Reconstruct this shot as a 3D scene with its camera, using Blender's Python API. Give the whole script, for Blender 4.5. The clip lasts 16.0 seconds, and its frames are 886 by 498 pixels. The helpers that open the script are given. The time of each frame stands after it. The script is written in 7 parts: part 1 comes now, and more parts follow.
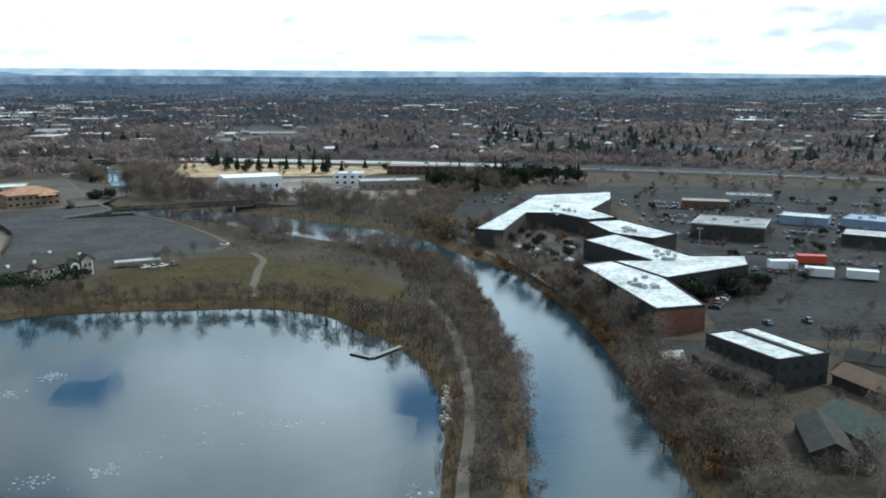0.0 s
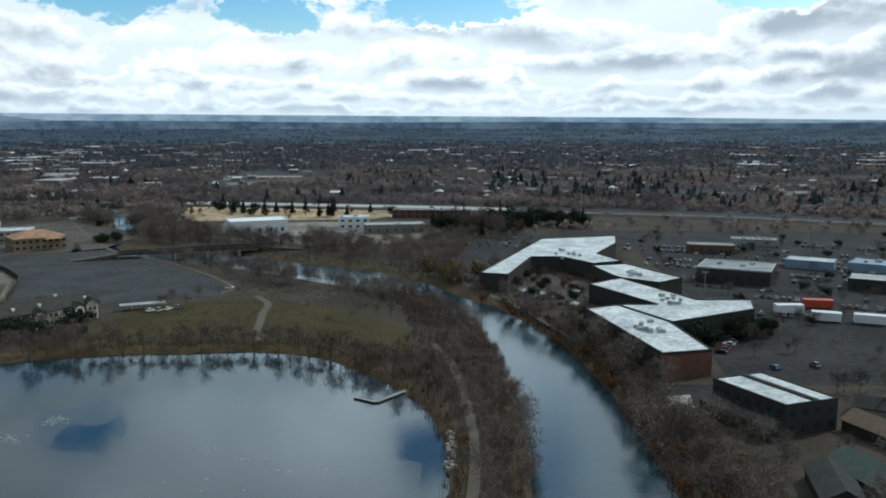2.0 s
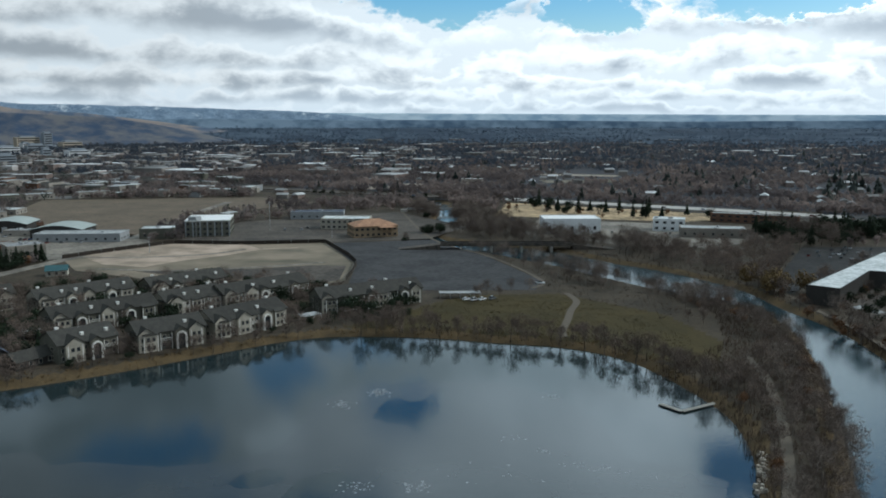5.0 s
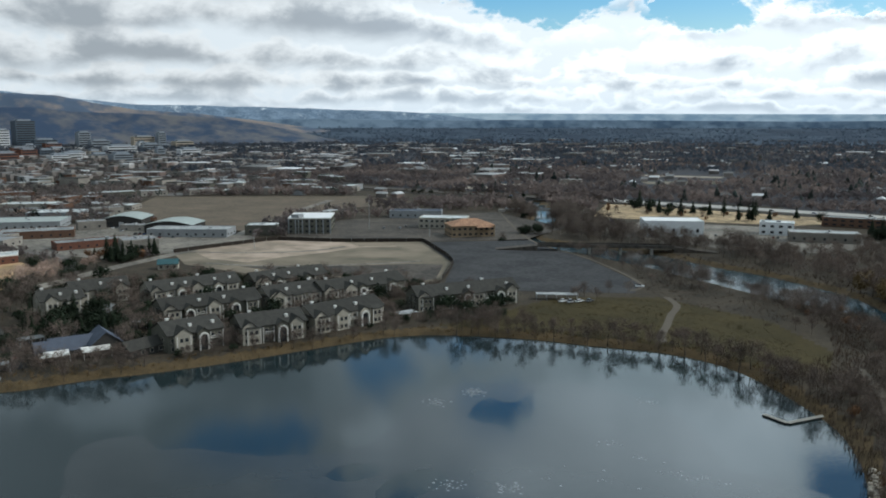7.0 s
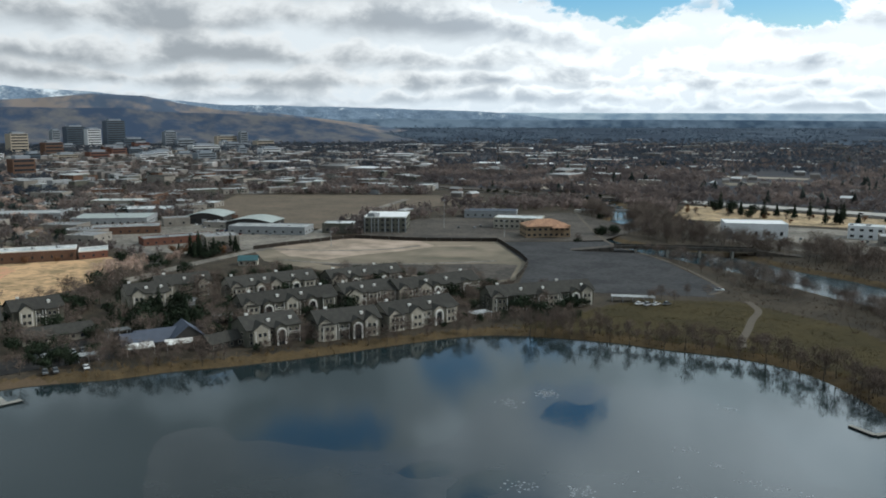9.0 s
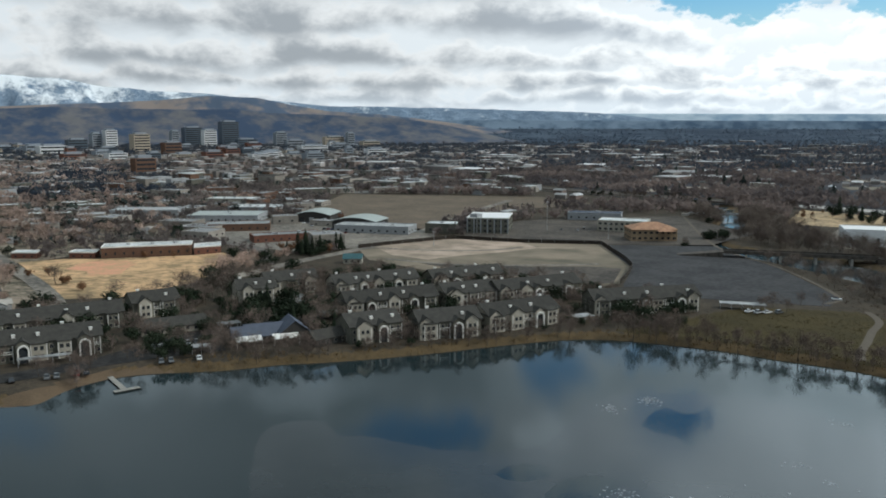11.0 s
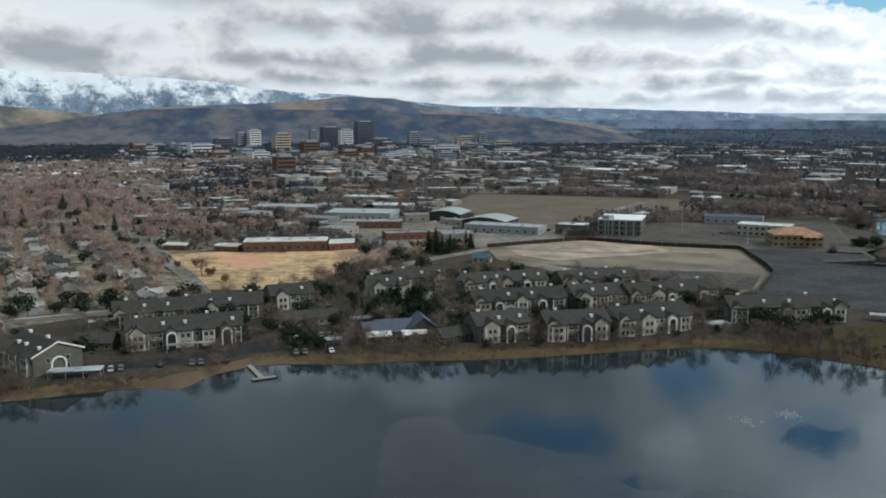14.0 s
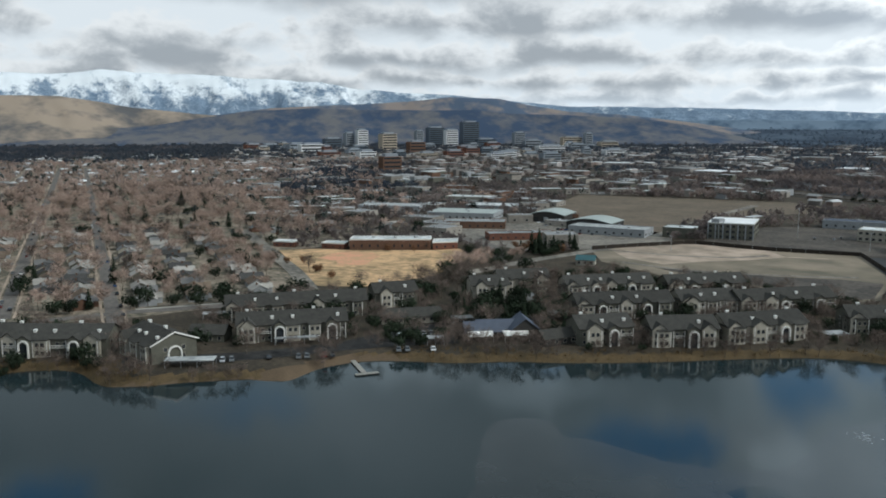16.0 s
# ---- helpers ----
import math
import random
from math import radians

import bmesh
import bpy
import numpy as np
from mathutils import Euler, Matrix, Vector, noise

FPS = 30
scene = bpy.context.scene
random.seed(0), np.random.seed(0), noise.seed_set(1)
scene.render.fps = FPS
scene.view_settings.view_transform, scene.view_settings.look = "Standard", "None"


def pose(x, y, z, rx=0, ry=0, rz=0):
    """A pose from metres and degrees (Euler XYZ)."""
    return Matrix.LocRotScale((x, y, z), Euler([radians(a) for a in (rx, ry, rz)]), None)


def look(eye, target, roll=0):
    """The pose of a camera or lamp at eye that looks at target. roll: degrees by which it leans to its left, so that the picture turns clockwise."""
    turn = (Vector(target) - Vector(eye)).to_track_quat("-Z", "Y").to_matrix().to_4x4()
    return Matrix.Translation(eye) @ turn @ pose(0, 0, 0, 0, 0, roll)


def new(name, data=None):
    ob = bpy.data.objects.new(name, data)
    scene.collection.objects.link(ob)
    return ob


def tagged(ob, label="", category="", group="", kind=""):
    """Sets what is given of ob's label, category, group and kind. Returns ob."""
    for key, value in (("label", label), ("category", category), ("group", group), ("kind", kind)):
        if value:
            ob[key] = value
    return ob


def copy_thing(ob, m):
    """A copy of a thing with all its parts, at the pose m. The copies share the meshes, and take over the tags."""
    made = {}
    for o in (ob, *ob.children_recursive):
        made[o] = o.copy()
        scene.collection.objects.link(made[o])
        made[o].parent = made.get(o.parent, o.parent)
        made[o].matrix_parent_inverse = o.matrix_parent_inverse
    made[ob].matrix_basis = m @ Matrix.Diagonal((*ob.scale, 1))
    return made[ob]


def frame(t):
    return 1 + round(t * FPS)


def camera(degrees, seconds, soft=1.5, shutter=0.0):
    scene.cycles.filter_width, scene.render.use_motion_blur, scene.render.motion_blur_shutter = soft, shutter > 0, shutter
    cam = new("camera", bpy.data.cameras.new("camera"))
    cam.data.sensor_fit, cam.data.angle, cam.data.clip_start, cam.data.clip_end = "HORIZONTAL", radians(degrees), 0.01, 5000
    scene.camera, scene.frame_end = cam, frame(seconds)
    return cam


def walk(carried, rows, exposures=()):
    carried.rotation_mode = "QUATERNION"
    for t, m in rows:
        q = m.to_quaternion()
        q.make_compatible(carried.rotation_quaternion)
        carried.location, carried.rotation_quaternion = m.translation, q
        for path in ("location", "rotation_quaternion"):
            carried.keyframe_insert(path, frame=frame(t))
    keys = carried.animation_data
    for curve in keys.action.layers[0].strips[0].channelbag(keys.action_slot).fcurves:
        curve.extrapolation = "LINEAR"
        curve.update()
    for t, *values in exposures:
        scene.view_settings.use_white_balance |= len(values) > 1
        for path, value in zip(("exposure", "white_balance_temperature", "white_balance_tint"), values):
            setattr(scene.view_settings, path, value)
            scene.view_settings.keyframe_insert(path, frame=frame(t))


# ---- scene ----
from mathutils.geometry import tessellate_polygon

# A pond and a river at the edge of a town under broken cloud, seen from a hovering drone that tilts up and turns left.
cam = camera(55.45, 16.0, soft=1.85)
YAW_TILT = [
    (0.0, 0.0, -11.41), (0.5, 0.1, -10.31), (1.0, 0.18, -9.42), (1.5, 0.26, -8.55), (2.0, 0.34, -8.44),
    (2.5, 4.26, -8.47), (3.0, 8.95, -8.5), (3.5, 13.36, -8.5), (4.0, 16.96, -8.5), (4.2, 18.1, -8.5),
    (6.5, 26.24, -8.5), (7.0, 28.14, -8.5), (7.5, 29.48, -8.5), (8.0, 30.74, -8.5), (10.3, 37.46, -8.48),
    (10.5, 38.29, -8.46), (11.0, 40.25, -8.45), (11.5, 41.96, -8.45), (12.0, 43.5, -8.43), (12.5, 44.71, -8.44),
    (13.0, 46.44, -8.43), (13.5, 47.78, -8.44), (14.0, 49.11, -8.45), (14.5, 50.53, -8.45), (15.0, 53.08, -8.44),
    (15.5, 54.85, -8.43), (16.0, 56.17, -8.43)]
EYE = (0.0, 0.0, 85.0)
walk(cam, [(t, pose(*EYE, 90 + tilt, 0, yaw)) for t, yaw, tilt in YAW_TILT],
     exposures=[(0.0, 0.8, 5800, 3), (0.5, 0.63, 5800, 3), (1.0, 0.44, 5800, 3), (1.5, 0.25, 5800, 3), (2.5, 0.0, 5800, 3), (4.0, -0.02, 5800, 3), (7.0, 0.1, 6000, 5), (10.5, 0.12, 6150, 6), (16.0, 0.12, 6050, 6)])

# ---- sky and sun ----
SUN_AZ, SUN_EL = -58.0, 38.0        # degrees to the left of +y, and above the horizon


def way(az, el):
    a, e = radians(az), radians(el)
    return Vector((-math.sin(a) * math.cos(e), math.cos(a) * math.cos(e), math.sin(e)))


def build_world():
    w = bpy.data.worlds.new("sky")
    scene.world = w
    w.use_nodes = True
    nt = w.node_tree
    nt.nodes.clear()
    N, K = nt.nodes.new, nt.links.new

    def put(sock, v):
        if isinstance(v, bpy.types.NodeSocket):
            K(v, sock)
        else:
            sock.default_value = v

    def m(op, a, b=0.0, c=0.0, clamp=False):
        n = N("ShaderNodeMath")
        n.operation, n.use_clamp = op, clamp
        put(n.inputs[0], a), put(n.inputs[1], b), put(n.inputs[2], c)
        return n.outputs[0]

    def ramp(v, lo, hi, a=0.0, b=1.0):
        n = N("ShaderNodeMapRange")
        n.interpolation_type = "SMOOTHSTEP"
        for k, x in enumerate((v, lo, hi, a, b)):
            put(n.inputs[k], x)
        return n.outputs[0]

    def mix(f, a, b):
        n = N("ShaderNodeMix")
        n.data_type = "RGBA"
        put(n.inputs[0], f), put(n.inputs[6], a), put(n.inputs[7], b)
        return n.outputs[2]

    def noise_at(vec, scale, detail, rough=0.55, warp=0.0):
        n = N("ShaderNodeTexNoise")
        n.inputs["Scale"].default_value, n.inputs["Detail"].default_value = scale, detail
        n.inputs["Roughness"].default_value, n.inputs["Distortion"].default_value = rough, warp
        K(vec, n.inputs["Vector"])
        return n.outputs["Fac"]

    coord = N("ShaderNodeTexCoord").outputs["Generated"]
    sep = N("ShaderNodeSeparateXYZ")
    K(coord, sep.inputs[0])
    x, y, z = sep.outputs
    az = m("DEGREES", m("ARCTAN2", m("MULTIPLY", x, -1.0), y))
    el = m("DEGREES", m("ARCSINE", z))
    up = m("MAXIMUM", z, 0.0)

    c = N("ShaderNodeCombineXYZ")
    put(c.inputs[0], m("MULTIPLY", az, 0.1)), put(c.inputs[1], m("MULTIPLY", el, 0.2)), put(c.inputs[2], 3.7)
    q = c.outputs[0]

    # gaps of blue between the clouds: azimuth, height, half width, half height
    gaps = [(21.6, 8.3, 5.6, 2.1), (11.2, 7.0, 4.8, 1.5), (0.5, 7.9, 6.4, 1.9), (-20.6, 8.3, 3.4, 1.7)]
    high_gaps = [(24.0, 19.2, 3.6, 1.8, 1.0), (41.5, 20.9, 6.5, 1.9, 0.62), (33.0, 16.6, 3.6, 2.6, 0.5), (36.5, 24.2, 4.0, 1.3, 0.7), (28.5, 26.0, 5.0, 2.0, 0.8), (1.5, 22.0, 3.2, 2.4, 1.0), (83.0, 23.0, 5.0, 2.0, 0.6),
                 (-7.0, 24.0, 3.0, 6.0, 0.8), (27.0, 15.0, 5.0, 0.9, 0.6), (50.0, 15.6, 4.0, 0.9, 0.5), (70.0, 18.5, 6.0, 1.8, 0.3)]
    banks = [(33.3, 21.2, 3.0, 2.0), (8.5, 20.5, 5.0, 3.0), (12.0, 15.4, 9.0, 2.0), (23.0, 24.5, 4.0, 2.0), (17.0, 18.5, 5.0, 2.0), (50.0, 17.8, 6.0, 1.4), (60.0, 16.2, 5.0, 1.5), (-3.0, 15.5, 6.0, 3.0), (-5.0, 20.0, 3.5, 4.5)]

    def ellipses(rows, az_, el_):
        best = None
        for a, e, ra, re, *weight in rows:
            d = m("ADD", m("POWER", m("ABSOLUTE", m("DIVIDE", m("SUBTRACT", az_, float(a)), ra)), 2.0),
                  m("POWER", m("ABSOLUTE", m("DIVIDE", m("SUBTRACT", el_, float(e)), re)), 2.0))
            g = m("MULTIPLY", m("SUBTRACT", 1.0, d), weight[0] if weight else 1.0)
            best = g if best is None else m("MAXIMUM", best, g)
        return m("MAXIMUM", best, -1.0)

    b1 = N("ShaderNodeCombineXYZ")
    put(b1.inputs[0], m("MULTIPLY", az, 0.34)), put(b1.inputs[1], m("MULTIPLY", el, 0.55)), put(b1.inputs[2], 50.3)
    billow, billow_up = noise_at(b1.outputs[0], 1.0, 7.0, 0.6, 0.35), noise_at(b1.outputs[0], 3.1, 4.0, 0.6, 0.2)
    hole = ellipses(gaps, m("ADD", az, m("MULTIPLY", m("SUBTRACT", billow, 0.5), 9.0)), m("ADD", el, m("MULTIPLY", m("SUBTRACT", billow_up, 0.5), 2.2)))
    # the gaps overhead have torn outlines
    c3 = N("ShaderNodeCombineXYZ")
    put(c3.inputs[0], m("MULTIPLY", az, 0.3)), put(c3.inputs[1], m("MULTIPLY", el, 0.45)), put(c3.inputs[2], 9.1)
    tear_a, tear_b = noise_at(c3.outputs[0], 1.0, 3.0, 0.55), noise_at(c3.outputs[0], 1.7, 4.0, 0.6, 0.5)
    torn = ellipses(high_gaps, m("ADD", az, m("MULTIPLY", m("SUBTRACT", tear_a, 0.5), 9.0)), m("ADD", el, m("MULTIPLY", m("SUBTRACT", tear_b, 0.5), 4.5)))
    rag = noise_at(coord, 24.0, 6.0, 0.6, 0.4)
    # rows of heaped clouds from the horizon towards the eye: height of the base, depth, cells to a degree, seed
    low_tone = (0.86, 0.89, 0.91, 1)
    edge_a = noise_at(q, 2.2, 5.0, 0.6)
    open_sky = ramp(m("ADD", hole, m("MULTIPLY", m("SUBTRACT", edge_a, 0.5), 1.6)), 0.05, 0.5)
    low_cover = m("SUBTRACT", 1.0, open_sky)
    heavy = ramp(az, 22.0, 44.0)
    for base_el, depth, freq, seed in ((0.7, 0.9, 0.36, 1.3), (1.3, 1.3, 0.27, 5.9), (2.3, 1.8, 0.2, 9.2), (3.7, 2.4, 0.155, 14.7), (5.4, 3.2, 0.125, 21.4), (7.8, 4.0, 0.1, 27.8), (10.8, 4.6, 0.09, 33.1)):
        cc = N("ShaderNodeCombineXYZ")
        put(cc.inputs[0], m("MULTIPLY", az, freq * 1.35)), put(cc.inputs[1], m("MULTIPLY", el, freq * 2.0)), put(cc.inputs[2], seed)
        heap = noise_at(cc.outputs[0], 1.0, 6.0, 0.52, 0.3)
        wide = noise_at(cc.outputs[0], 0.42, 2.0, 0.5)
        floor_el = m("ADD", base_el, m("MULTIPLY", m("SUBTRACT", wide, 0.5), depth * 0.9))
        rel = m("DIVIDE", m("SUBTRACT", el, floor_el), depth)
        dens = m("SUBTRACT", m("ADD", m("ADD", m("MULTIPLY", m("SUBTRACT", heap, 0.5), 2.6), m("ADD", m("MULTIPLY", m("SUBTRACT", wide, 0.5), 1.4), m("MULTIPLY", m("SUBTRACT", billow, 0.5), 0.9))), m("ADD", 0.62, m("MULTIPLY", heavy, 0.12))), m("MULTIPLY", rel, 0.85))
        if base_el > 4.0:
            dens = m("SUBTRACT", dens, m("MULTIPLY", m("MAXIMUM", hole, 0.0), 1.7))
        here = m("MULTIPLY", ramp(dens, 0.0, 0.24), ramp(m("ADD", rel, m("MULTIPLY", m("SUBTRACT", heap, 0.5), 1.0)), -0.2, 0.3))
        lit = ramp(m("ADD", m("ADD", dens, m("MULTIPLY", rel, -0.3)), m("MULTIPLY", m("SUBTRACT", billow_up, 0.5), 0.5)), m("ADD", 0.92, m("MULTIPLY", heavy, -0.12)), m("MULTIPLY", heavy, -0.1))
        grey = mix(heavy, (0.46, 0.5, 0.55, 1), (0.42, 0.443, 0.468, 1))
        white = mix(heavy, (1.14, 1.14, 1.12, 1), (0.93, 0.925, 0.915, 1))
        low_tone = mix(here, low_tone, mix(lit, grey, white))
        low_cover = m("MAXIMUM", low_cover, here)

    high_cover = ramp(torn, 0.0, 0.7, 1.0, 0.1)
    is_high = ramp(el, 12.5, 15.0)
    cover = m("ADD", m("MULTIPLY", low_cover, m("SUBTRACT", 1.0, is_high)), m("MULTIPLY", high_cover, is_high))

    sx, sy, sz = way(2, 34)
    toward = m("MAXIMUM", 0.0, m("ADD", m("ADD", m("MULTIPLY", x, sx), m("MULTIPLY", y, sy)), m("MULTIPLY", z, sz)))
    low = ramp(el, 13.5, 7.5)
    glow = m("MULTIPLY", m("POWER", toward, 14.0), m("SUBTRACT", 1.0, low))
    soft_base = noise_at(q, 0.8, 3.0, 0.5, 0.2)
    thin_above = ramp(m("ADD", m("MULTIPLY", soft_base, 0.9), m("MULTIPLY", rag, 0.1)), 0.66, 0.36)
    under = mix(thin_above, (0.26, 0.31, 0.335, 1), (0.42, 0.47, 0.5, 1))
    tone = mix(low, under, low_tone)
    gain = m("ADD", m("ADD", 0.86, m("MULTIPLY", m("POWER", toward, 6.0), 0.55)), m("ADD", m("MULTIPLY", glow, 3.4), ramp(el, 34.0, 62.0, 0.0, 0.7)))
    # bright cloud edges round the gaps overhead
    rim = m("MULTIPLY", m("MULTIPLY", ramp(torn, -0.7, 0.0), is_high), ramp(soft_base, 0.4, 0.62))
    gain = m("ADD", gain, m("MULTIPLY", rim, 0.4))
    # brighter banks of cloud overhead
    bank = ellipses(banks, m("ADD", az, m("MULTIPLY", m("SUBTRACT", tear_b, 0.5), 12.0)), m("ADD", el, m("MULTIPLY", m("SUBTRACT", tear_a, 0.5), 5.0)))
    gain = m("ADD", gain, m("MULTIPLY", m("MULTIPLY", ramp(bank, -0.2, 0.7), is_high), 0.75))
    gain = m("ADD", gain, m("MULTIPLY", is_high, ramp(az, 62.0, 78.0, 0.0, -0.3)))
    gain = m("ADD", gain, m("MULTIPLY", is_high, m("ADD", ramp(az, 20.0, 40.0, 0.17, -0.2), ramp(az, 50.0, 64.0, 0.0, 0.3))))
    vs = N("ShaderNodeVectorMath")
    vs.operation = "SCALE"
    K(tone, vs.inputs[0]), K(gain, vs.inputs[3])
    cloud = vs.outputs[0]
    # paler air just above the horizon
    veil = ramp(el, 3.0, 0.6)
    cloud = mix(m("MULTIPLY", veil, 0.5), cloud, (0.72, 0.79, 0.86, 1))

    sky = N("ShaderNodeTexSky")
    sky.sky_type, sky.sun_disc = "NISHITA", False
    sky.sun_elevation, sky.sun_rotation = radians(SUN_EL), radians(-SUN_AZ)
    back = N("ShaderNodeBackground")
    deep = N("ShaderNodeHueSaturation")
    deep.inputs["Saturation"].default_value = 1.7
    K(sky.outputs[0], deep.inputs["Color"])
    K(deep.outputs[0], back.inputs[0])
    back.inputs[1].default_value = 0.13
    over = N("ShaderNodeBackground")
    K(cloud, over.inputs[0])
    over.inputs[1].default_value = 0.95
    blend = N("ShaderNodeMixShader")
    K(cover, blend.inputs[0]), K(back.outputs[0], blend.inputs[1]), K(over.outputs[0], blend.inputs[2])
    out = N("ShaderNodeOutputWorld")
    K(blend.outputs[0], out.inputs[0])


build_world()
sun = new("sun", bpy.data.lights.new("sun", "SUN"))
sun.data.energy, sun.data.angle, sun.data.color = 1.9, radians(4.0), (1.0, 0.94, 0.85)
sun.matrix_world = look(way(SUN_AZ, SUN_EL) * 500, (0, 0, 0))


# ---- materials ----
def material(name, base, other=None, size=4.0, fine=0.4, rough=0.9, metal=0.0, bump=0.0, each=0.0, amount=0.6, spec=None):
    """Base and other colour mixed by a coarse and a fine grain, both in metres; each: change of value from one object to the next."""
    mt = bpy.data.materials.new(name)
    mt.use_nodes = True
    nt = mt.node_tree
    N, K = nt.nodes.new, nt.links.new
    bsdf = nt.nodes["Principled BSDF"]
    other = other or tuple(c * 0.6 for c in base)
    spec = spec if spec is not None else (0.06 if rough >= 0.85 else 0.3)
    pos = N("ShaderNodeNewGeometry").outputs["Position"]
    facs = []
    for metres, detail in ((size, 4.0), (fine, 3.0)):
        n = N("ShaderNodeTexNoise")
        n.inputs["Scale"].default_value, n.inputs["Detail"].default_value = 1.0 / metres, detail
        n.inputs["Roughness"].default_value = 0.62
        K(pos, n.inputs["Vector"])
        facs.append(n.outputs["Fac"])
    add = N("ShaderNodeMath")
    add.operation = "ADD"
    K(facs[0], add.inputs[0]), K(facs[1], add.inputs[1])
    rg = N("ShaderNodeMapRange")
    rg.inputs[1].default_value, rg.inputs[2].default_value = 0.72, 1.28
    rg.inputs[3].default_value, rg.inputs[4].default_value = 0.5 - amount / 2, 0.5 + amount / 2
    K(add.outputs[0], rg.inputs[0])
    mx = N("ShaderNodeMix")
    mx.data_type = "RGBA"
    K(rg.outputs[0], mx.inputs[0])
    mx.inputs[6].default_value, mx.inputs[7].default_value = (*base, 1), (*other, 1)
    colour = mx.outputs[2]
    if each:
        info = N("ShaderNodeObjectInfo")
        er = N("ShaderNodeMapRange")
        er.inputs[3].default_value, er.inputs[4].default_value = 1 - each, 1 + each
        K(info.outputs["Random"], er.inputs[0])
        hsv = N("ShaderNodeHueSaturation")
        K(er.outputs[0], hsv.inputs["Value"]), K(colour, hsv.inputs["Color"])
        colour = hsv.outputs[0]
    K(colour, bsdf.inputs["Base Color"])
    bsdf.inputs["Roughness"].default_value, bsdf.inputs["Metallic"].default_value = rough, metal
    bsdf.inputs["Specular IOR Level"].default_value = spec
    if bump:
        b = N("ShaderNodeBump")
        b.inputs["Strength"].default_value, b.inputs["Distance"].default_value = 1.0, bump
        K(facs[1], b.inputs["Height"]), K(b.outputs[0], bsdf.inputs["Normal"])
    return mt


def island_material(name, cols, rough=0.95, vary=0.75, patch_size=90.0, thin=0.0, broad=(-0.2, 0.45)):
    """A different colour, out of a few, for each loose piece of a joined mesh."""
    mt = bpy.data.materials.new(name)
    mt.use_nodes = True
    nt = mt.node_tree
    N, K = nt.nodes.new, nt.links.new
    bsdf = nt.nodes["Principled BSDF"]
    geo = N("ShaderNodeNewGeometry")
    n = N("ShaderNodeTexNoise")
    n.inputs["Scale"].default_value, n.inputs["Detail"].default_value = 1 / patch_size, 3.0
    K(geo.outputs["Position"], n.inputs["Vector"])
    a = N("ShaderNodeMath")
    a.operation = "MULTIPLY_ADD"
    a.inputs[1].default_value = vary
    sc = N("ShaderNodeMapRange")
    sc.inputs[1].default_value, sc.inputs[2].default_value, sc.inputs[3].default_value, sc.inputs[4].default_value = 0.3, 0.7, *broad
    K(n.outputs["Fac"], sc.inputs[0])
    K(geo.outputs["Random Per Island"], a.inputs[0]), K(sc.outputs[0], a.inputs[2])
    r = N("ShaderNodeValToRGB")
    for k, col in enumerate(cols):
        e = r.color_ramp.elements[k] if k < 2 else r.color_ramp.elements.new(k / (len(cols) - 1))
        e.position = k / (len(cols) - 1)
        e.color = (*col, 1)
    K(a.outputs[0], r.inputs[0]), K(r.outputs[0], bsdf.inputs["Base Color"])
    bsdf.inputs["Roughness"].default_value = rough
    bsdf.inputs["Specular IOR Level"].default_value = 0.15
    if thin:
        # fine sprays of twigs let light through
        tr, mx = N("ShaderNodeBsdfTranslucent"), N("ShaderNodeMixShader")
        K(r.outputs[0], tr.inputs[0])
        mx.inputs[0].default_value = thin
        K(bsdf.outputs[0], mx.inputs[1]), K(tr.outputs[0], mx.inputs[2])
        K(mx.outputs[0], nt.nodes["Material Output"].inputs["Surface"])
    return mt


def water_material(name, deep, rough, ripple):
    mt = bpy.data.materials.new(name)
    mt.use_nodes = True
    nt = mt.node_tree
    N, K = nt.nodes.new, nt.links.new
    bsdf = nt.nodes["Principled BSDF"]
    bsdf.inputs["Base Color"].default_value = (*deep, 1)
    bsdf.inputs["Roughness"].default_value, bsdf.inputs["IOR"].default_value = rough, 1.33
    bsdf.inputs["Specular IOR Level"].default_value = 0.5
    pos = N("ShaderNodeNewGeometry").outputs["Position"]
    n = N("ShaderNodeTexNoise")
    n.inputs["Scale"].default_value, n.inputs["Detail"].default_value = 0.9, 4.0
    K(pos, n.inputs["Vector"])
    b = N("ShaderNodeBump")
    b.inputs["Strength"].default_value, b.inputs["Distance"].default_value = 1.0, ripple
    K(n.outputs["Fac"], b.inputs["Height"]), K(b.outputs[0], bsdf.inputs["Normal"])
    return mt


EARTH = material("earth_brown", (0.085, 0.068, 0.05), (0.036, 0.032, 0.026), 22, 1.6, bump=0.15, amount=1.0)
FOREST_FLOOR = material("woodland_floor", (0.07, 0.065, 0.066), (0.038, 0.043, 0.054), 300, 40, amount=1.2)
# Woodland floor again, with distance haze mixed in as blue.
UPLAND_FLOOR = material("hazed_woodland_floor", (0.066, 0.088, 0.118), (0.036, 0.05, 0.074), 600, 150, amount=1.8)
LAWN = material("winter_lawn", (0.074, 0.057, 0.026), (0.04, 0.034, 0.017), 20, 1.5, bump=0.05, amount=1.0)
REED = material("dry_reeds", (0.12, 0.085, 0.045), (0.06, 0.045, 0.028), 7, 0.8, bump=0.15, amount=1.0)
SAND = material("damp_sand", (0.14, 0.1, 0.065), (0.085, 0.062, 0.042), 8, 0.6, amount=0.9)
TANFIELD = material("dry_tan_field", (0.25, 0.205, 0.155), (0.12, 0.107, 0.082), 110, 30, amount=1.5)
BROWNFIELD = material("brown_field", (0.17, 0.132, 0.1), (0.1, 0.085, 0.065), 35, 3, amount=1.1)
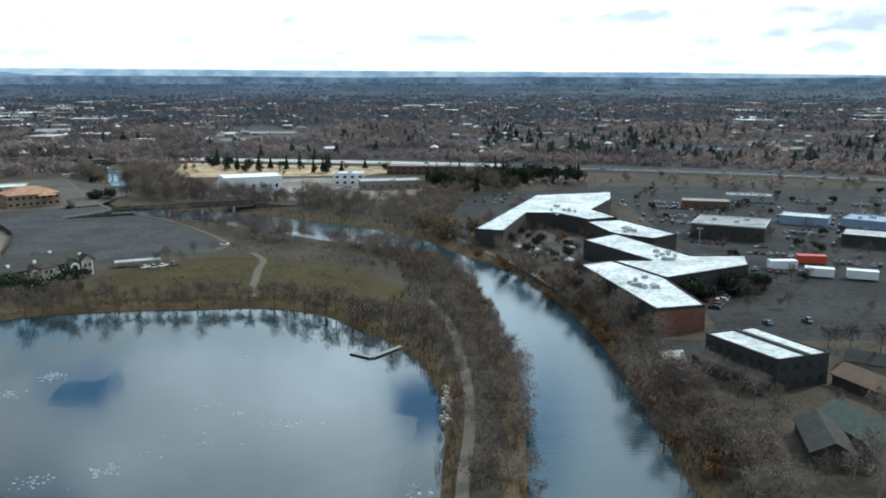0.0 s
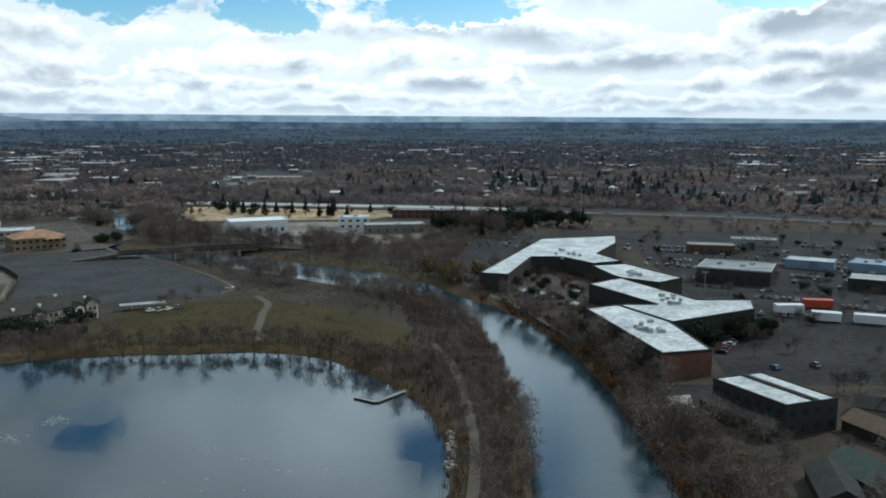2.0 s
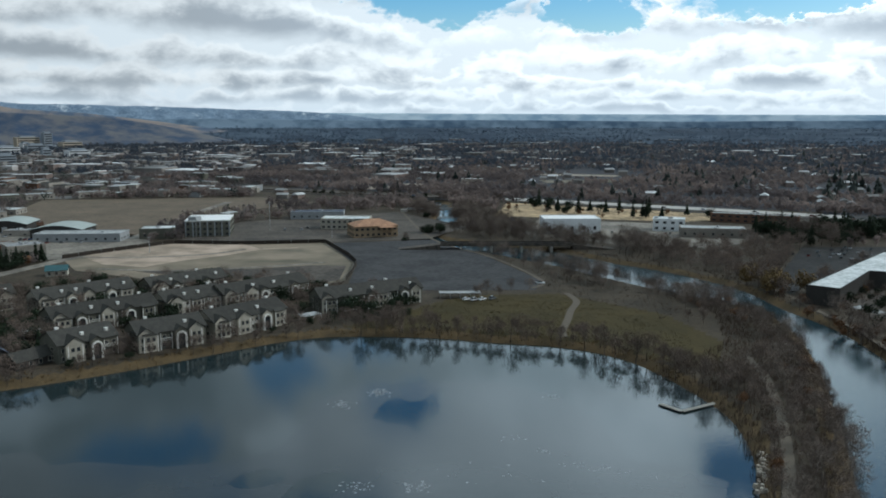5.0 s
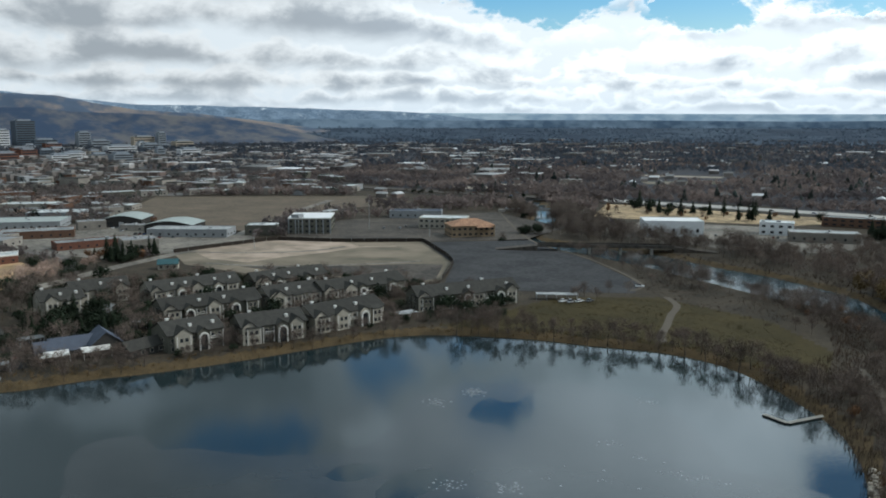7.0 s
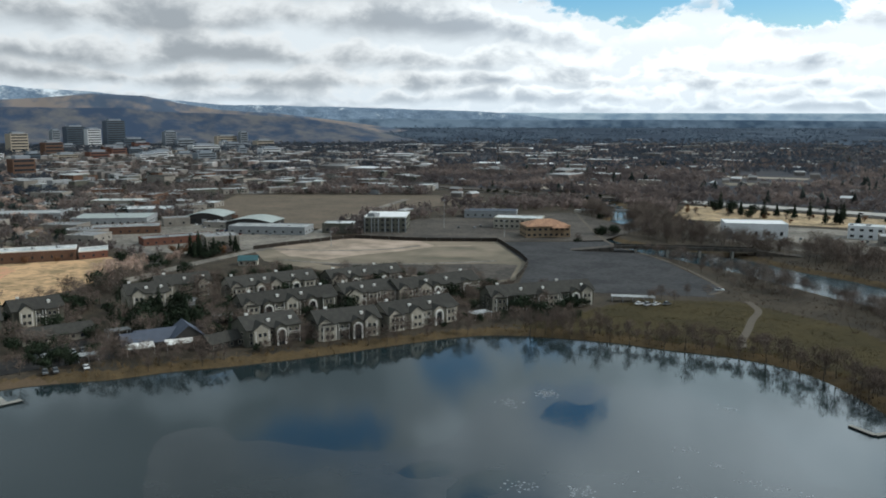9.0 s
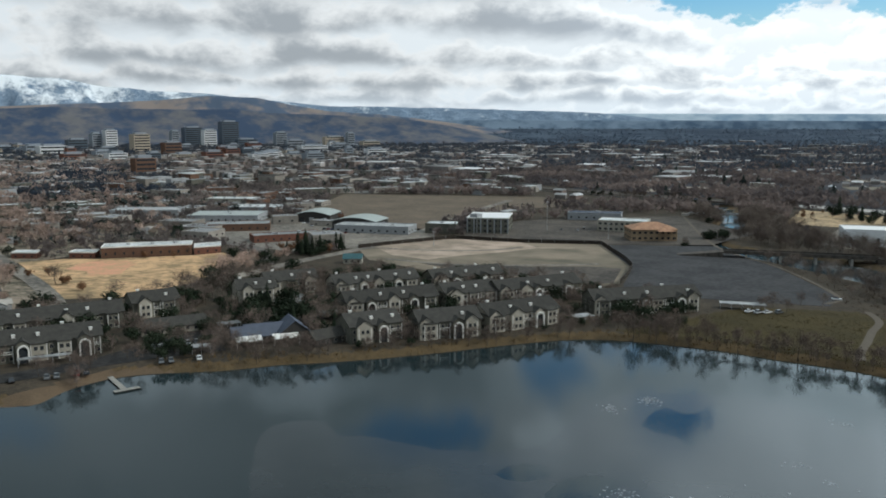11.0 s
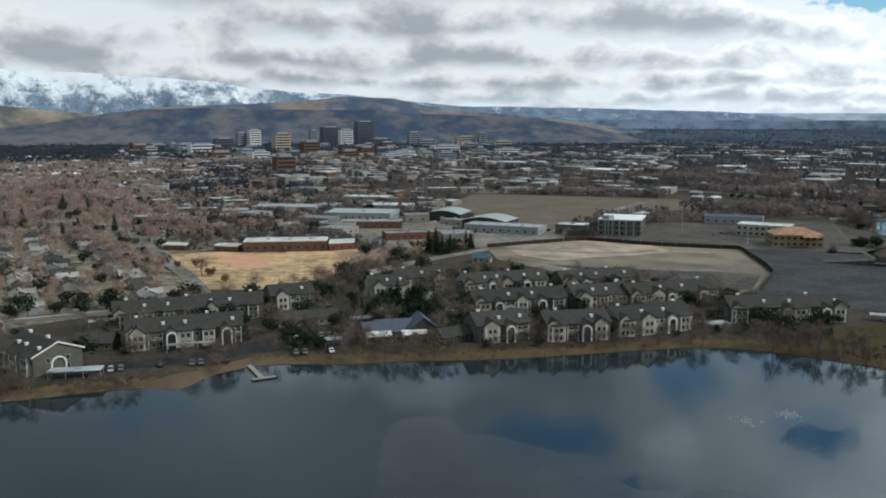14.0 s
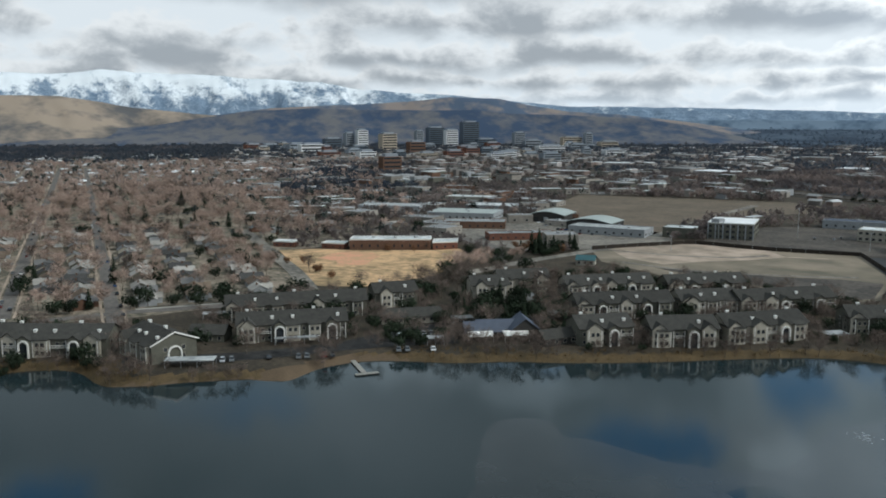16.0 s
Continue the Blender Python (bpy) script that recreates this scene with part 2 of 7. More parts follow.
# Dry grass, brightened so that its colour holds the sun patch.
GOLD = material("sunlit_golden_grass", (0.5, 0.37, 0.225), (0.2, 0.155, 0.1), 26, 5, amount=1.8)
# Orange dirt of the school field, its base colour raised for the sun on it.
ORANGE_DIRT = material("sunlit_orange_dirt", (0.58, 0.375, 0.21), (0.26, 0.19, 0.11), 30, 5, amount=1.9)
PINK_DIRT = material("pink_clay", (0.62, 0.31, 0.2), (0.46, 0.3, 0.17), 14, 2.5, amount=1.9)
ASPHALT = material("asphalt", (0.068, 0.067, 0.068), (0.038, 0.038, 0.04), 22, 2.5, rough=0.85, amount=1.5)
OLD_ASPHALT = material("old_asphalt", (0.047, 0.045, 0.044), (0.022, 0.022, 0.022), 26, 2.5, rough=0.85, amount=1.6)
GRAVEL = material("grey_brown_gravel", (0.115, 0.1, 0.085), (0.055, 0.05, 0.046), 26, 2.5, amount=1.6)
STREET = material("worn_street", (0.17, 0.152, 0.138), (0.1, 0.092, 0.086), 12, 2.0, amount=1.3)
PALE_SAND = material("pale_pinkish_sand", (0.44, 0.345, 0.275), (0.24, 0.195, 0.15), 60, 14, amount=1.5)
# Paler copy of GRAVEL: the yard's sunlight is put into the colour.
LIGHT_GRAVEL = material("pale_sunlit_gravel", (0.26, 0.235, 0.2), (0.12, 0.11, 0.098), 30, 3, amount=1.6)
TOWN_CREAM = material("pale_town_wall", (0.33, 0.305, 0.27), (0.18, 0.165, 0.148), 5, 0.6, amount=0.8, each=0.25)
TOWN_GREY = material("grey_town_roof", (0.3, 0.3, 0.298), (0.16, 0.162, 0.165), 9, 1.0, rough=0.7, amount=1.2, each=0.55)
# Yards and lawns, lightened in base colour for the sun on the neighbourhood.
YARDS = material("sunlit_yards_and_lawns", (0.27, 0.22, 0.17), (0.085, 0.08, 0.06), 16, 3, amount=2.0)
# Road colour lightened to hold the sun on the middle stretch.
SUNLIT_ROAD = material("motorway_sunlit", (0.46, 0.44, 0.41), (0.33, 0.315, 0.29), 12, 1.0, amount=0.8)
CONCRETE = material("concrete", (0.42, 0.4, 0.36), (0.3, 0.285, 0.26), 6, 0.5, amount=0.8)
ICE = material("thin_grey_ice", (0.036, 0.043, 0.046), (0.024, 0.031, 0.034), 34, 9.0, rough=0.12, amount=1.1, spec=0.42)
SNOW_ICE = material("white_ice_crumbs", (0.34, 0.36, 0.38), (0.22, 0.24, 0.26), 2, 0.3, rough=0.6)
PATH = material("path_gravel", (0.135, 0.115, 0.092), (0.1, 0.085, 0.07), 5, 0.5, amount=0.8)
ROOF_WHITE = material("white_membrane_roof", (0.69, 0.7, 0.695), (0.25, 0.272, 0.265), 13, 2.2, rough=0.6, amount=1.2)
ROOF_GREY = material("grey_membrane_roof", (0.36, 0.365, 0.36), (0.16, 0.168, 0.17), 9, 1.6, rough=0.7, amount=1.4, each=0.35)
SHINGLE = material("shingle_roof", (0.068, 0.065, 0.058), (0.037, 0.036, 0.034), 2.0, 0.35, rough=0.9, bump=0.04, amount=0.9, each=0.15)
BLUE_ROOF = material("slate_blue_roof", (0.105, 0.12, 0.155), (0.075, 0.085, 0.11), 2.5, 0.4, amount=0.8)
ORANGE_ROOF = material("orange_tile_roof", (0.45, 0.265, 0.165), (0.25, 0.15, 0.105), 3, 0.8, amount=1.3)
SIDING = material("grey_green_siding", (0.15, 0.146, 0.12), (0.085, 0.084, 0.07), 3, 0.4, amount=0.7, each=0.12)
CREAM = material("cream_siding", (0.45, 0.42, 0.355), (0.25, 0.235, 0.2), 3, 0.4, amount=0.7, each=0.15)
TRIM = material("white_trim", (0.78, 0.77, 0.73), (0.62, 0.61, 0.58), 2, 0.3, rough=0.6, amount=0.6)
DARK_WALL = material("dark_wall", (0.06, 0.058, 0.055), (0.04, 0.038, 0.037), 4, 0.5, amount=0.7)
BRICK = material("red_brick", (0.2, 0.095, 0.068), (0.12, 0.062, 0.048), 3, 0.35, amount=0.9)
BROWN_BRICK = material("brown_brick", (0.17, 0.1, 0.07), (0.1, 0.062, 0.046), 4, 0.4, amount=0.8)
TAN_WALL = material("tan_wall", (0.33, 0.245, 0.16), (0.2, 0.15, 0.1), 4, 0.5, amount=0.8)
WHITE_WALL = material("white_wall", (0.36, 0.375, 0.385), (0.22, 0.23, 0.24), 5, 0.6, amount=0.8)
GLASS = material("window_glass", (0.02, 0.024, 0.03), (0.035, 0.04, 0.045), 2, 0.5, rough=0.12, spec=0.6)
STEEL = material("galvanised_steel", (0.45, 0.46, 0.47), (0.33, 0.34, 0.35), 2, 0.3, rough=0.5, metal=0.4)
FENCE = material("dark_fence_mesh", (0.05, 0.042, 0.035), (0.032, 0.028, 0.025), 4, 0.5, amount=0.8)
ICE.node_tree.nodes["Principled BSDF"].inputs["IOR"].default_value = 1.36
WOOD = material("weathered_planks", (0.32, 0.31, 0.28), (0.22, 0.21, 0.19), 2, 0.25, amount=0.8)
BARK = material("grey_brown_bark", (0.115, 0.095, 0.08), (0.07, 0.06, 0.05), 1.0, 0.2, amount=0.8, each=0.25)
PALE_BARK = material("pale_bark", (0.24, 0.21, 0.18), (0.16, 0.14, 0.12), 1.0, 0.2, amount=0.8, each=0.2)
TWIG = material("bare_twigs", (0.175, 0.135, 0.113), (0.08, 0.065, 0.057), 6.0, 1.0, amount=1.5, each=0.35)
PALE_TWIG = material("pale_bare_twigs", (0.25, 0.205, 0.175), (0.13, 0.105, 0.09), 6.0, 1.0, amount=1.4, each=0.25)
RUST_TWIG = material("rust_brown_leaves", (0.18, 0.095, 0.05), (0.11, 0.065, 0.04), 3.0, 0.5, amount=0.9, each=0.3)
# Warm brown twigs, far brighter than TWIG: the street's sunlight is in the colour.
WARM_TWIG = material("warm_sunlit_twigs", (0.54, 0.405, 0.335), (0.3, 0.217, 0.178), 9.0, 2.0, amount=1.6, each=0.3)
WILLOW = material("yellow_willow_twigs", (0.18, 0.125, 0.055), (0.11, 0.08, 0.045), 3.0, 0.5, amount=0.9, each=0.2)
NEEDLE = material("dark_needles", (0.026, 0.036, 0.022), (0.016, 0.022, 0.014), 2.0, 0.4, amount=0.9, each=0.3)
RUBBER = material("black_rubber", (0.02, 0.02, 0.02), (0.03, 0.03, 0.03), 1, 0.2)
ROCK = material("pale_rock", (0.42, 0.38, 0.32), (0.27, 0.24, 0.2), 2, 0.4, bump=0.05, each=0.3)
POND = water_material("pond_water", (0.016, 0.026, 0.029), 0.045, 0.012)
RIVER = water_material("river_water", (0.02, 0.04, 0.05), 0.11, 0.05)


# ---- mesh helpers ----
class Geo:
    """Vertices and faces of one mesh."""

    def __init__(self):
        self.v, self.f = [], []

    def add(self, verts, faces):
        k = len(self.v)
        self.v.extend(verts)
        self.f.extend([tuple(i + k for i in f) for f in faces])
        return self

    def prism(self, outline, z0, z1):
        n = len(outline)
        vs = [(x, y, z0) for x, y in outline] + [(x, y, z1) for x, y in outline]
        return self.add(vs, [tuple(range(n - 1, -1, -1)), tuple(range(n, 2 * n))] + [(i, (i + 1) % n, n + (i + 1) % n, n + i) for i in range(n)])

    def box(self, x0, x1, y0, y1, z0, z1):
        return self.prism([(x0, y0), (x1, y0), (x1, y1), (x0, y1)], z0, z1)

    def gable_x(self, x0, x1, y0, y1, z0, ze, zr):
        """A block with its ridge along x."""
        ym = (y0 + y1) / 2
        vs = []
        for x in (x0, x1):
            vs += [(x, y0, z0), (x, y1, z0), (x, y1, ze), (x, ym, zr), (x, y0, ze)]
        return self.add(vs, [(4, 3, 2, 1, 0), (5, 6, 7, 8, 9), (0, 1, 6, 5), (1, 2, 7, 6), (2, 3, 8, 7), (3, 4, 9, 8), (4, 0, 5, 9)])

    def gable_y(self, x0, x1, y0, y1, z0, ze, zr):
        xm = (x0 + x1) / 2
        vs = []
        for y in (y0, y1):
            vs += [(x0, y, z0), (x1, y, z0), (x1, y, ze), (xm, y, zr), (x0, y, ze)]
        return self.add(vs, [(0, 1, 2, 3, 4), (9, 8, 7, 6, 5), (1, 0, 5, 6), (2, 1, 6, 7), (3, 2, 7, 8), (4, 3, 8, 9), (0, 4, 9, 5)])

    def roof_x(self, x0, x1, y0, y1, ze, zr, t=0.25):
        """Two slopes with thickness, ridge along x."""
        ym = (y0 + y1) / 2
        vs = []
        for x in (x0, x1):
            vs += [(x, y0, ze), (x, ym, zr), (x, y1, ze), (x, y1, ze + t), (x, ym, zr + t), (x, y0, ze + t)]
        return self.add(vs, [(0, 1, 4, 5), (1, 2, 3, 4), (6, 11, 10, 7), (7, 10, 9, 8), (5, 4, 10, 11), (4, 3, 9, 10), (1, 0, 6, 7), (2, 1, 7, 8), (0, 5, 11, 6), (3, 2, 8, 9)])

    def roof_y(self, x0, x1, y0, y1, ze, zr, t=0.25):
        xm = (x0 + x1) / 2
        vs = []
        for y in (y0, y1):
            vs += [(x0, y, ze), (xm, y, zr), (x1, y, ze), (x1, y, ze + t), (xm, y, zr + t), (x0, y, ze + t)]
        return self.add(vs, [(5, 4, 1, 0), (4, 3, 2, 1), (7, 10, 11, 6), (8, 9, 10, 7), (11, 10, 4, 5), (10, 9, 3, 4), (7, 6, 0, 1), (8, 7, 1, 2), (6, 11, 5, 0), (9, 8, 2, 3)])

    def hip(self, x0, x1, y0, y1, ze, zr, t=0.25):
        d = min(x1 - x0, y1 - y0) / 2 * 0.98
        vs = [(x0, y0, ze), (x1, y0, ze), (x1, y1, ze), (x0, y1, ze), (x0, y0, ze + t), (x1, y0, ze + t), (x1, y1, ze + t), (x0, y1, ze + t)]
        if x1 - x0 >= y1 - y0:
            ym = (y0 + y1) / 2
            vs += [(x0 + d, ym, zr), (x1 - d, ym, zr)]
            fs = [(4, 5, 9, 8), (5, 6, 9), (6, 7, 8, 9), (7, 4, 8)]
        else:
            xm = (x0 + x1) / 2
            vs += [(xm, y0 + d, zr), (xm, y1 - d, zr)]
            fs = [(4, 5, 8), (5, 6, 9, 8), (6, 7, 9), (7, 4, 8, 9)]
        return self.add(vs, fs + [(3, 2, 1, 0), (0, 1, 5, 4), (1, 2, 6, 5), (2, 3, 7, 6), (3, 0, 4, 7)])

    def tube(self, a, b, ra, rb, n=5):
        a, b = Vector(a), Vector(b)
        d = (b - a).normalized()
        u = d.orthogonal().normalized()
        w = d.cross(u)
        vs = []
        for p, r in ((a, ra), (b, rb)):
            vs += [tuple(p + (u * math.cos(6.2832 * k / n) + w * math.sin(6.2832 * k / n)) * r) for k in range(n)]
        return self.add(vs, [(k, (k + 1) % n, n + (k + 1) % n, n + k) for k in range(n)] + [tuple(range(n - 1, -1, -1)), tuple(range(n, 2 * n))])

    def mesh(self, name, mat):
        me = bpy.data.meshes.new(name)
        me.from_pydata(self.v, [], self.f)
        me.materials.append(mat)
        me.update()
        return me


def part(name, geo, mat, parent, label="", at=None):
    me = geo if isinstance(geo, bpy.types.Mesh) else geo.mesh(name, mat)
    ob = new(name, me)
    ob.parent = parent
    if at is not None:
        ob.matrix_basis = at
    if label:
        ob["label"] = label
    return ob


def thing(name, label, category, at, group="", kind=""):
    ob = new(name)
    ob.matrix_basis = at
    return tagged(ob, label, category, group, kind)


def setting(name, geo, mat, label, category):
    return tagged(new(name, geo.mesh(name, mat)), label, category, kind="structure")


def inside(x, y, poly):
    hit = False
    n = len(poly)
    for i in range(n):
        (x0, y0), (x1, y1) = poly[i], poly[(i + 1) % n]
        if (y0 > y) != (y1 > y) and x < (x1 - x0) * (y - y0) / (y1 - y0) + x0:
            hit = not hit
    return hit


def ribbon(pts, width, z):
    """A strip of that width along a line."""
    left, right = [], []
    for i, pnt in enumerate(pts):
        a, b = Vector(pts[max(i - 1, 0)]), Vector(pts[min(i + 1, len(pts) - 1)])
        d = (b - a).normalized()
        n = Vector((-d.y, d.x)) * width / 2
        left.append(tuple(Vector(pnt) + n)), right.append(tuple(Vector(pnt) - n))
    return left + right[::-1]


def smooth_line(pts, steps=6):
    """Points along a smooth curve through the given ones."""
    out = []
    for i in range(len(pts) - 1):
        p0, p1, p2, p3 = (Vector(pts[max(0, min(len(pts) - 1, i + k))]) for k in (-1, 0, 1, 2))
        for s in range(steps):
            t = s / steps
            q = 0.5 * ((2 * p1) + (p2 - p0) * t + (2 * p0 - 5 * p1 + 4 * p2 - p3) * t * t + (3 * p1 - p0 - 3 * p2 + p3) * t ** 3)
            out.append((q.x, q.y))
    out.append(tuple(pts[-1]))
    return out


rnd = random.Random(11)
G0 = 2.0        # level of the flat ground above the water

# ---- ground and water ----
POND_SHORE = smooth_line([(-2, 183), (-1.7, 203), (-4.7, 227), (-11, 249), (-23, 269), (-37, 287), (-52, 300), (-73, 306), (-100, 303), (-122, 301.5),
                          (-152, 293), (-170, 281), (-184, 259), (-201, 226), (-218, 199), (-230, 184), (-240, 166), (-253, 151), (-260, 139), (-260, 124),
                          (-253, 108), (-262, 98), (-270, 80), (-278, 60), (-300, 55), (-311, 44), (-316, 20), (-310, -40), (-250, -110), (-120, -130), (-30, -80), (-8, 60), (-2, 183)])
RIVER_LEFT = smooth_line([(18, -150), (14, 60), (20, 161), (22.8, 203), (23.8, 223), (23, 252), (21.4, 290), (19, 321), (13.9, 360), (2, 398), (-14, 414), (-33, 425),
                          (-53, 437), (-81, 459), (-113, 485), (-148, 507), (-180, 525), (-206, 532), (-250, 560), (-267, 640), (-294, 740), (-374, 860)])
RIVER_RIGHT = smooth_line([(58, -150), (50, 60), (50.4, 161), (51.2, 196), (50.7, 227), (49.9, 258), (47, 286), (41.4, 321), (29, 365), (17.6, 389), (4.5, 410), (-13, 447),
                           (-33, 470), (-61, 494), (-92, 511), (-128, 538), (-162, 552), (-200, 556), (-234, 580), (-252, 650), (-280, 750), (-360, 880)])
RIVER_BED = RIVER_LEFT + RIVER_RIGHT[::-1]


def water_distance(px, py, poly):
    """Signed distance of many points from a closed outline, negative inside."""
    best = np.full(px.shape, 1e9)
    ins = np.zeros(px.shape, bool)
    n = len(poly)
    for i in range(n):
        (x0, y0), (x1, y1) = poly[i], poly[(i + 1) % n]
        dx, dy = x1 - x0, y1 - y0
        t = np.clip(((px - x0) * dx + (py - y0) * dy) / (dx * dx + dy * dy + 1e-9), 0, 1)
        best = np.minimum(best, np.hypot(px - x0 - t * dx, py - y0 - t * dy))
        if y0 != y1:
            ins ^= ((y0 > py) != (y1 > py)) & (px < dx * (py - y0) / (y1 - y0) + x0)
    return np.where(ins, -best, best)


def graded(lo, hi, a, b, fine):
    """Grid lines: fine between a and b, growing outwards."""
    line = list(np.arange(a, b + 0.1, fine))
    step, x = fine, b
    while x < hi:
        step *= 1.09
        x += step
        line.append(min(x, hi))
    step, x = fine, a
    while x > lo:
        step *= 1.09
        x -= step
        line.insert(0, max(x, lo))
    return np.array(line)


def build_ground():
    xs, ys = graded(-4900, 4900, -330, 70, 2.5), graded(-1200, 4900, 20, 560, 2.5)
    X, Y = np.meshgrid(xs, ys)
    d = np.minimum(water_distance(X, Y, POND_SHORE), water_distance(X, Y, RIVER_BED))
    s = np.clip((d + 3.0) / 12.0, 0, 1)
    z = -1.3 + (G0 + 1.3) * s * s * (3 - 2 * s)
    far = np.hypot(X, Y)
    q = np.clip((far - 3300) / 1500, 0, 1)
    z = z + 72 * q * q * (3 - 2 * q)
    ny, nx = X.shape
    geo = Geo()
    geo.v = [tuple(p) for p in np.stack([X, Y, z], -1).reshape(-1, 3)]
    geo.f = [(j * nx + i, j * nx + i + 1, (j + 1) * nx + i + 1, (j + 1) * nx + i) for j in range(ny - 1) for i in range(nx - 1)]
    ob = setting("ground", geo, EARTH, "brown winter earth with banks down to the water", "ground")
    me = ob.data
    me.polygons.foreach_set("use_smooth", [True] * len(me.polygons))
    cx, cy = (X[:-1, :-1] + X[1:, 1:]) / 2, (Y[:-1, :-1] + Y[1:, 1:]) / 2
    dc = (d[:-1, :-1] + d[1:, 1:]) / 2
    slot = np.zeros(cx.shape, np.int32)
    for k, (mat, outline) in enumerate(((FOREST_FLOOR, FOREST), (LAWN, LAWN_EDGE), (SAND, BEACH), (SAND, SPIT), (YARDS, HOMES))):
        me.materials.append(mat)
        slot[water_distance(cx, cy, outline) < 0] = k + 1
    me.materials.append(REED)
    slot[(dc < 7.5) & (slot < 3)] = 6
    # beyond 3300 m the floor takes the haze-blue colour
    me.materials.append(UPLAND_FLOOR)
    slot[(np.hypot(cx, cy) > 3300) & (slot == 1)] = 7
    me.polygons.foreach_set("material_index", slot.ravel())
    return xs, ys, d


FOREST = [(-4900, 4900), (4900, 4900), (4900, 100), (1200, 240), (700, 560), (369, 740), (253, 795), (116, 836), (-30, 872), (-263, 912), (-471, 925), (-800, 990), (-1200, 1090), (-1700, 1500), (-2600, 2600), (-4900, 3300)]
HOMES = [(-400, -300), (-372, 120), (-395, 182), (-510, 200), (-560, 340), (-800, 520), (-1500, 1000), (-3000, 1600), (-3000, -600)]
LAWN_EDGE = [(-162, 300), (-152, 325), (-146, 354), (-138, 378), (-96, 399), (-42, 372), (-14, 330), (-14, 290), (-45, 300), (-73, 304), (-120, 300)]
BEACH = [(-252, 100), (-256, 122), (-256, 138), (-250, 150), (-254, 155), (-263, 148), (-268, 134), (-266, 118), (-265, 104), (-258, 96)]
SPIT = [(-250, 106), (-262, 94), (-268, 78), (-276, 56), (-284, 55), (-275, 73), (-268, 92), (-260, 106)]
GRID_X, GRID_Y, GRID_D = build_ground()


def shore_gap(x, y):
    """Distance from the nearest water, from the ground's grid."""
    i = int(np.clip(np.searchsorted(GRID_X, x), 0, len(GRID_X) - 1))
    j = int(np.clip(np.searchsorted(GRID_Y, y), 0, len(GRID_Y) - 1))
    return GRID_D[j, i]


def grow(poly, by):
    cx, cy = sum(p[0] for p in poly) / len(poly), sum(p[1] for p in poly) / len(poly)
    return [(x + (x - cx) / math.hypot(x - cx, y - cy) * by, y + (y - cy) / math.hypot(x - cx, y - cy) * by) for x, y in poly]


setting("pond_water", Geo().add([(x, y, 0.0) for x, y in grow(POND_SHORE[:-1], 5)], [tuple(range(len(POND_SHORE) - 1))]), POND, "still dark pond reflecting the cloudy sky", "water")
rl, rr = [(x - 4, y - 4) for x, y in RIVER_LEFT], [(x + 4, y + 4) for x, y in RIVER_RIGHT]
n_l, n_r = len(rl), len(rr)
river = Geo()
river.v = [(x, y, -0.01) for x, y in rl + rr]
river.f = [(i, n_l + round(i * (n_r - 1) / (n_l - 1)), n_l + round((i + 1) * (n_r - 1) / (n_l - 1)), i + 1) for i in range(n_l - 1)
           if round(i * (n_r - 1) / (n_l - 1)) != round((i + 1) * (n_r - 1) / (n_l - 1))]
river.f += [(i, n_l + round(i * (n_r - 1) / (n_l - 1)), i + 1) for i in range(n_l - 1) if round(i * (n_r - 1) / (n_l - 1)) == round((i + 1) * (n_r - 1) / (n_l - 1))]
setting("river_water", river, RIVER, "blue-grey river sliding between brushy banks", "water")

# flat surfaces laid on the ground
PATCHES = {}


def patch(name, outline, mat, label, category, z=0.05):
    PATCHES.setdefault(name, []).append(outline)
    return setting(name, Geo().prism(outline, G0 - 0.3, G0 + z), mat, label, category)


def ragged_ring(pts, steps=6, by=1.0):
    """A closed smooth outline with a frayed edge."""
    ring = smooth_line(pts + pts[:1], steps)[:-1]
    return [Vector((x + by * noise.noise(Vector((x / 4, y / 4, 0))), y + by * noise.noise(Vector((x / 4, y / 4, 4))), 0.012)) for x, y in ring]


def ice_sheet(outline, holes, label):
    loops = [outline] + holes
    verts = [v for lp in loops for v in lp]
    geo = Geo()
    geo.v = [tuple(v) for v in verts]
    geo.f = [tuple(f) for f in tessellate_polygon(loops)]
    ob = tagged(new("ice_sheet", geo.mesh("ice_sheet", ICE)), label, "ice", kind="structure")
    for p in ob.data.polygons:
        if p.normal.z < 0:
            p.flip()
    ob.data.update()


ice_sheet(ragged_ring([(-6, 203), (-17.4, 207.3), (-30.6, 209.1), (-37.8, 220.7), (-44.4, 233.8), (-62.2, 250.7), (-82.8, 256.1), (-95.7, 253.5), (-110, 246), (-122.4, 236.6), (-127.6, 220.5), (-124.5, 208.4), (-119, 187.4), (-122, 174),
                       (-136, 162), (-147, 159), (-159, 156), (-166, 151.4), (-177, 156), (-185.5, 147.6), (-181, 136), (-164, 120.5), (-150, 108), (-110, 70), (-50, 60), (-16, 100), (-10, 165)]),
          [ragged_ring([(-105.3, 211.8), (-107.9, 222.7), (-106.9, 230.7), (-101.8, 229), (-97.5, 232), (-98, 241.6), (-94.7, 241.4), (-90, 226), (-88.5, 213.5), (-87.8, 206.4), (-94.9, 210.2), (-100.1, 210)], 4, 0.8),
           ragged_ring([(-117.6, 158.4), (-117.3, 164), (-113.8, 168.9), (-108.8, 169.4), (-106.4, 164.8), (-109.1, 159.5), (-114, 157.1)], 4, 0.6),
           ragged_ring([(-101.5, 156.6), (-102.2, 166.2), (-98.3, 172.9), (-93.3, 173.7), (-89.5, 169.5), (-91, 160), (-96, 150)], 4, 0.6)], "thin grey ice sheet with open holes on the pond")
crumbs = Geo()
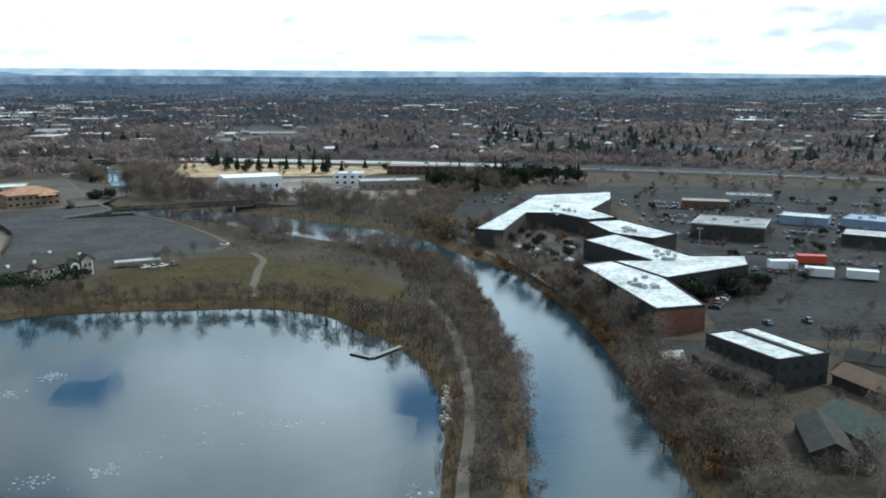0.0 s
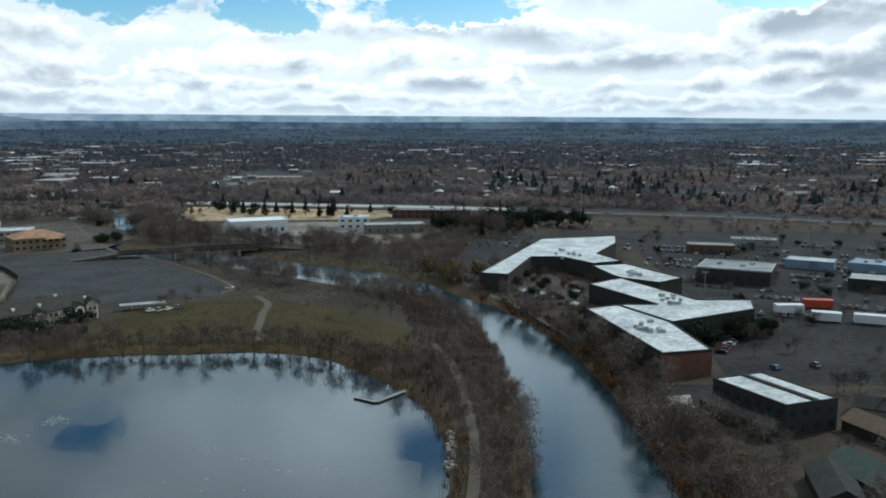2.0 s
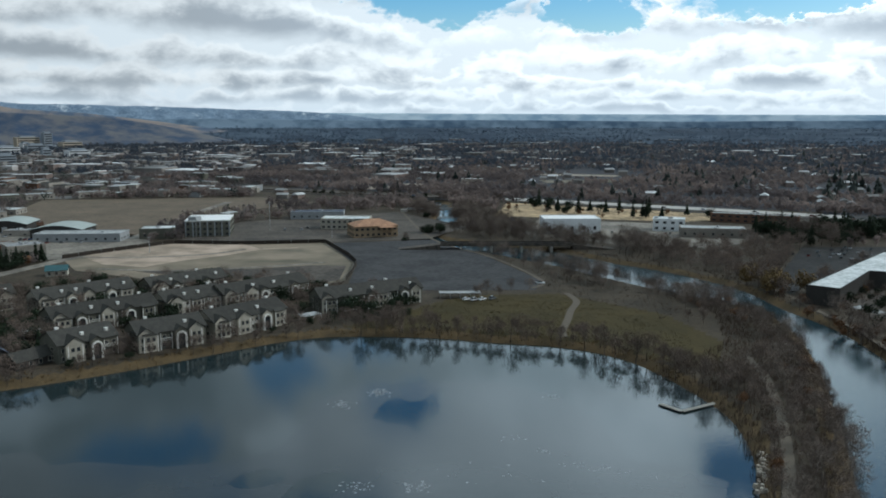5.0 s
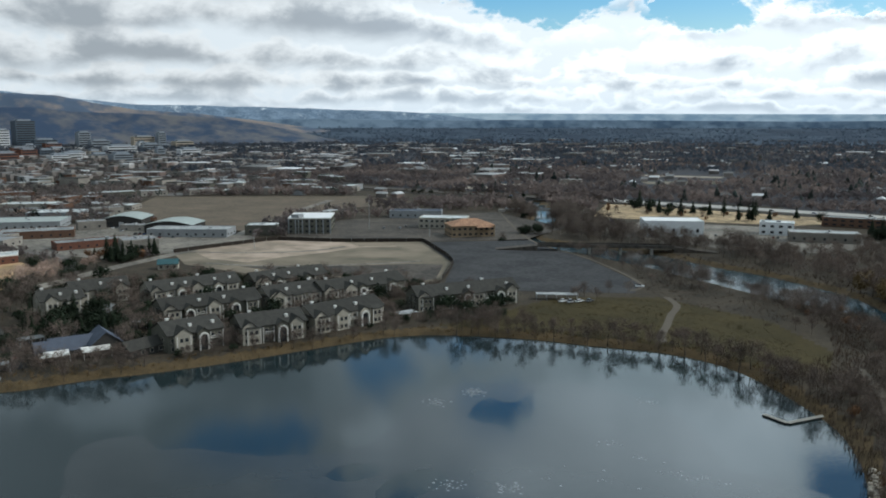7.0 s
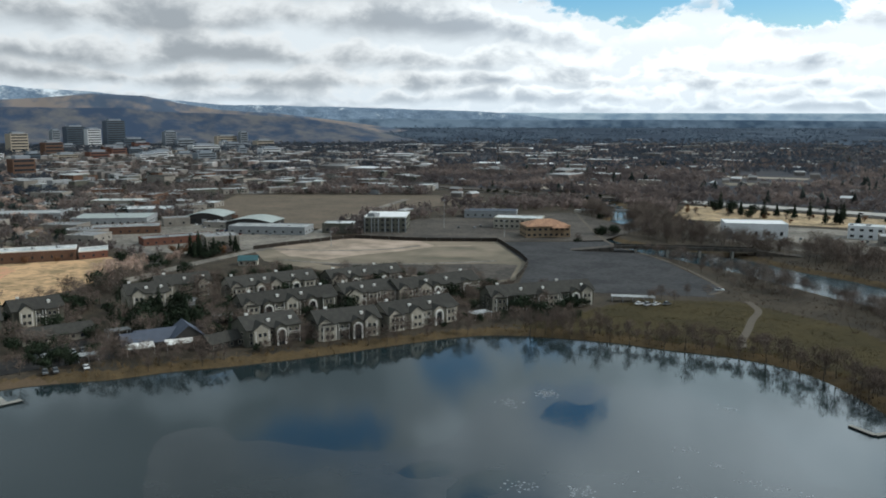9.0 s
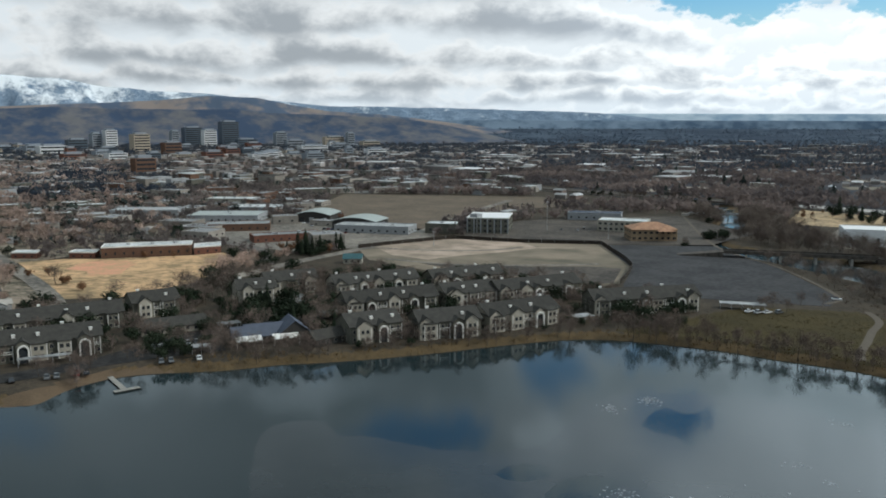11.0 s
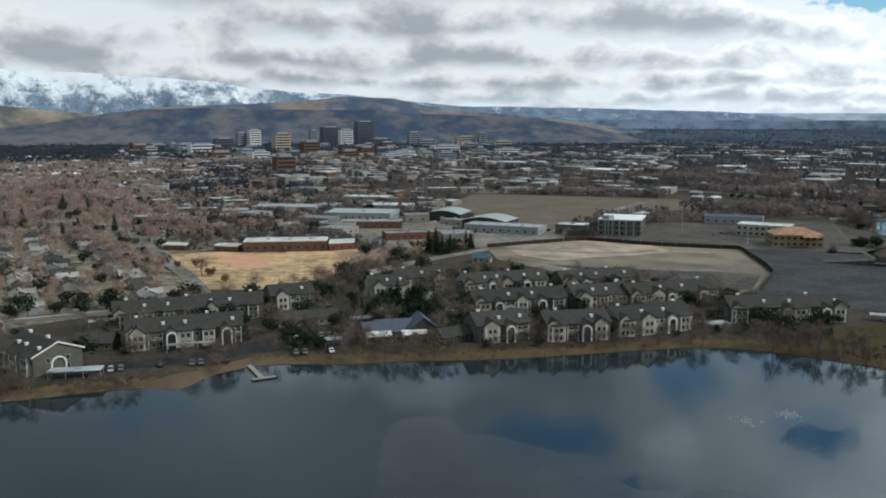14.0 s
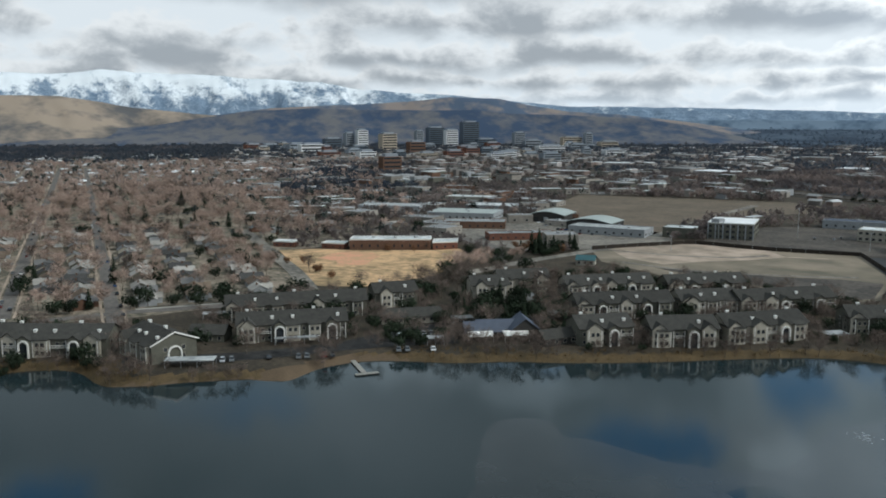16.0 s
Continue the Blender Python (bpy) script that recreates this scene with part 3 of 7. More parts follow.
for cx, cy, sx, sy, n in ((-36, 200, 12, 2.5, 36), (-52, 206, 8, 2, 12), (-62, 212, 4, 2, 12), (-113.5, 233.5, 3.4, 3.4, 120), (-119.5, 219, 3.5, 3, 50), (-75.6, 172.8, 4, 3, 50), (-5, 164, 3, 3, 26), (-62, 250, 4, 2, 16), (-88, 168, 4, 4, 40), (-60, 186, 16, 8, 12)):
    for k in range(n):
        x, y, r = cx + rnd.gauss(0, sx / 2), cy + rnd.gauss(0, sy / 2), rnd.uniform(0.1, 0.45)
        crumbs.prism([(x + r * rnd.uniform(0.6, 1.4) * math.cos(a), y + r * rnd.uniform(0.5, 1.0) * math.sin(a)) for a in (0, 1.3, 2.5, 3.8, 5.0)], 0.0, 0.03)
tagged(new("ice_crumbs", crumbs.mesh("ice_crumbs", SNOW_ICE)), "crumbs of white ice on the pond", "ice", kind="stuff")
patch("parking_lot", [(-289, 512), (-228, 556), (-162, 493), (-113, 430), (-109, 404), (-168, 380), (-204, 384), (-208, 392), (-228, 440)], ASPHALT, "wide empty grey asphalt lot", "parking lot", 0.06)
patch("fenced_field", [(-407, 392), (-402, 419), (-393, 454), (-386, 471), (-334, 488), (-291, 514), (-230, 443), (-210, 392), (-215, 375), (-273, 371), (-316, 357), (-368, 363)], TANFIELD, "bare tan field behind a dark mesh fence", "field", 0.05)
patch("worn_ground", [(-334, 372), (-300, 372), (-262, 374), (-220, 379), (-214, 392), (-232, 434), (-252, 428), (-276, 406), (-306, 392)], GRAVEL, "dull grey-brown ground in the fenced field", "field", 0.07)
# Pale patch paints the sunlit left part of the field.
patch("sandy_ground", [(-405, 405), (-410, 451), (-388, 487), (-346, 490), (-314, 471), (-322, 439), (-335, 410), (-339, 386), (-369, 385)], PALE_SAND, "pale pinkish sand with sunlight put into its colour in the fenced field", "field", 0.09)
patch("brown_field", [(-600, 500), (-740, 690), (-540, 810), (-450, 775), (-486, 618), (-433, 488), (-486, 500)], BROWNFIELD, "dull brown fallow field", "field", 0.04)
patch("school_field", [(-522, 218), (-512, 244), (-496, 257), (-465, 303), (-460, 322), (-427, 307), (-384, 252), (-378, 203), (-394, 185)], ORANGE_DIRT, "sandy orange school field with sunlight put into its colour", "field", 0.05)
patch("clay_patch", [(-476, 225), (-488, 240), (-489, 255), (-478, 264), (-462, 262), (-452, 250), (-438, 238), (-444, 222), (-460, 230)], PINK_DIRT, "pinkish clay patch in the school field", "field", 0.09)
patch("shop_lot", [(19, 612), (132, 661), (420, 640), (420, 330), (170, 262), (112, 262), (92, 266), (100, 330), (128, 341), (118, 400), (122, 500), (125, 560), (60, 570), (10, 440), (2, 470)], OLD_ASPHALT, "worn asphalt of a big shopping lot", "parking lot", 0.05)
patch("hall_lot", [(-176, 612), (-95, 580), (-30, 590), (-5, 660), (-40, 720), (-190, 712)], LIGHT_GRAVEL, "pale parking ground round the riverside hall", "parking lot", 0.045)
patch("golden_bank", [(-235, 722), (-262, 850), (-20, 806), (-40, 760), (-71, 738), (-177, 726)], GOLD, "golden dry grass with sunlight put into its colour", "lawn", 0.05)
patch("construction_lot", [(-395, 489), (-420, 600), (-330, 720), (-230, 640), (-232, 560), (-291, 516), (-334, 491)], GRAVEL, "grey lot with parked equipment", "parking lot", 0.05)
patch("yard", [(-409, 392), (-396, 455), (-430, 500), (-560, 500), (-640, 430), (-520, 340), (-430, 355)], LIGHT_GRAVEL, "paved yard between warehouses", "yard", 0.04)


def road(name, pts, width, mat, label, z):
    PATCHES.setdefault(name, []).append(ribbon(pts, width, 0))
    left_right = ribbon(pts, width, 0)
    n = len(pts)
    geo = Geo()
    for i in range(n - 1):
        quad = [left_right[i], left_right[i + 1], left_right[2 * n - 2 - i], left_right[2 * n - 1 - i]]
        geo.prism(quad, G0 - 0.3, G0 + z)
    return setting(name, geo, mat, label, "road")


road("lawn_path", smooth_line([(-93, 402), (-84, 385), (-82, 365), (-79, 345), (-77, 328), (-74, 317)]), 3.2, PATH, "gravel path down to the pond", 0.10)
road("river_path", smooth_line([(-7, 316), (-3, 302), (1, 287), (5, 252), (7, 213), (6, 185), (4, 160), (2, 100)]), 2.8, PATH, "gravel path between pond and river", 0.10)
# One road in three tones; the pale middle stretch has a sun patch painted in.
road("west_highway", smooth_line([(-1200, 1060), (-800, 960), (-471, 897), (-275, 884.5)]), 26, GRAVEL, "dull grey highway behind bare trees", 0.9)
road("motorway", smooth_line([(-275, 884.5), (-150, 864), (-30, 840), (60, 817)]), 26, SUNLIT_ROAD, "motorway stretch with sunlight put into its pale colour", 0.9)
road("highway", smooth_line([(60, 817), (116, 803), (253, 762), (369, 705), (700, 520), (1200, 200)]), 24, ASPHALT, "grey asphalt highway with pale edges", 0.9)
road("highway_edge", smooth_line([(60, 803), (116, 789.5), (253, 748.5), (369, 691.5), (700, 506.5), (1200, 188)]), 2.2, CONCRETE, "pale concrete edge of the highway", 1.0)
road("motorway_verge", smooth_line([(-1200, 1030), (-800, 930), (-471, 867), (-263, 854), (-30, 812), (116, 775), (253, 734), (369, 677), (700, 492)]), 8, OLD_ASPHALT, "slip road beside the motorway", 0.2)
road("dirt_road", smooth_line([(-380, 268), (-395, 330), (-404, 393), (-416, 438), (-438, 497), (-475, 585), (-512, 674), (-540, 750)]), 9, LIGHT_GRAVEL, "dusty tan road past the field", 0.10)
road("dirt_lane", smooth_line([(-400, 310), (-470, 350), (-560, 330), (-700, 290)]), 8, STREET, "grey lane behind the school", 0.12)
for k, pts in enumerate(([(-398, 420), (-370, 440), (-345, 462), (-318, 470), (-296, 486)], [(-400, 400), (-372, 412), (-350, 425), (-332, 446), (-325, 468)], [(-360, 372), (-330, 378), (-300, 392), (-268, 420), (-250, 440)])):
    road("field_track_%d" % (k + 1), smooth_line(pts), 3.4, LIGHT_GRAVEL if k else PALE_SAND, "pale wheel track over the bare field", 0.13)
road("river_drive", smooth_line([(-112, 408), (-114, 432), (-163, 496), (-229, 560), (-330, 730)]), 2.4, PATH, "pale path along the river", 0.11)
for k, v0 in enumerate((-82, -31, 13.4)):
    pts = [(-0.985 * u + 0.175 * (v0 + 0.009 * (u - 400)), 0.175 * u + 0.985 * (v0 + 0.009 * (u - 400))) for u in ((372 if k > 1 else 400), 700, 1100, 1750)]
    road("street_%d" % (k + 1), pts, 6.4, STREET, "grey residential street", 0.08)
    for side in (-1, 1):
        pts2 = [(x + 0.175 * 4.7 * side, y + 0.985 * 4.7 * side) for x, y in pts]
        road("sidewalk_%d" % (2 * k + (side > 0) + 1), pts2, 1.2, PALE_SAND, "pale concrete sidewalk", 0.16)
road("shore_drive", smooth_line([(-303, 66), (-292, 90), (-284, 110), (-279, 135), (-272, 160), (-262, 182)]), 11, OLD_ASPHALT, "parking drive between shore and apartments", 0.07)
road("inner_drive", smooth_line([(-279, 140), (-286, 190), (-272, 235), (-243, 282), (-212, 318)]), 9, OLD_ASPHALT, "parking drive among the apartments", 0.06)
road("cross_street", [(-392, -60), (-386, 60), (-384, 88), (-372, 130), (-360, 172), (-352, 200)], 7.5, STREET, "street behind the apartments", 0.09)
road("cross_sidewalk", [(-387, 92), (-378, 130), (-366, 170)], 2.2, CONCRETE, "pale sidewalk and low wall", 0.2)
for k, u0 in enumerate((560, 820, 1150)):
    pts = [(-0.985 * u0 + 0.175 * v, 0.175 * u0 + 0.985 * v) for v in (-400, 70 if k == 0 else 250)]
    road("avenue_%d" % (k + 1), pts, 10, STREET, "grey avenue across the streets", 0.085)
road("school_drive", smooth_line([(-640, 238), (-606, 231), (-559, 220), (-492, 205), (-447, 195), (-400, 182), (-374, 172)]), 9, LIGHT_GRAVEL, "pale dusty drive beside the school field", 0.14)
road("river_walk", smooth_line([(60, 262), (54, 300), (46, 330), (34, 372), (24, 396), (12, 428), (2, 452)]), 2.6, PATH, "narrow path on the far river bank", 0.12)
patch("courtyard", [(34, 420), (48, 466), (62, 466), (66, 445), (78, 440), (76, 415), (64, 392), (52, 372)], GRAVEL, "paved courtyard behind the shops", "courtyard", 0.06)
patch("office_forecourt", [(62, 262), (92, 262), (96, 250), (78, 243), (64, 250)], OLD_ASPHALT, "small asphalt forecourt", "parking lot", 0.07)
patch("terrace_slab", [(66, 250), (75, 252), (73, 240), (66, 241)], CONCRETE, "pale concrete slab beside the office", "pavement", 0.1)
road("shop_road", smooth_line([(110, 640), (190, 560), (260, 480), (330, 420), (420, 350)]), 11, OLD_ASPHALT, "road through the shopping area", 0.12)


# ---- hills and far ground ----
def ridge(name, crest, near, top, back, mat, label, rough, seed, foot=0.0):
    """A range of hills: crest as (azimuth, height in degrees seen from the middle), between three distances."""
    az = np.arange(crest[0][0], crest[-1][0] + 0.01, 0.2)
    el = np.interp(az, [c[0] for c in crest], [c[1] for c in crest])
    rows = 26
    geo = Geo()
    for j in range(rows):
        s = j / (rows - 1)
        r = near + (top - near) * min(s / 0.8, 1.0) + (back - top) * max(s - 0.8, 0.0) / 0.2
        up = min(s / 0.8, 1.0)
        shape = up ** 1.25 * (1.0 if s <= 0.8 else 1.0 - (s - 0.8) / 0.2 * 0.35)
        for a, e in zip(az, el):
            x, y = -r * math.sin(radians(a)), r * math.cos(radians(a))
            peak = 85 + top * math.tan(radians(e))
            n = noise.fractal(Vector((x / 420, y / 420, seed)), 1.0, 2.1, 5)
            gully = abs(noise.fractal(Vector((x / 260, y / 260, seed + 9)), 0.9, 2.0, 5))
            h = peak * shape + rough * peak * (n * 0.3 - gully * 0.55) * up * (1.0 - 0.75 * (up > 0.99)) * math.sin(min(up, 0.97) * 3.1416) ** 0.5
            geo.v.append((x, y, foot + max(h, -4.0)))
    na = len(az)
    geo.f = [(j * na + i + 1, j * na + i, (j + 1) * na + i, (j + 1) * na + i + 1) for j in range(rows - 1) for i in range(na - 1)]
    ob = setting(name, geo, mat, label, "hills")
    ob.data.polygons.foreach_set("use_smooth", [True] * len(ob.data.polygons))


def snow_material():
    # Bare slopes are blue-grey to hold the mountain haze; snow is mixed in below.
    mt = material("hazed_snowy_slope", (0.215, 0.28, 0.36), (0.12, 0.17, 0.24), 60, 12, amount=1.4)
    nt = mt.node_tree
    N, K = nt.nodes.new, nt.links.new
    bsdf = nt.nodes["Principled BSDF"]
    old = bsdf.inputs["Base Color"].links[0].from_socket
    geo = N("ShaderNodeNewGeometry")
    sep = N("ShaderNodeSeparateXYZ")
    K(geo.outputs["Position"], sep.inputs[0])
    n = N("ShaderNodeTexNoise")
    n.inputs["Scale"].default_value, n.inputs["Detail"].default_value, n.inputs["Roughness"].default_value = 1 / 170, 13.0, 0.78
    K(geo.outputs["Position"], n.inputs["Vector"])
    a = N("ShaderNodeMath")
    a.operation = "MULTIPLY_ADD"
    a.inputs[1].default_value = 900.0
    K(n.outputs["Fac"], a.inputs[0]), K(sep.outputs[2], a.inputs[2])
    r = N("ShaderNodeMapRange")
    r.inputs[1].default_value, r.inputs[2].default_value = 645.0, 745.0
    K(a.outputs[0], r.inputs[0])
    mx = N("ShaderNodeMix")
    mx.data_type = "RGBA"
    mx.inputs[7].default_value = (0.74, 0.78, 0.82, 1)
    K(r.outputs[0], mx.inputs[0]), K(old, mx.inputs[6]), K(mx.outputs[2], bsdf.inputs["Base Color"])
    return mt


# Cloud shadow and haze on the foothill are painted as this dark blue.
HILL_SHADED = material("cloud_shaded_hill", (0.045, 0.066, 0.108), (0.13, 0.128, 0.135), 260, 80, amount=1.8)
# Tan stands for lit slopes; the blue tone paints their shade and haze.
HILL_TABLE = material("brown_hill_shade_haze", (0.23, 0.195, 0.178), (0.08, 0.106, 0.152), 380, 130, amount=2.4)
BRIGHT_WALL = material("bright_white_wall", (0.74, 0.76, 0.78), (0.56, 0.58, 0.6), 6, 0.8, amount=0.8)
BRIGHT_ROOF = material("bright_white_roof", (0.82, 0.82, 0.82), (0.66, 0.66, 0.66), 8, 1.0, amount=0.8)
HILL_TAN = material("tan_hill", (0.3, 0.242, 0.19), (0.1, 0.098, 0.1), 400, 120, amount=1.8)
# Upland and plain carry the blue haze of distance in their base colours.
HILL_HAZE = material("hazed_upland", (0.22, 0.31, 0.41), (0.44, 0.52, 0.59), 300, 100, amount=1.7)
HILL_PLAIN = material("hazed_plain", (0.065, 0.1, 0.15), (0.17, 0.225, 0.29), 260, 90, amount=1.8)
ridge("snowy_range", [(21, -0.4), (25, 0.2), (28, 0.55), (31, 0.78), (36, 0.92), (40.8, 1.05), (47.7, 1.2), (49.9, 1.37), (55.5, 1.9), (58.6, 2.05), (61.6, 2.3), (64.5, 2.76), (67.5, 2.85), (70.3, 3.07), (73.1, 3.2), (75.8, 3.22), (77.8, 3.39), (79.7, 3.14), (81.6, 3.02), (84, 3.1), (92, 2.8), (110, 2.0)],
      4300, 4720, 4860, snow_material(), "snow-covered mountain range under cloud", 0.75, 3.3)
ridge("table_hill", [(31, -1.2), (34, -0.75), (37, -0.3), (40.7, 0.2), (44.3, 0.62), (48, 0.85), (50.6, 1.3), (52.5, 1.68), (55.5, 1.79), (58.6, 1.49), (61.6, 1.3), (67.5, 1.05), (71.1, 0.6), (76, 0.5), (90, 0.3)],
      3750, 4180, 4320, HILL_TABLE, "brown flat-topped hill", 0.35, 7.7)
ridge("tan_foothill", [(61, -1.4), (64, -0.8), (66, -0.35), (69, 0.18), (71.1, 0.54), (73.9, 0.82), (76.3, 1.05), (78.2, 1.39), (80.4, 1.7), (83.5, 1.72), (90, 1.6), (110, 1.2)],
      3350, 3850, 4100, HILL_TAN, "tan grassy foothill", 0.5, 1.2)
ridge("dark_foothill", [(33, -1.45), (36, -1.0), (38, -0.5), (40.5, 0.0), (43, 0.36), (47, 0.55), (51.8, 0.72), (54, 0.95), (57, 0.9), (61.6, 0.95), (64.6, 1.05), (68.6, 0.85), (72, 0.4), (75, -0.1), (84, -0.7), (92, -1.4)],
      3250, 3600, 3850, HILL_SHADED, "dark foothill with cloud shadow put into its colour", 0.35, 5.1)
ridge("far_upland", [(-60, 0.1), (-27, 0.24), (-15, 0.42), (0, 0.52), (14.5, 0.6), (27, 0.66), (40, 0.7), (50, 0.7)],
      4500, 4780, 4880, HILL_HAZE, "distant upland on the horizon, haze put into its blue colour", 0.12, 8.8)

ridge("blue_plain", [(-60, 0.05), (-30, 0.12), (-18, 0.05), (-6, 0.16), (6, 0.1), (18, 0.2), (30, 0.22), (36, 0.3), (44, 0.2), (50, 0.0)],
      4250, 4430, 4520, HILL_PLAIN, "plain before the horizon, haze put into its blue colour", 0.15, 2.6)

# ---- buildings ----
FOOT = []           # (x, y, radius) kept clear of trees and random houses


FOOT_PLAN = []


def keep(x, y, r):
    FOOT.append((x, y, r))


def keep_plan(outline, by=1.6):
    cx, cy = sum(p[0] for p in outline) / len(outline), sum(p[1] for p in outline) / len(outline)
    far = [(x + (x - cx) / math.hypot(x - cx, y - cy) * by, y + (y - cy) / math.hypot(x - cx, y - cy) * by) for x, y in outline]
    FOOT_PLAN.append((cx, cy, max(math.hypot(x - cx, y - cy) for x, y in far), far))


PANE = Geo().box(-0.6, 0.6, -0.05, 0.05, 0, 1.4).mesh("pane", GLASS)
WFRAME = Geo().box(-0.75, 0.75, -0.03, 0.06, -0.15, 0.0).box(-0.75, 0.75, -0.03, 0.06, 1.4, 1.55).box(-0.75, -0.6, -0.03, 0.06, 0, 1.4).box(0.6, 0.75, -0.03, 0.06, 0, 1.4).mesh("window_frame", CREAM)
BALUSTER = Geo().box(-0.05, 0.05, -0.03, 0.03, 0, 0.75).mesh("baluster", TRIM)
POST = Geo().box(-0.1, 0.1, -0.1, 0.1, -0.2, 6.3).mesh("balcony_post", TRIM)
CHIM = Geo().box(-0.55, 0.55, -0.5, 0.5, -1.2, 1.7).box(-0.65, 0.65, -0.6, 0.6, 1.7, 1.9).mesh("chimney", TRIM)


def window(parent, x, y, z, rz=0.0):
    w = part("window", PANE, None, parent, at=pose(x, y, z, 0, 0, rz))
    part("window_frame", WFRAME, None, w)


def arch_geo(w, h, d):
    """A white portal: two legs and a round head."""
    g = Geo()
    t, r = 0.55, w / 2
    line = [(-r, 0.0), (-r, h - r)] + [(-r * math.cos(a * math.pi / 8), h - r + r * math.sin(a * math.pi / 8)) for a in range(1, 8)] + [(r, h - r), (r, 0.0)]
    outer = []
    for x, z in line:
        k = (r + t) / r
        outer.append((x * k, (h - r) + (z - (h - r)) * k if z > h - r else z))
    n = len(line)
    g.add([(x, -d, z) for x, z in line] + [(x, -d, z) for x, z in outer] + [(x, 0.2, z) for x, z in line] + [(x, 0.2, z) for x, z in outer],
          [q for i in range(n - 1) for q in ((i, i + 1, n + i + 1, n + i), (3 * n + i, 3 * n + i + 1, 2 * n + i + 1, 2 * n + i), (2 * n + i, 2 * n + i + 1, i + 1, i), (n + i, n + i + 1, 3 * n + i + 1, 3 * n + i))])
    return g


def apartment(x, y, ang, w, depth, portals, label, end_gable=False, eave=6.9, ridge_h=10.4, chims=4, cream=False):
    """A shingled apartment house, origin in the middle of its front base line, front towards local -y."""
    a = radians(ang)
    root = thing("apartment_house", label, "apartment house", pose(x, y, G0, 0, 0, ang), "apartments by the pond")
    keep_plan([(x + math.cos(a) * u - math.sin(a) * v, y + math.sin(a) * u + math.cos(a) * v) for u, v in ((-w / 2, -2.5), (w / 2, -2.5), (w / 2, depth), (-w / 2, depth))])
    wall_m = CREAM if cream else SIDING
    part("wall", Geo().gable_x(-w / 2, w / 2, 0, depth, -0.4, eave, ridge_h - 0.1), wall_m, root)
    part("roof", Geo().roof_x(-w / 2 - 0.6, w / 2 + 0.6, -0.7, depth + 0.7, eave - 0.35, ridge_h), SHINGLE, root, "dark shingle roof")
    # pale bays under the eaves, and one gable of its own
    n_bay = max(2, round(w / 9))
    spots = []
    for k in range(n_bay):
        bx = -w / 2 + w * (k + 0.5) / n_bay
        if min([abs(bx - q) for q in portals] + [99]) < 4.6:
            continue
        spots.append(bx)
    lone = spots[int(w) % len(spots)] if spots else None
    for k, bx in enumerate(spots):
        half = 2.2 + 0.5 * ((k + int(w)) % 2)
        bay_m = CREAM if (k + int(w)) % 3 else wall_m
        if bx == lone:
            hgt = ridge_h - 1.3
            part("bay", Geo().gable_y(bx - half - 0.6, bx + half + 0.6, -1.7, depth / 2, -0.4, eave - 0.1, hgt), CREAM, root)
            part("bay_roof", Geo().roof_y(bx - half - 1.1, bx + half + 1.1, -2.2, depth / 2, eave - 0.45, hgt + 0.05, 0.22), SHINGLE, root)
        else:
            part("bay", Geo().box(bx - half, bx + half, -1.3, 0.5, -0.4, eave - 0.55), bay_m, root)
            part("bay_roof", Geo().add([(bx - half - 0.4, -1.8, eave - 0.6), (bx + half + 0.4, -1.8, eave - 0.6), (bx + half + 0.4, 0.6, eave + 0.35), (bx - half - 0.4, 0.6, eave + 0.35),
                                        (bx - half - 0.4, -1.8, eave - 0.35), (bx + half + 0.4, -1.8, eave - 0.35), (bx + half + 0.4, 0.6, eave + 0.6), (bx - half - 0.4, 0.6, eave + 0.6)],
                                       [(3, 2, 1, 0), (4, 5, 6, 7), (0, 1, 5, 4), (2, 3, 7, 6), (1, 2, 6, 5), (3, 0, 4, 7)]), SHINGLE, root)
        fy = -1.73 if bx == lone else -1.33
        for z in (0.9, 3.9):
            for dx in (-1.0, 1.0):
                window(root, bx + dx, fy, z)
        for sx in (-half + 0.12, half - 0.12):
            part("corner_board", Geo().box(bx + sx - 0.14, bx + sx + 0.14, fy - 0.04, fy + 0.06, -0.2, eave - 0.7), TRIM, root)
    q = -w / 2 + 1.8
    while q < w / 2 - 1:
        clear = min([abs(q - p) for p in portals] + [99]) > 3.0 and all(abs(q - s) > 3.6 for s in spots)
        if clear:
            for z in (0.9, 3.9):
                window(root, q, -0.04, z)
        q += 2.6
    # balconies between the bays
    stops = sorted([(b - 3.4, b + 3.4) for b in spots] + [(p - 3.0, p + 3.0) for p in portals])
    at_x = -w / 2 + 0.5
    for a0, a1 in stops + [(w / 2 - 0.5, w / 2)]:
        if a0 - at_x > 2.2:
            bal = part("balcony", Geo().box(at_x + 0.1, a0 - 0.1, -1.25, 0.1, 3.25, 3.45), wall_m, root)
            part("rail", Geo().box(at_x + 0.1, a0 - 0.1, -1.3, -1.2, 4.35, 4.5).box(at_x + 0.1, a0 - 0.1, -1.3, -1.2, 3.45, 3.6), TRIM, bal, "white balcony rail")
            for k in range(int((a0 - at_x) / 0.9)):
                part("baluster", BALUSTER, None, bal, at=pose(at_x + 0.5 + 0.9 * k, -1.25, 3.6))
            for q in (at_x + 0.2, a0 - 0.2):
                part("balcony_post", POST, None, root, at=pose(q, -1.2, 0))
        at_x = max(at_x, a1)
    if w > 24:
        ex = -w / 2 + 3.0
        part("end_gable", Geo().gable_y(ex - 3.0, ex + 2.4, -0.9, depth / 2, -0.4, eave - 0.05, ridge_h - 1.5), CREAM, root, "pale cream gabled end bay")
        part("end_gable_roof", Geo().roof_y(ex - 3.5, ex + 2.9, -1.4, depth / 2, eave - 0.4, ridge_h - 1.45, 0.22), SHINGLE, root)
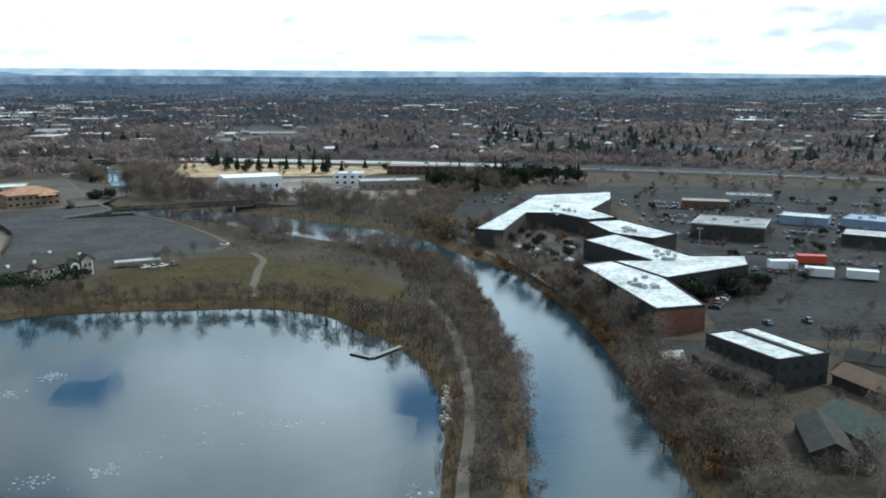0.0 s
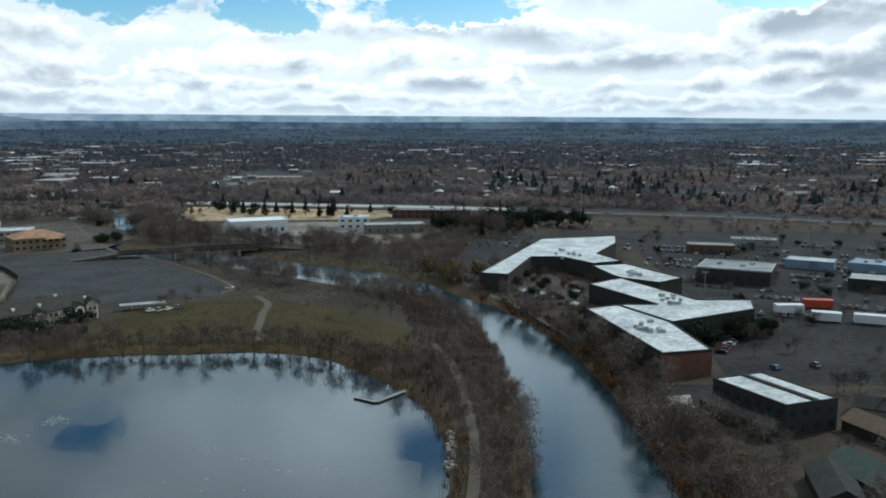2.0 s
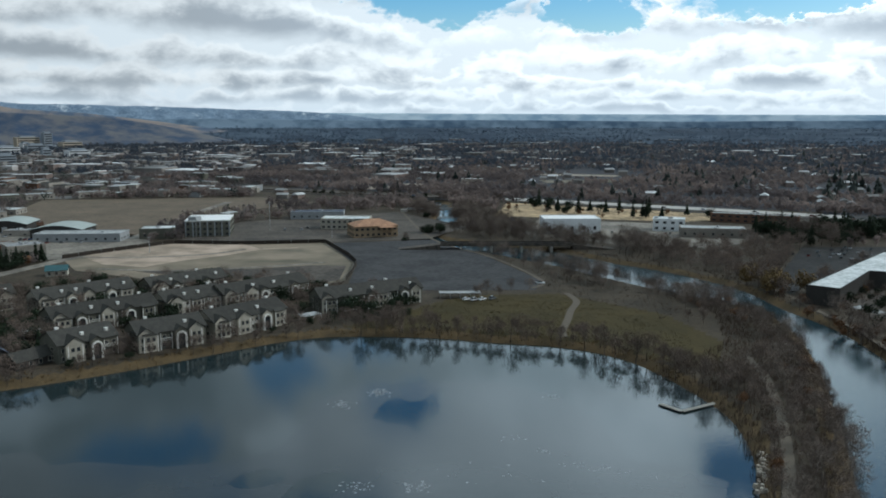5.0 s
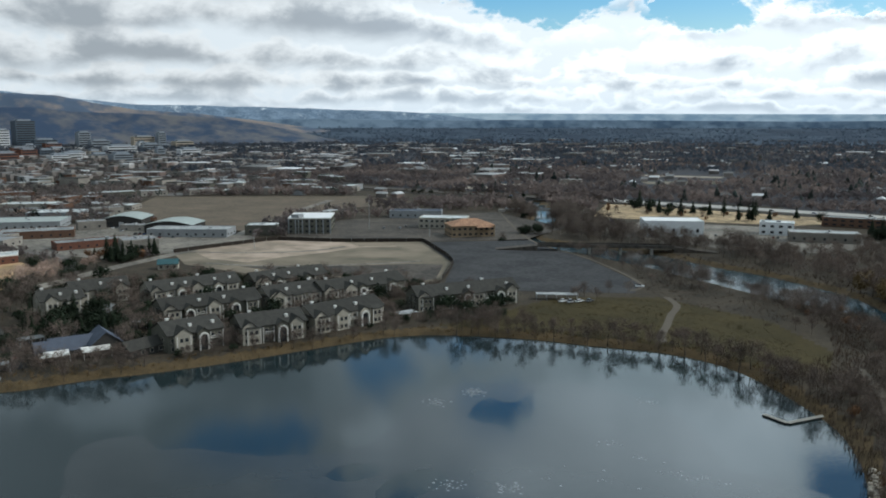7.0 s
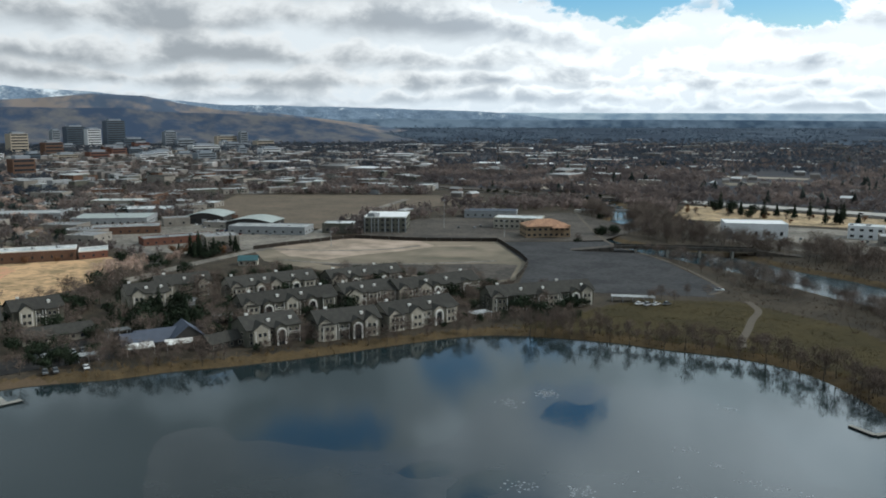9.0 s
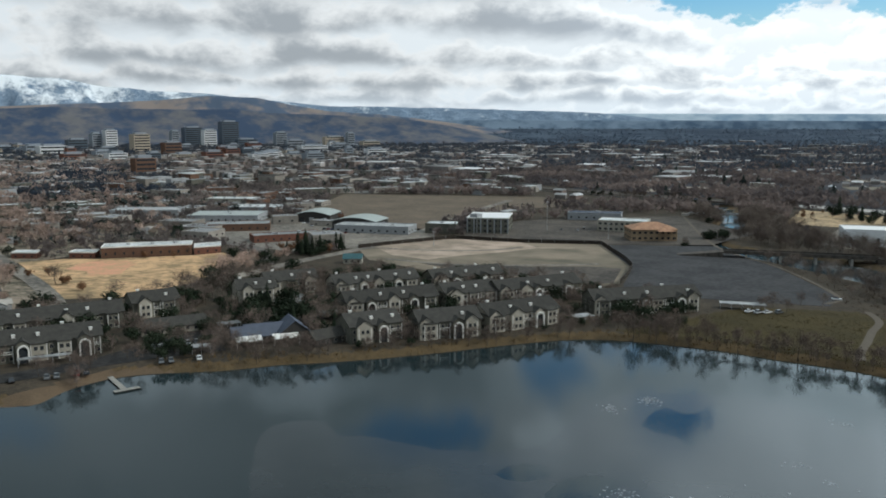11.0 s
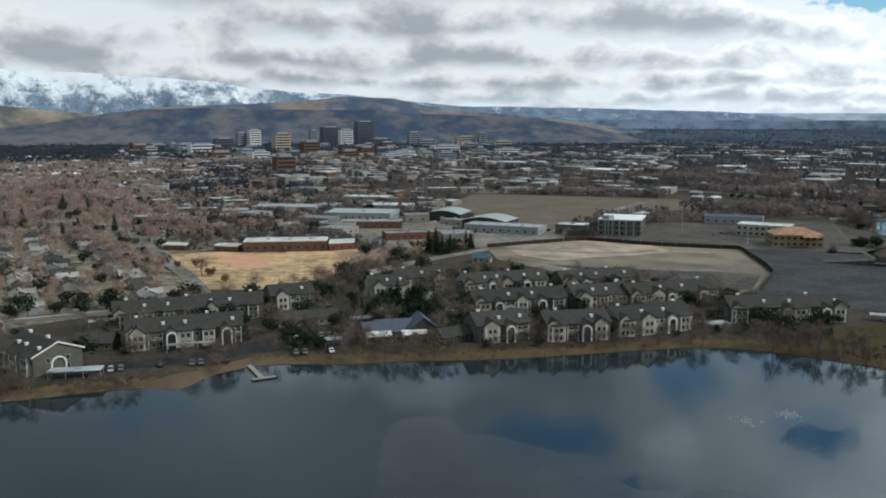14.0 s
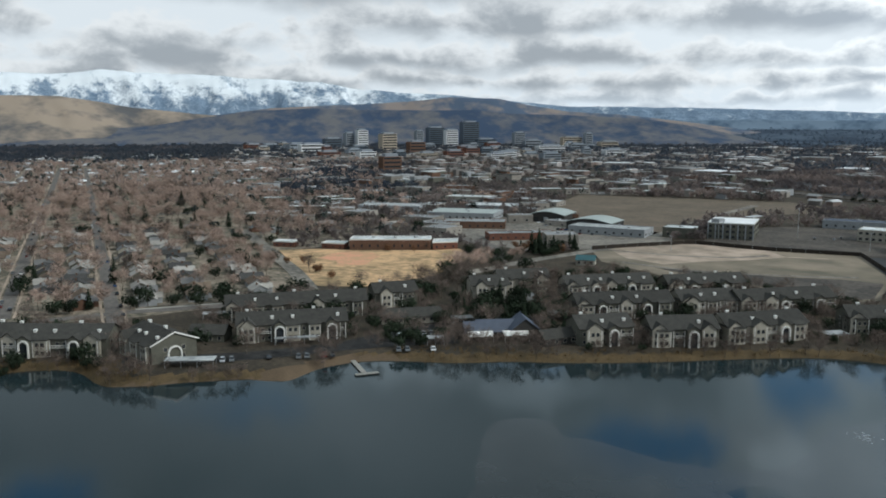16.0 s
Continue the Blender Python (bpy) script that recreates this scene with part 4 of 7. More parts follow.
        for z in (0.9, 3.9):
            for dx in (-1.5, 0.8):
                window(root, ex + dx, -0.95, z)
    for p in portals:
        part("portal_block", Geo().gable_y(p - 2.3, p + 2.3, -2.2, depth * 0.3, -0.4, eave - 0.2, eave + 1.3), wall_m, root)
        part("portal_roof", Geo().roof_y(p - 2.7, p + 2.7, -2.6, depth * 0.3, eave - 0.5, eave + 1.4, 0.2), SHINGLE, root)
        part("portal_arch", arch_geo(2.9, 6.2, 2.9), TRIM, root, "white arched stair portal", at=pose(p, 0, -0.2))
        # Dark sheet on the solid block stands for the shade inside the stairwell.
        part("stair_opening", Geo().box(p - 1.35, p + 1.35, -2.26, -2.21, 0, 5.2), GLASS, root, "dark sheet standing for the shade in the stairwell")
    for k in range(chims):
        cx = -w / 2 + w * (k + 0.5) / chims + rnd.uniform(-1, 1)
        part("chimney", CHIM, None, root, at=pose(cx, depth * (0.2 if k % 3 else 0.55), ridge_h - (2.9 if k % 3 else 1.0)))
    for sx, rz in ((-1, -90), (1, 90)):
        for yy in (depth * 0.3, depth * 0.7):
            for z in (0.9, 3.9):
                window(root, sx * (w / 2 + 0.04), yy, z, rz)
    if end_gable:
        part("gable_trim", Geo().add([(w / 2 + 0.68, -0.8, eave - 0.5), (w / 2 + 0.68, depth / 2, ridge_h - 0.15), (w / 2 + 0.68, depth + 0.8, eave - 0.5), (w / 2 + 0.68, depth + 0.8, eave + 0.1), (w / 2 + 0.68, depth / 2, ridge_h + 0.45), (w / 2 + 0.68, -0.8, eave + 0.1)],
                                     [(0, 1, 4, 5), (1, 2, 3, 4)]), TRIM, root)
        part("gable_arch", arch_geo(4.4, 4.7, 0.6), TRIM, root, "white arched balcony front", at=pose(w / 2, depth / 2, 0.4, 0, 0, 90))
    return root


APTS = "grey-green shingled apartment house with white arched stair portals"
apartment(-323, 48, 56, 37.7, 15, [-10, 8], APTS, chims=5)
apartment(-304, 72, 10, 24, 17, [], "grey apartment house with a white gabled end to the pond", True, chims=5)
apartment(-297, 129, 69, 42, 15, [-5, 15], APTS, chims=5)
apartment(-330, 146, 71, 60, 14, [], "long grey apartment house with a row of pale chimneys", chims=7)
apartment(-224, 225, 69, 21.7, 15, [2], "small grey-green apartment house above the shore", chims=3)
apartment(-206, 248, 60, 25.7, 15, [2.5], "grey-green apartment house with one tall white portal", chims=2)
apartment(-193, 280, 70, 34.8, 15, [6], APTS, chims=4, cream=True)
apartment(-287, 290, 67, 43.9, 14, [-8, 10], "apartment house with cream bays and a row of white chimneys", chims=6, cream=True)
apartment(-252, 264, 65, 43, 14, [-11, 9], APTS, chims=4)
apartment(-235, 299, 66, 27.3, 15, [], "apartment house with pale cream gables", chims=4, cream=True)
apartment(-218, 330, 67.5, 46, 14, [-3, 14], APTS, chims=4)
apartment(-167, 338, 53, 51, 14, [-2, 15], "long grey-green apartment house beside the lawn", chims=5)
apartment(-317, 240, 66, 18, 14, [], "small apartment house with a pale gable", chims=3, cream=True)
apartment(-328, 194, 75, 20, 13, [], "small grey apartment house among dark trees", chims=2)
apartment(-345, 20, 56, 34, 14, [5], APTS, chims=4)
apartment(-262, 330, 67, 40, 13, [-8, 8], APTS, chims=5)
apartment(-322, 265, 67, 26, 13, [], "small cream apartment house behind trees", chims=3, cream=True)


def block(name, outline, z1, wall_m, roof_m, label, category, parapet=0.6, floors=0, group="", bay=4.0, z0=-0.4, base=G0, trim=None):
    """A flat-roofed building on an outline in the plan, with parapet, roof deck and rows of windows."""
    area = sum(outline[i][0] * outline[(i + 1) % len(outline)][1] - outline[(i + 1) % len(outline)][0] * outline[i][1] for i in range(len(outline)))
    if area < 0:
        outline = outline[::-1]
    cx, cy = sum(p[0] for p in outline) / len(outline), sum(p[1] for p in outline) / len(outline)
    root = thing(name, label, category, pose(cx, cy, base), group)
    loc = [(x - cx, y - cy) for x, y in outline]
    keep_plan(outline)
    part("wall", Geo().prism(loc, z0, z1), wall_m, root)
    n = len(loc)
    cap = Geo()
    for i in range(n):
        (x0, y0), (x1, y1) = loc[i], loc[(i + 1) % n]
        d = Vector((x1 - x0, y1 - y0)).normalized()
        nn = Vector((d.y, -d.x))
        cap.prism([(x0 + nn.x * 0.15, y0 + nn.y * 0.15), (x1 + nn.x * 0.15, y1 + nn.y * 0.15), (x1 - nn.x * 0.35, y1 - nn.y * 0.35), (x0 - nn.x * 0.35, y0 - nn.y * 0.35)], z1 - 0.15, z1 + parapet)
    part("parapet", cap, trim or wall_m, root)
    part("roof", Geo().prism(loc, z1 + 0.01, z1 + 0.25), roof_m, root)
    if category in ("warehouse", "commercial building"):
        r = random.Random(int(cx * 7 + cy * 3))
        for k in range(r.randint(2, 5)):
            t = [r.random() for _ in loc]
            ux, uy = sum(q * p[0] for q, p in zip(t, loc)) / sum(t), sum(q * p[1] for q, p in zip(t, loc)) / sum(t)
            w, d, h = r.uniform(1.2, 3.0), r.uniform(1.0, 2.2), r.uniform(0.6, 1.4)
            part("roof_unit", Geo().box(-w / 2, w / 2, -d / 2, d / 2, 0, h).box(-w / 3, w / 3, -d / 3, d / 3, h, h + 0.2), STEEL, root, "grey rooftop air unit", at=pose(ux, uy, z1 + 0.25, 0, 0, r.uniform(0, 90)))
    for i in range(n if floors else 0):
        (x0, y0), (x1, y1) = loc[i], loc[(i + 1) % n]
        lng = math.hypot(x1 - x0, y1 - y0)
        rz = math.degrees(math.atan2(y1 - y0, x1 - x0))
        nrm = Vector((y1 - y0, x0 - x1)).normalized()
        facing = nrm.x * -(cx + x0) + nrm.y * -(cy + y0)
        if lng < 4 or facing < 0:
            continue
        k = max(1, int(lng / bay))
        hz = z1 / floors
        low = floors == 1
        pane = Geo().box(-bay * (0.13 if low else 0.26), bay * (0.13 if low else 0.26), -0.06, 0.06, 0, hz * (0.26 if low else 0.4)).mesh("pane", GLASS)
        for f in range(floors):
            for j in range(k):
                t = (j + 0.5) / k
                part("window", pane, None, root, at=pose(x0 + (x1 - x0) * t + nrm.x * 0.02, y0 + (y1 - y0) * t + nrm.y * 0.02, hz * f + hz * 0.28, 0, 0, rz))
    return root


def rect(x, y, ang, w, d):
    """Outline of a rectangle whose front edge is centred on (x, y)."""
    a = radians(ang)
    c, s = math.cos(a), math.sin(a)
    return [(x + c * u - s * v, y + s * u + c * v) for u, v in ((-w / 2, 0), (w / 2, 0), (w / 2, d), (-w / 2, d))]


def rooftop_units(root, spots, z):
    for x, y in spots:
        w, d, h = rnd.uniform(1.2, 2.6), rnd.uniform(1.2, 2.2), rnd.uniform(0.7, 1.4)
        part("roof_unit", Geo().box(-w / 2, w / 2, -d / 2, d / 2, 0, h).box(-w / 3, w / 3, -d / 3, d / 3, h, h + 0.15), STEEL, root, "grey rooftop air unit", at=pose(x, y, z))


# white-roofed shopping complex on the far river bank
HC = 8.6
c1 = block("shopping_wing", [(56, 335), (70, 342), (84, 312), (87.5, 272), (70, 267.5)], HC, DARK_WALL, ROOF_WHITE, "red brick shopping wing with a white flat roof", "shop building", floors=0, group="shopping complex")
c2 = block("shopping_wing", [(66, 388), (84, 403), (106, 352), (129, 352), (124, 334), (85, 311.5), (70.5, 342.5), (87, 343)], HC + 0.05, DARK_WALL, ROOF_WHITE, "dark-walled shopping wing with a stepped white roof", "shop building", group="shopping complex")
c3 = block("shopping_wing", [(76, 440), (95, 446), (114, 404), (100, 392), (85, 404), (82, 410)], HC, DARK_WALL, ROOF_WHITE, "dark shopping wing with a white roof and skylights", "shop building", group="shopping complex")
c4 = block("shopping_wing", [(16, 418), (61, 545), (112, 560), (106, 527), (86, 482), (95, 455), (78, 447), (64, 470), (47, 470), (30, 413)], HC, DARK_WALL, ROOF_WHITE, "long curved shopping wing with a patched white roof", "shop building", group="shopping complex")
part("brick_end", Geo().prism([(-3.4, -38.2), (14.2, -33.7), (14.1, -33.2), (-3.5, -37.8)], -0.4, HC - 0.5), BRICK, c1, "red brick end wall")
for root, r in ((c1, 12), (c2, 12), (c3, 8), (c4, 22)):
    rooftop_units(root, [(rnd.uniform(-r, r) * 0.4, rnd.uniform(-r, r) * 0.8) for _ in range(9)], HC + 0.25)
c5 = block("office_building", [(78, 240), (94.5, 246.5), (106.5, 222), (90, 216)], 8.6, DARK_WALL, ROOF_WHITE, "dark glass office with a bright white roof in two slabs", "office building", floors=2, bay=3.6)
part("roof_step", Geo().prism([(-5.0, 12.3), (-3.6, 12.9), (8.3, -11.0), (6.9, -11.6)], 8.7, 9.4), DARK_WALL, c5, "dark step between two roof slabs")
part("terrace", Geo().prism([(-19.5, 4), (-14.2, 9), (-3, -14), (-8, -19)], -0.4, 4.2), DARK_WALL, c5, "dark lower storey")
part("canopy", Geo().box(11, 13.5, -9, 2, -0.2, 5.0), DARK_WALL, c5)
c6 = block("shop_building", rect(149, 435, -26, 37, 30), 7.5, DARK_WALL, ROOF_GREY, "flat dark shop with a pale roof", "shop building", floors=1, bay=6, trim=STEEL)
rooftop_units(c6, [(-8, 4), (2, -3), (9, 2)], 7.8)


def container(x, y, ang, w, mat, label):
    root = thing("site_trailer", label, "trailer", pose(x, y, G0 + 0.05, 0, 0, ang), "site trailers")
    g = Geo().box(-w / 2, w / 2, 0, 4.5, 0.5, 3.9)
    part("body", g, mat, root)
    part("roof", Geo().box(-w / 2 - 0.1, w / 2 + 0.1, -0.15, 4.65, 3.9, 4.05), mat, root)
    rib = Geo().box(-0.12, 0.12, -0.08, 0, 0.6, 3.8).mesh("rib", mat)
    for k in range(int(w / 1.2)):
        part("rib", rib, None, root, at=pose(-w / 2 + 0.6 + k * 1.2, 0, 0))
    for sx in (-w / 2 + 1, w / 2 - 1):
        part("skid", Geo().box(sx - 0.3, sx + 0.3, 0.3, 4.2, 0, 0.5), RUBBER, root)


RED = material("red_paint", (0.5, 0.07, 0.035), (0.36, 0.05, 0.03), 2, 0.4, rough=0.5)
BLUE = material("blue_paint", (0.24, 0.32, 0.42), (0.17, 0.23, 0.31), 4, 0.5, rough=0.6)
container(151, 364, 0, 12, BRIGHT_WALL, "long white site trailer on the lot")
container(168, 375, -11, 12.5, RED, "red-orange container on the lot")
container(160, 349, -21, 11.5, BRIGHT_WALL, "white storage trailer on the lot")
container(176, 344, -21, 12, BRIGHT_WALL, "white flatbed trailer on the lot")
b = block("car_dealer", rect(208, 480, -30, 26, 16), 4.6, BLUE, ROOF_WHITE, "pale blue dealership with a white roof", "shop building", floors=0)
b = block("warehouse", rect(240, 462, -38, 34, 22), 5, BLUE, BLUE, "blue-grey steel warehouse by the road", "warehouse", floors=0)
b = block("shop_building", rect(170, 540, -15, 30, 16), 5, BROWN_BRICK, ROOF_GREY, "low brown brick shop on the lot", "shop building", floors=1, bay=5)
b = block("warehouse", rect(228, 405, -30, 60, 20), 5.5, DARK_WALL, ROOF_GREY, "low dark store with a pale roof", "warehouse", floors=1, bay=6)
b = block("warehouse", rect(210, 575, -20, 30, 14), 4, WHITE_WALL, ROOF_GREY, "low pale shed by the road", "warehouse", floors=0)

# across the pond
b = block("office_building", rect(-388, 511, 31, 32, 40), 11.5, SIDING, BRIGHT_ROOF, "grey three-storey office with a bright white roof", "office building", floors=3, bay=4.0, trim=TRIM)
for q in range(7):
    part("pilaster", Geo().box(-0.45, 0.45, -0.35, 0.1, -0.3, 11.4), WHITE_WALL, b, "pale facade pier", at=pose(*(Matrix.Rotation(radians(31), 2) @ Vector((-15.6 + 5.2 * q, -20.0))), 0, 0, 0, 31))
part("stair_tower", Geo().box(-3.5, 3.5, -21.5, -15, -0.4, 14.5), WHITE_WALL, b, "pale stair tower")
b = block("inn", rect(-271, 554, 41, 33, 22), 8, TAN_WALL, ORANGE_ROOF, "tan hotel under an orange tiled roof", "hotel", floors=2, bay=4)
part("hip_roof", Geo().hip(-17, 17, -12, 12, 8.0, 12.6), ORANGE_ROOF, b, "orange hipped roof", at=pose(0, 0, 0, 0, 0, 41))
part("porch_roof", Geo().hip(-6, 6, -6, 6, 7.2, 10), ORANGE_ROOF, b, at=pose(13, -3, 0, 0, 0, 41))
b = block("inn", rect(-314, 586, 20, 38, 22), 8, CREAM, ROOF_WHITE, "white-roofed wing of the hotel", "hotel", floors=2, bay=4)
b = block("warehouse", rect(-370, 640, 25, 46, 18), 6, WHITE_WALL, BLUE_ROOF, "white and blue low store", "warehouse", floors=1, bay=6)


def vault(name, x, y, ang, w, d, h, rise, wall_m, roof_m, label):
    """A hall with a shallow barrel roof, origin in the middle of its front."""
    a = radians(ang)
    root = thing(name, label, "hall", pose(x, y, G0, 0, 0, ang))
    keep(x - math.sin(a) * d / 2, y + math.cos(a) * d / 2, max(w, d) / 2)
    arc = [(-w / 2 + w * k / 12, h + rise * math.sin(math.pi * k / 12)) for k in range(13)]
    ring = [(-w / 2, -0.4)] + arc + [(w / 2, -0.4)]
    n = len(ring)
    part("wall", Geo().add([(px, 0, pz) for px, pz in ring] + [(px, d, pz) for px, pz in ring], [tuple(range(n - 1, -1, -1)), tuple(range(n, 2 * n))] + [(i, (i + 1) % n, n + (i + 1) % n, n + i) for i in range(n)]), wall_m, root)
    g = Geo()
    n = len(arc)
    g.add([(px * 1.02, py, pz + lift) for py in (-0.8, d + 0.8) for lift in (0.05, 0.35) for px, pz in arc],
          [q for i in range(n - 1) for q in ((i, i + 1, n + i + 1, n + i), (3 * n + i, 3 * n + i + 1, 2 * n + i + 1, 2 * n + i), (n + i, n + i + 1, 3 * n + i + 1, 3 * n + i), (2 * n + i, 2 * n + i + 1, i + 1, i))])
    part("roof", g, roof_m, root)
    for k in range(3):
        px = (k - 1) * w * 0.28
        part("door", Geo().box(px - 2, px + 2, -0.1, 0.06, 0, 4.2), GLASS if k != 1 else STEEL, root)
    return root


GREEN_ROOF = material("pale_green_roof", (0.4, 0.435, 0.41), (0.26, 0.29, 0.28), 6, 0.8, rough=0.6, amount=0.8)
block("sports_hall", rect(-141, 625, 22, 43, 26), 11.0, BRIGHT_WALL, BRIGHT_ROOF, "white hall with a bright flat roof by the river", "hall", floors=1, bay=8)
vault("steel_hall", -485, 463, 25, 37, 30, 6, 3.0, DARK_WALL, GREEN_ROOF, "steel hall with a pale green curved roof")
vault("steel_hall", -546, 472, 31, 32, 34, 6, 3.0, DARK_WALL, GREEN_ROOF, "steel hall with an open dark front")
block("warehouse", rect(-455, 452, 25, 60, 22), 5.5, WHITE_WALL, ROOF_GREY, "long pale warehouse by the field", "warehouse", floors=1, bay=6)
block("warehouse", rect(-600, 420, 40, 60, 40), 6, WHITE_WALL, GREEN_ROOF, "broad warehouse with a pale green roof", "warehouse", floors=1, bay=6)
block("warehouse", rect(-545, 395, 50, 50, 24), 5, BROWN_BRICK, ROOF_GREY, "brick workshop with a grey roof", "warehouse", floors=1, bay=6)
block("warehouse", rect(-640, 480, 35, 44, 30), 6, WHITE_WALL, ROOF_WHITE, "white-roofed warehouse in the yard", "warehouse", floors=1, bay=6)
block("warehouse", rect(-690, 400, 45, 60, 30), 6, WHITE_WALL, ROOF_GREY, "grey-roofed warehouse in the yard", "warehouse", floors=1, bay=6)
block("warehouse", rect(-730, 520, 35, 50, 26), 6, CREAM, ROOF_WHITE, "cream warehouse with a white roof", "warehouse", floors=1, bay=6)
block("warehouse", rect(-40, 640, 10, 46, 18), 6.5, TOWN_CREAM, ROOF_GREY, "pale shed on the riverside", "warehouse", floors=1, bay=6)
block("warehouse", rect(-75, 668, 5, 24, 16), 9, BRIGHT_WALL, ROOF_WHITE, "tall cream riverside building", "warehouse", floors=2, bay=5)
block("warehouse", rect(-15, 745, -5, 70, 12), 7, BROWN_BRICK, ROOF_GREY, "long brown building below the motorway", "warehouse", floors=2, bay=6)
s1 = block("school", [(-497, 258), (-467, 303), (-481, 313), (-511, 268)], 6.6, BROWN_BRICK, ROOF_WHITE, "brown brick school with a bright white roof", "school", floors=1, bay=5, trim=TRIM)
rooftop_units(s1, [(-8, -9), (2, 2), (9, 14)], 6.85)
block("school_wing", [(-466, 304), (-460, 320), (-474, 330), (-480, 314)], 4.6, BRICK, ROOF_WHITE, "low red brick school wing", "school", floors=1, bay=5, trim=TRIM)
block("school_wing", [(-514, 246), (-501, 256), (-510, 264), (-522, 254)], 3.4, BRICK, ROOF_WHITE, "low brick wing beside the school", "school", floors=1, bay=5, trim=TRIM)
block("school_wing", [(-540, 222), (-528, 232), (-536, 239), (-548, 229)], 3.4, BRICK, ROOF_WHITE, "small brick school outbuilding", "school", floors=1, bay=5, trim=TRIM)
block("warehouse", rect(-470, 385, 65, 50, 16), 4.5, BRICK, ROOF_GREY, "long low brick workshop", "warehouse", floors=1, bay=5)


def cottage_geo(w, d, eave, top):
    return Geo().gable_x(-w / 2, w / 2, -d / 2, d / 2, -0.3, eave, top - 0.1), Geo().roof_x(-w / 2 - 0.5, w / 2 + 0.5, -d / 2 - 0.6, d / 2 + 0.6, eave - 0.3, top, 0.2)


def pavilion(x, y, ang, parts_list, wall_m, roof_m, label, category="house", name="house"):
    """A house of several gabled wings: (x, y, width, depth, eave, ridge, turn)."""
    root = thing(name, label, category, pose(x, y, G0, 0, 0, ang))
    keep(x, y, 10)
    for px, py, w, d, e, top, rz in parts_list:
        wg, rg = cottage_geo(w, d, e, top)
        wing = part("wall", wg, wall_m, root, at=pose(px, py, 0, 0, 0, rz))
        part("roof", rg, roof_m, root, at=pose(px, py, 0, 0, 0, rz))
        k = max(1, int(w / 3.2))
        for j in range(k):
            window(wing, -w / 2 + w * (j + 0.5) / k, -d / 2 - 0.04, 0.9)
    return root


cl = pavilion(-252, 198, 62, [(-8, 5, 15, 9, 3.2, 6.2, 0), (8, 6, 12, 11, 3.6, 8.0, 90), (0, 9, 20, 9, 3.2, 6.0, 0)], DARK_WALL, BLUE_ROOF, "clubhouse with slate-blue gabled roofs by the shore", "clubhouse", "clubhouse")
for px in (-10, 4):
    part("awning", Geo().add([(px - 5, -4.5, 2.5), (px + 5, -4.5, 2.5), (px + 5, 0.4, 3.4), (px - 5, 0.4, 3.4), (px - 5, -4.5, 2.65), (px + 5, -4.5, 2.65), (px + 5, 0.4, 3.55), (px - 5, 0.4, 3.55)],
                             [(3, 2, 1, 0), (4, 5, 6, 7), (0, 1, 5, 4), (2, 3, 7, 6), (1, 2, 6, 5), (3, 0, 4, 7)]), TRIM, cl, "white awning")
    for q in (px - 4.7, px + 4.7):
        part("awning_post", Geo().tube((q, -4.3, 0), (q, -4.3, 2.55), 0.1, 0.1), TRIM, cl)
MOSS_ROOF = material("grey_green_roof", (0.1, 0.118, 0.105), (0.065, 0.078, 0.07), 2.5, 0.4, amount=0.9)
BROWN_ROOF = material("brown_shingle_roof", (0.2, 0.14, 0.1), (0.13, 0.092, 0.07), 2.5, 0.4, amount=0.9)
pavilion(87, 180, 78, [(0, 0, 19, 9, 3.2, 5.6, 0)], DARK_WALL, SHINGLE, "low house with a dark shingle roof by the river")
pavilion(99, 184, 110, [(0, 0, 21, 12, 3.4, 6.6, 0), (-9, 6, 9, 7, 3.0, 5.2, 90)], SIDING, MOSS_ROOF, "house with a broad grey-green roof by the river")
pavilion(116, 214, 112, [(0, 0, 21, 9, 3.2, 5.6, 0)], DARK_WALL, BROWN_ROOF, "long house with a brown roof behind the office")
pavilion(-297, 183, 69, [(0, 4, 26, 13, 3.0, 5.4, 0)], CREAM, SHINGLE, "long low house with a grey hipped roof")
pavilion(-364, 346, 40, [(0, 3, 11, 8, 3.2, 5.5, 0)], CREAM, material("teal_roof", (0.07, 0.145, 0.16), (0.045, 0.09, 0.1), 3, 0.4), "small house with a teal roof")
pavilion(-232, 210, 62, [(0, 6, 18, 8, 3.0, 5.6, 20)], DARK_WALL, SHINGLE, "dark low house near the shore")
pavilion(-313, 100, 52, [(0, 5, 14, 10, 3.2, 5.8, 0)], SIDING, SHINGLE, "low grey house among the apartments")
# ---- carports, cars ----
def carport(x, y, ang, w, d, label="flat pale carport roof on thin steel posts"):
    root = thing("carport", label, "carport", pose(x, y, G0, 0, 0, ang), "carports")
    keep(x, y, w / 2)
    part("roof", Geo().box(-w / 2, w / 2, -d / 2, d / 2, 2.5, 2.75), ROOF_GREY, root)
    k = max(2, int(w / 5))
    post = Geo().tube((0, 0, -0.2), (0, 0, 2.5), 0.09, 0.09).mesh("post", STEEL)
    for j in range(k + 1):
        for sy in (-1, 1):
            part("post", post, None, root, at=pose(-w / 2 + 0.3 + (w - 0.6) * j / k, sy * (d / 2 - 0.4), 0))


carport(-138, 373, 25, 20, 5.5)
carport(-284, 85, 60, 17, 5.5)
carport(-291, 128, 69, 17, 3.2, "low pale carport before an apartment house")
carport(-305, 254, 65, 6, 8)
carport(-297, 248, 65, 6, 8)
carport(-284, 200, 69, 9, 5.5)
carport(-181, 305, 65, 9, 6)
carport(-268, 240, 66, 8, 8)
carport(-262, 172, 62, 7, 5)
carport(-350, 116, 70, 10, 5)

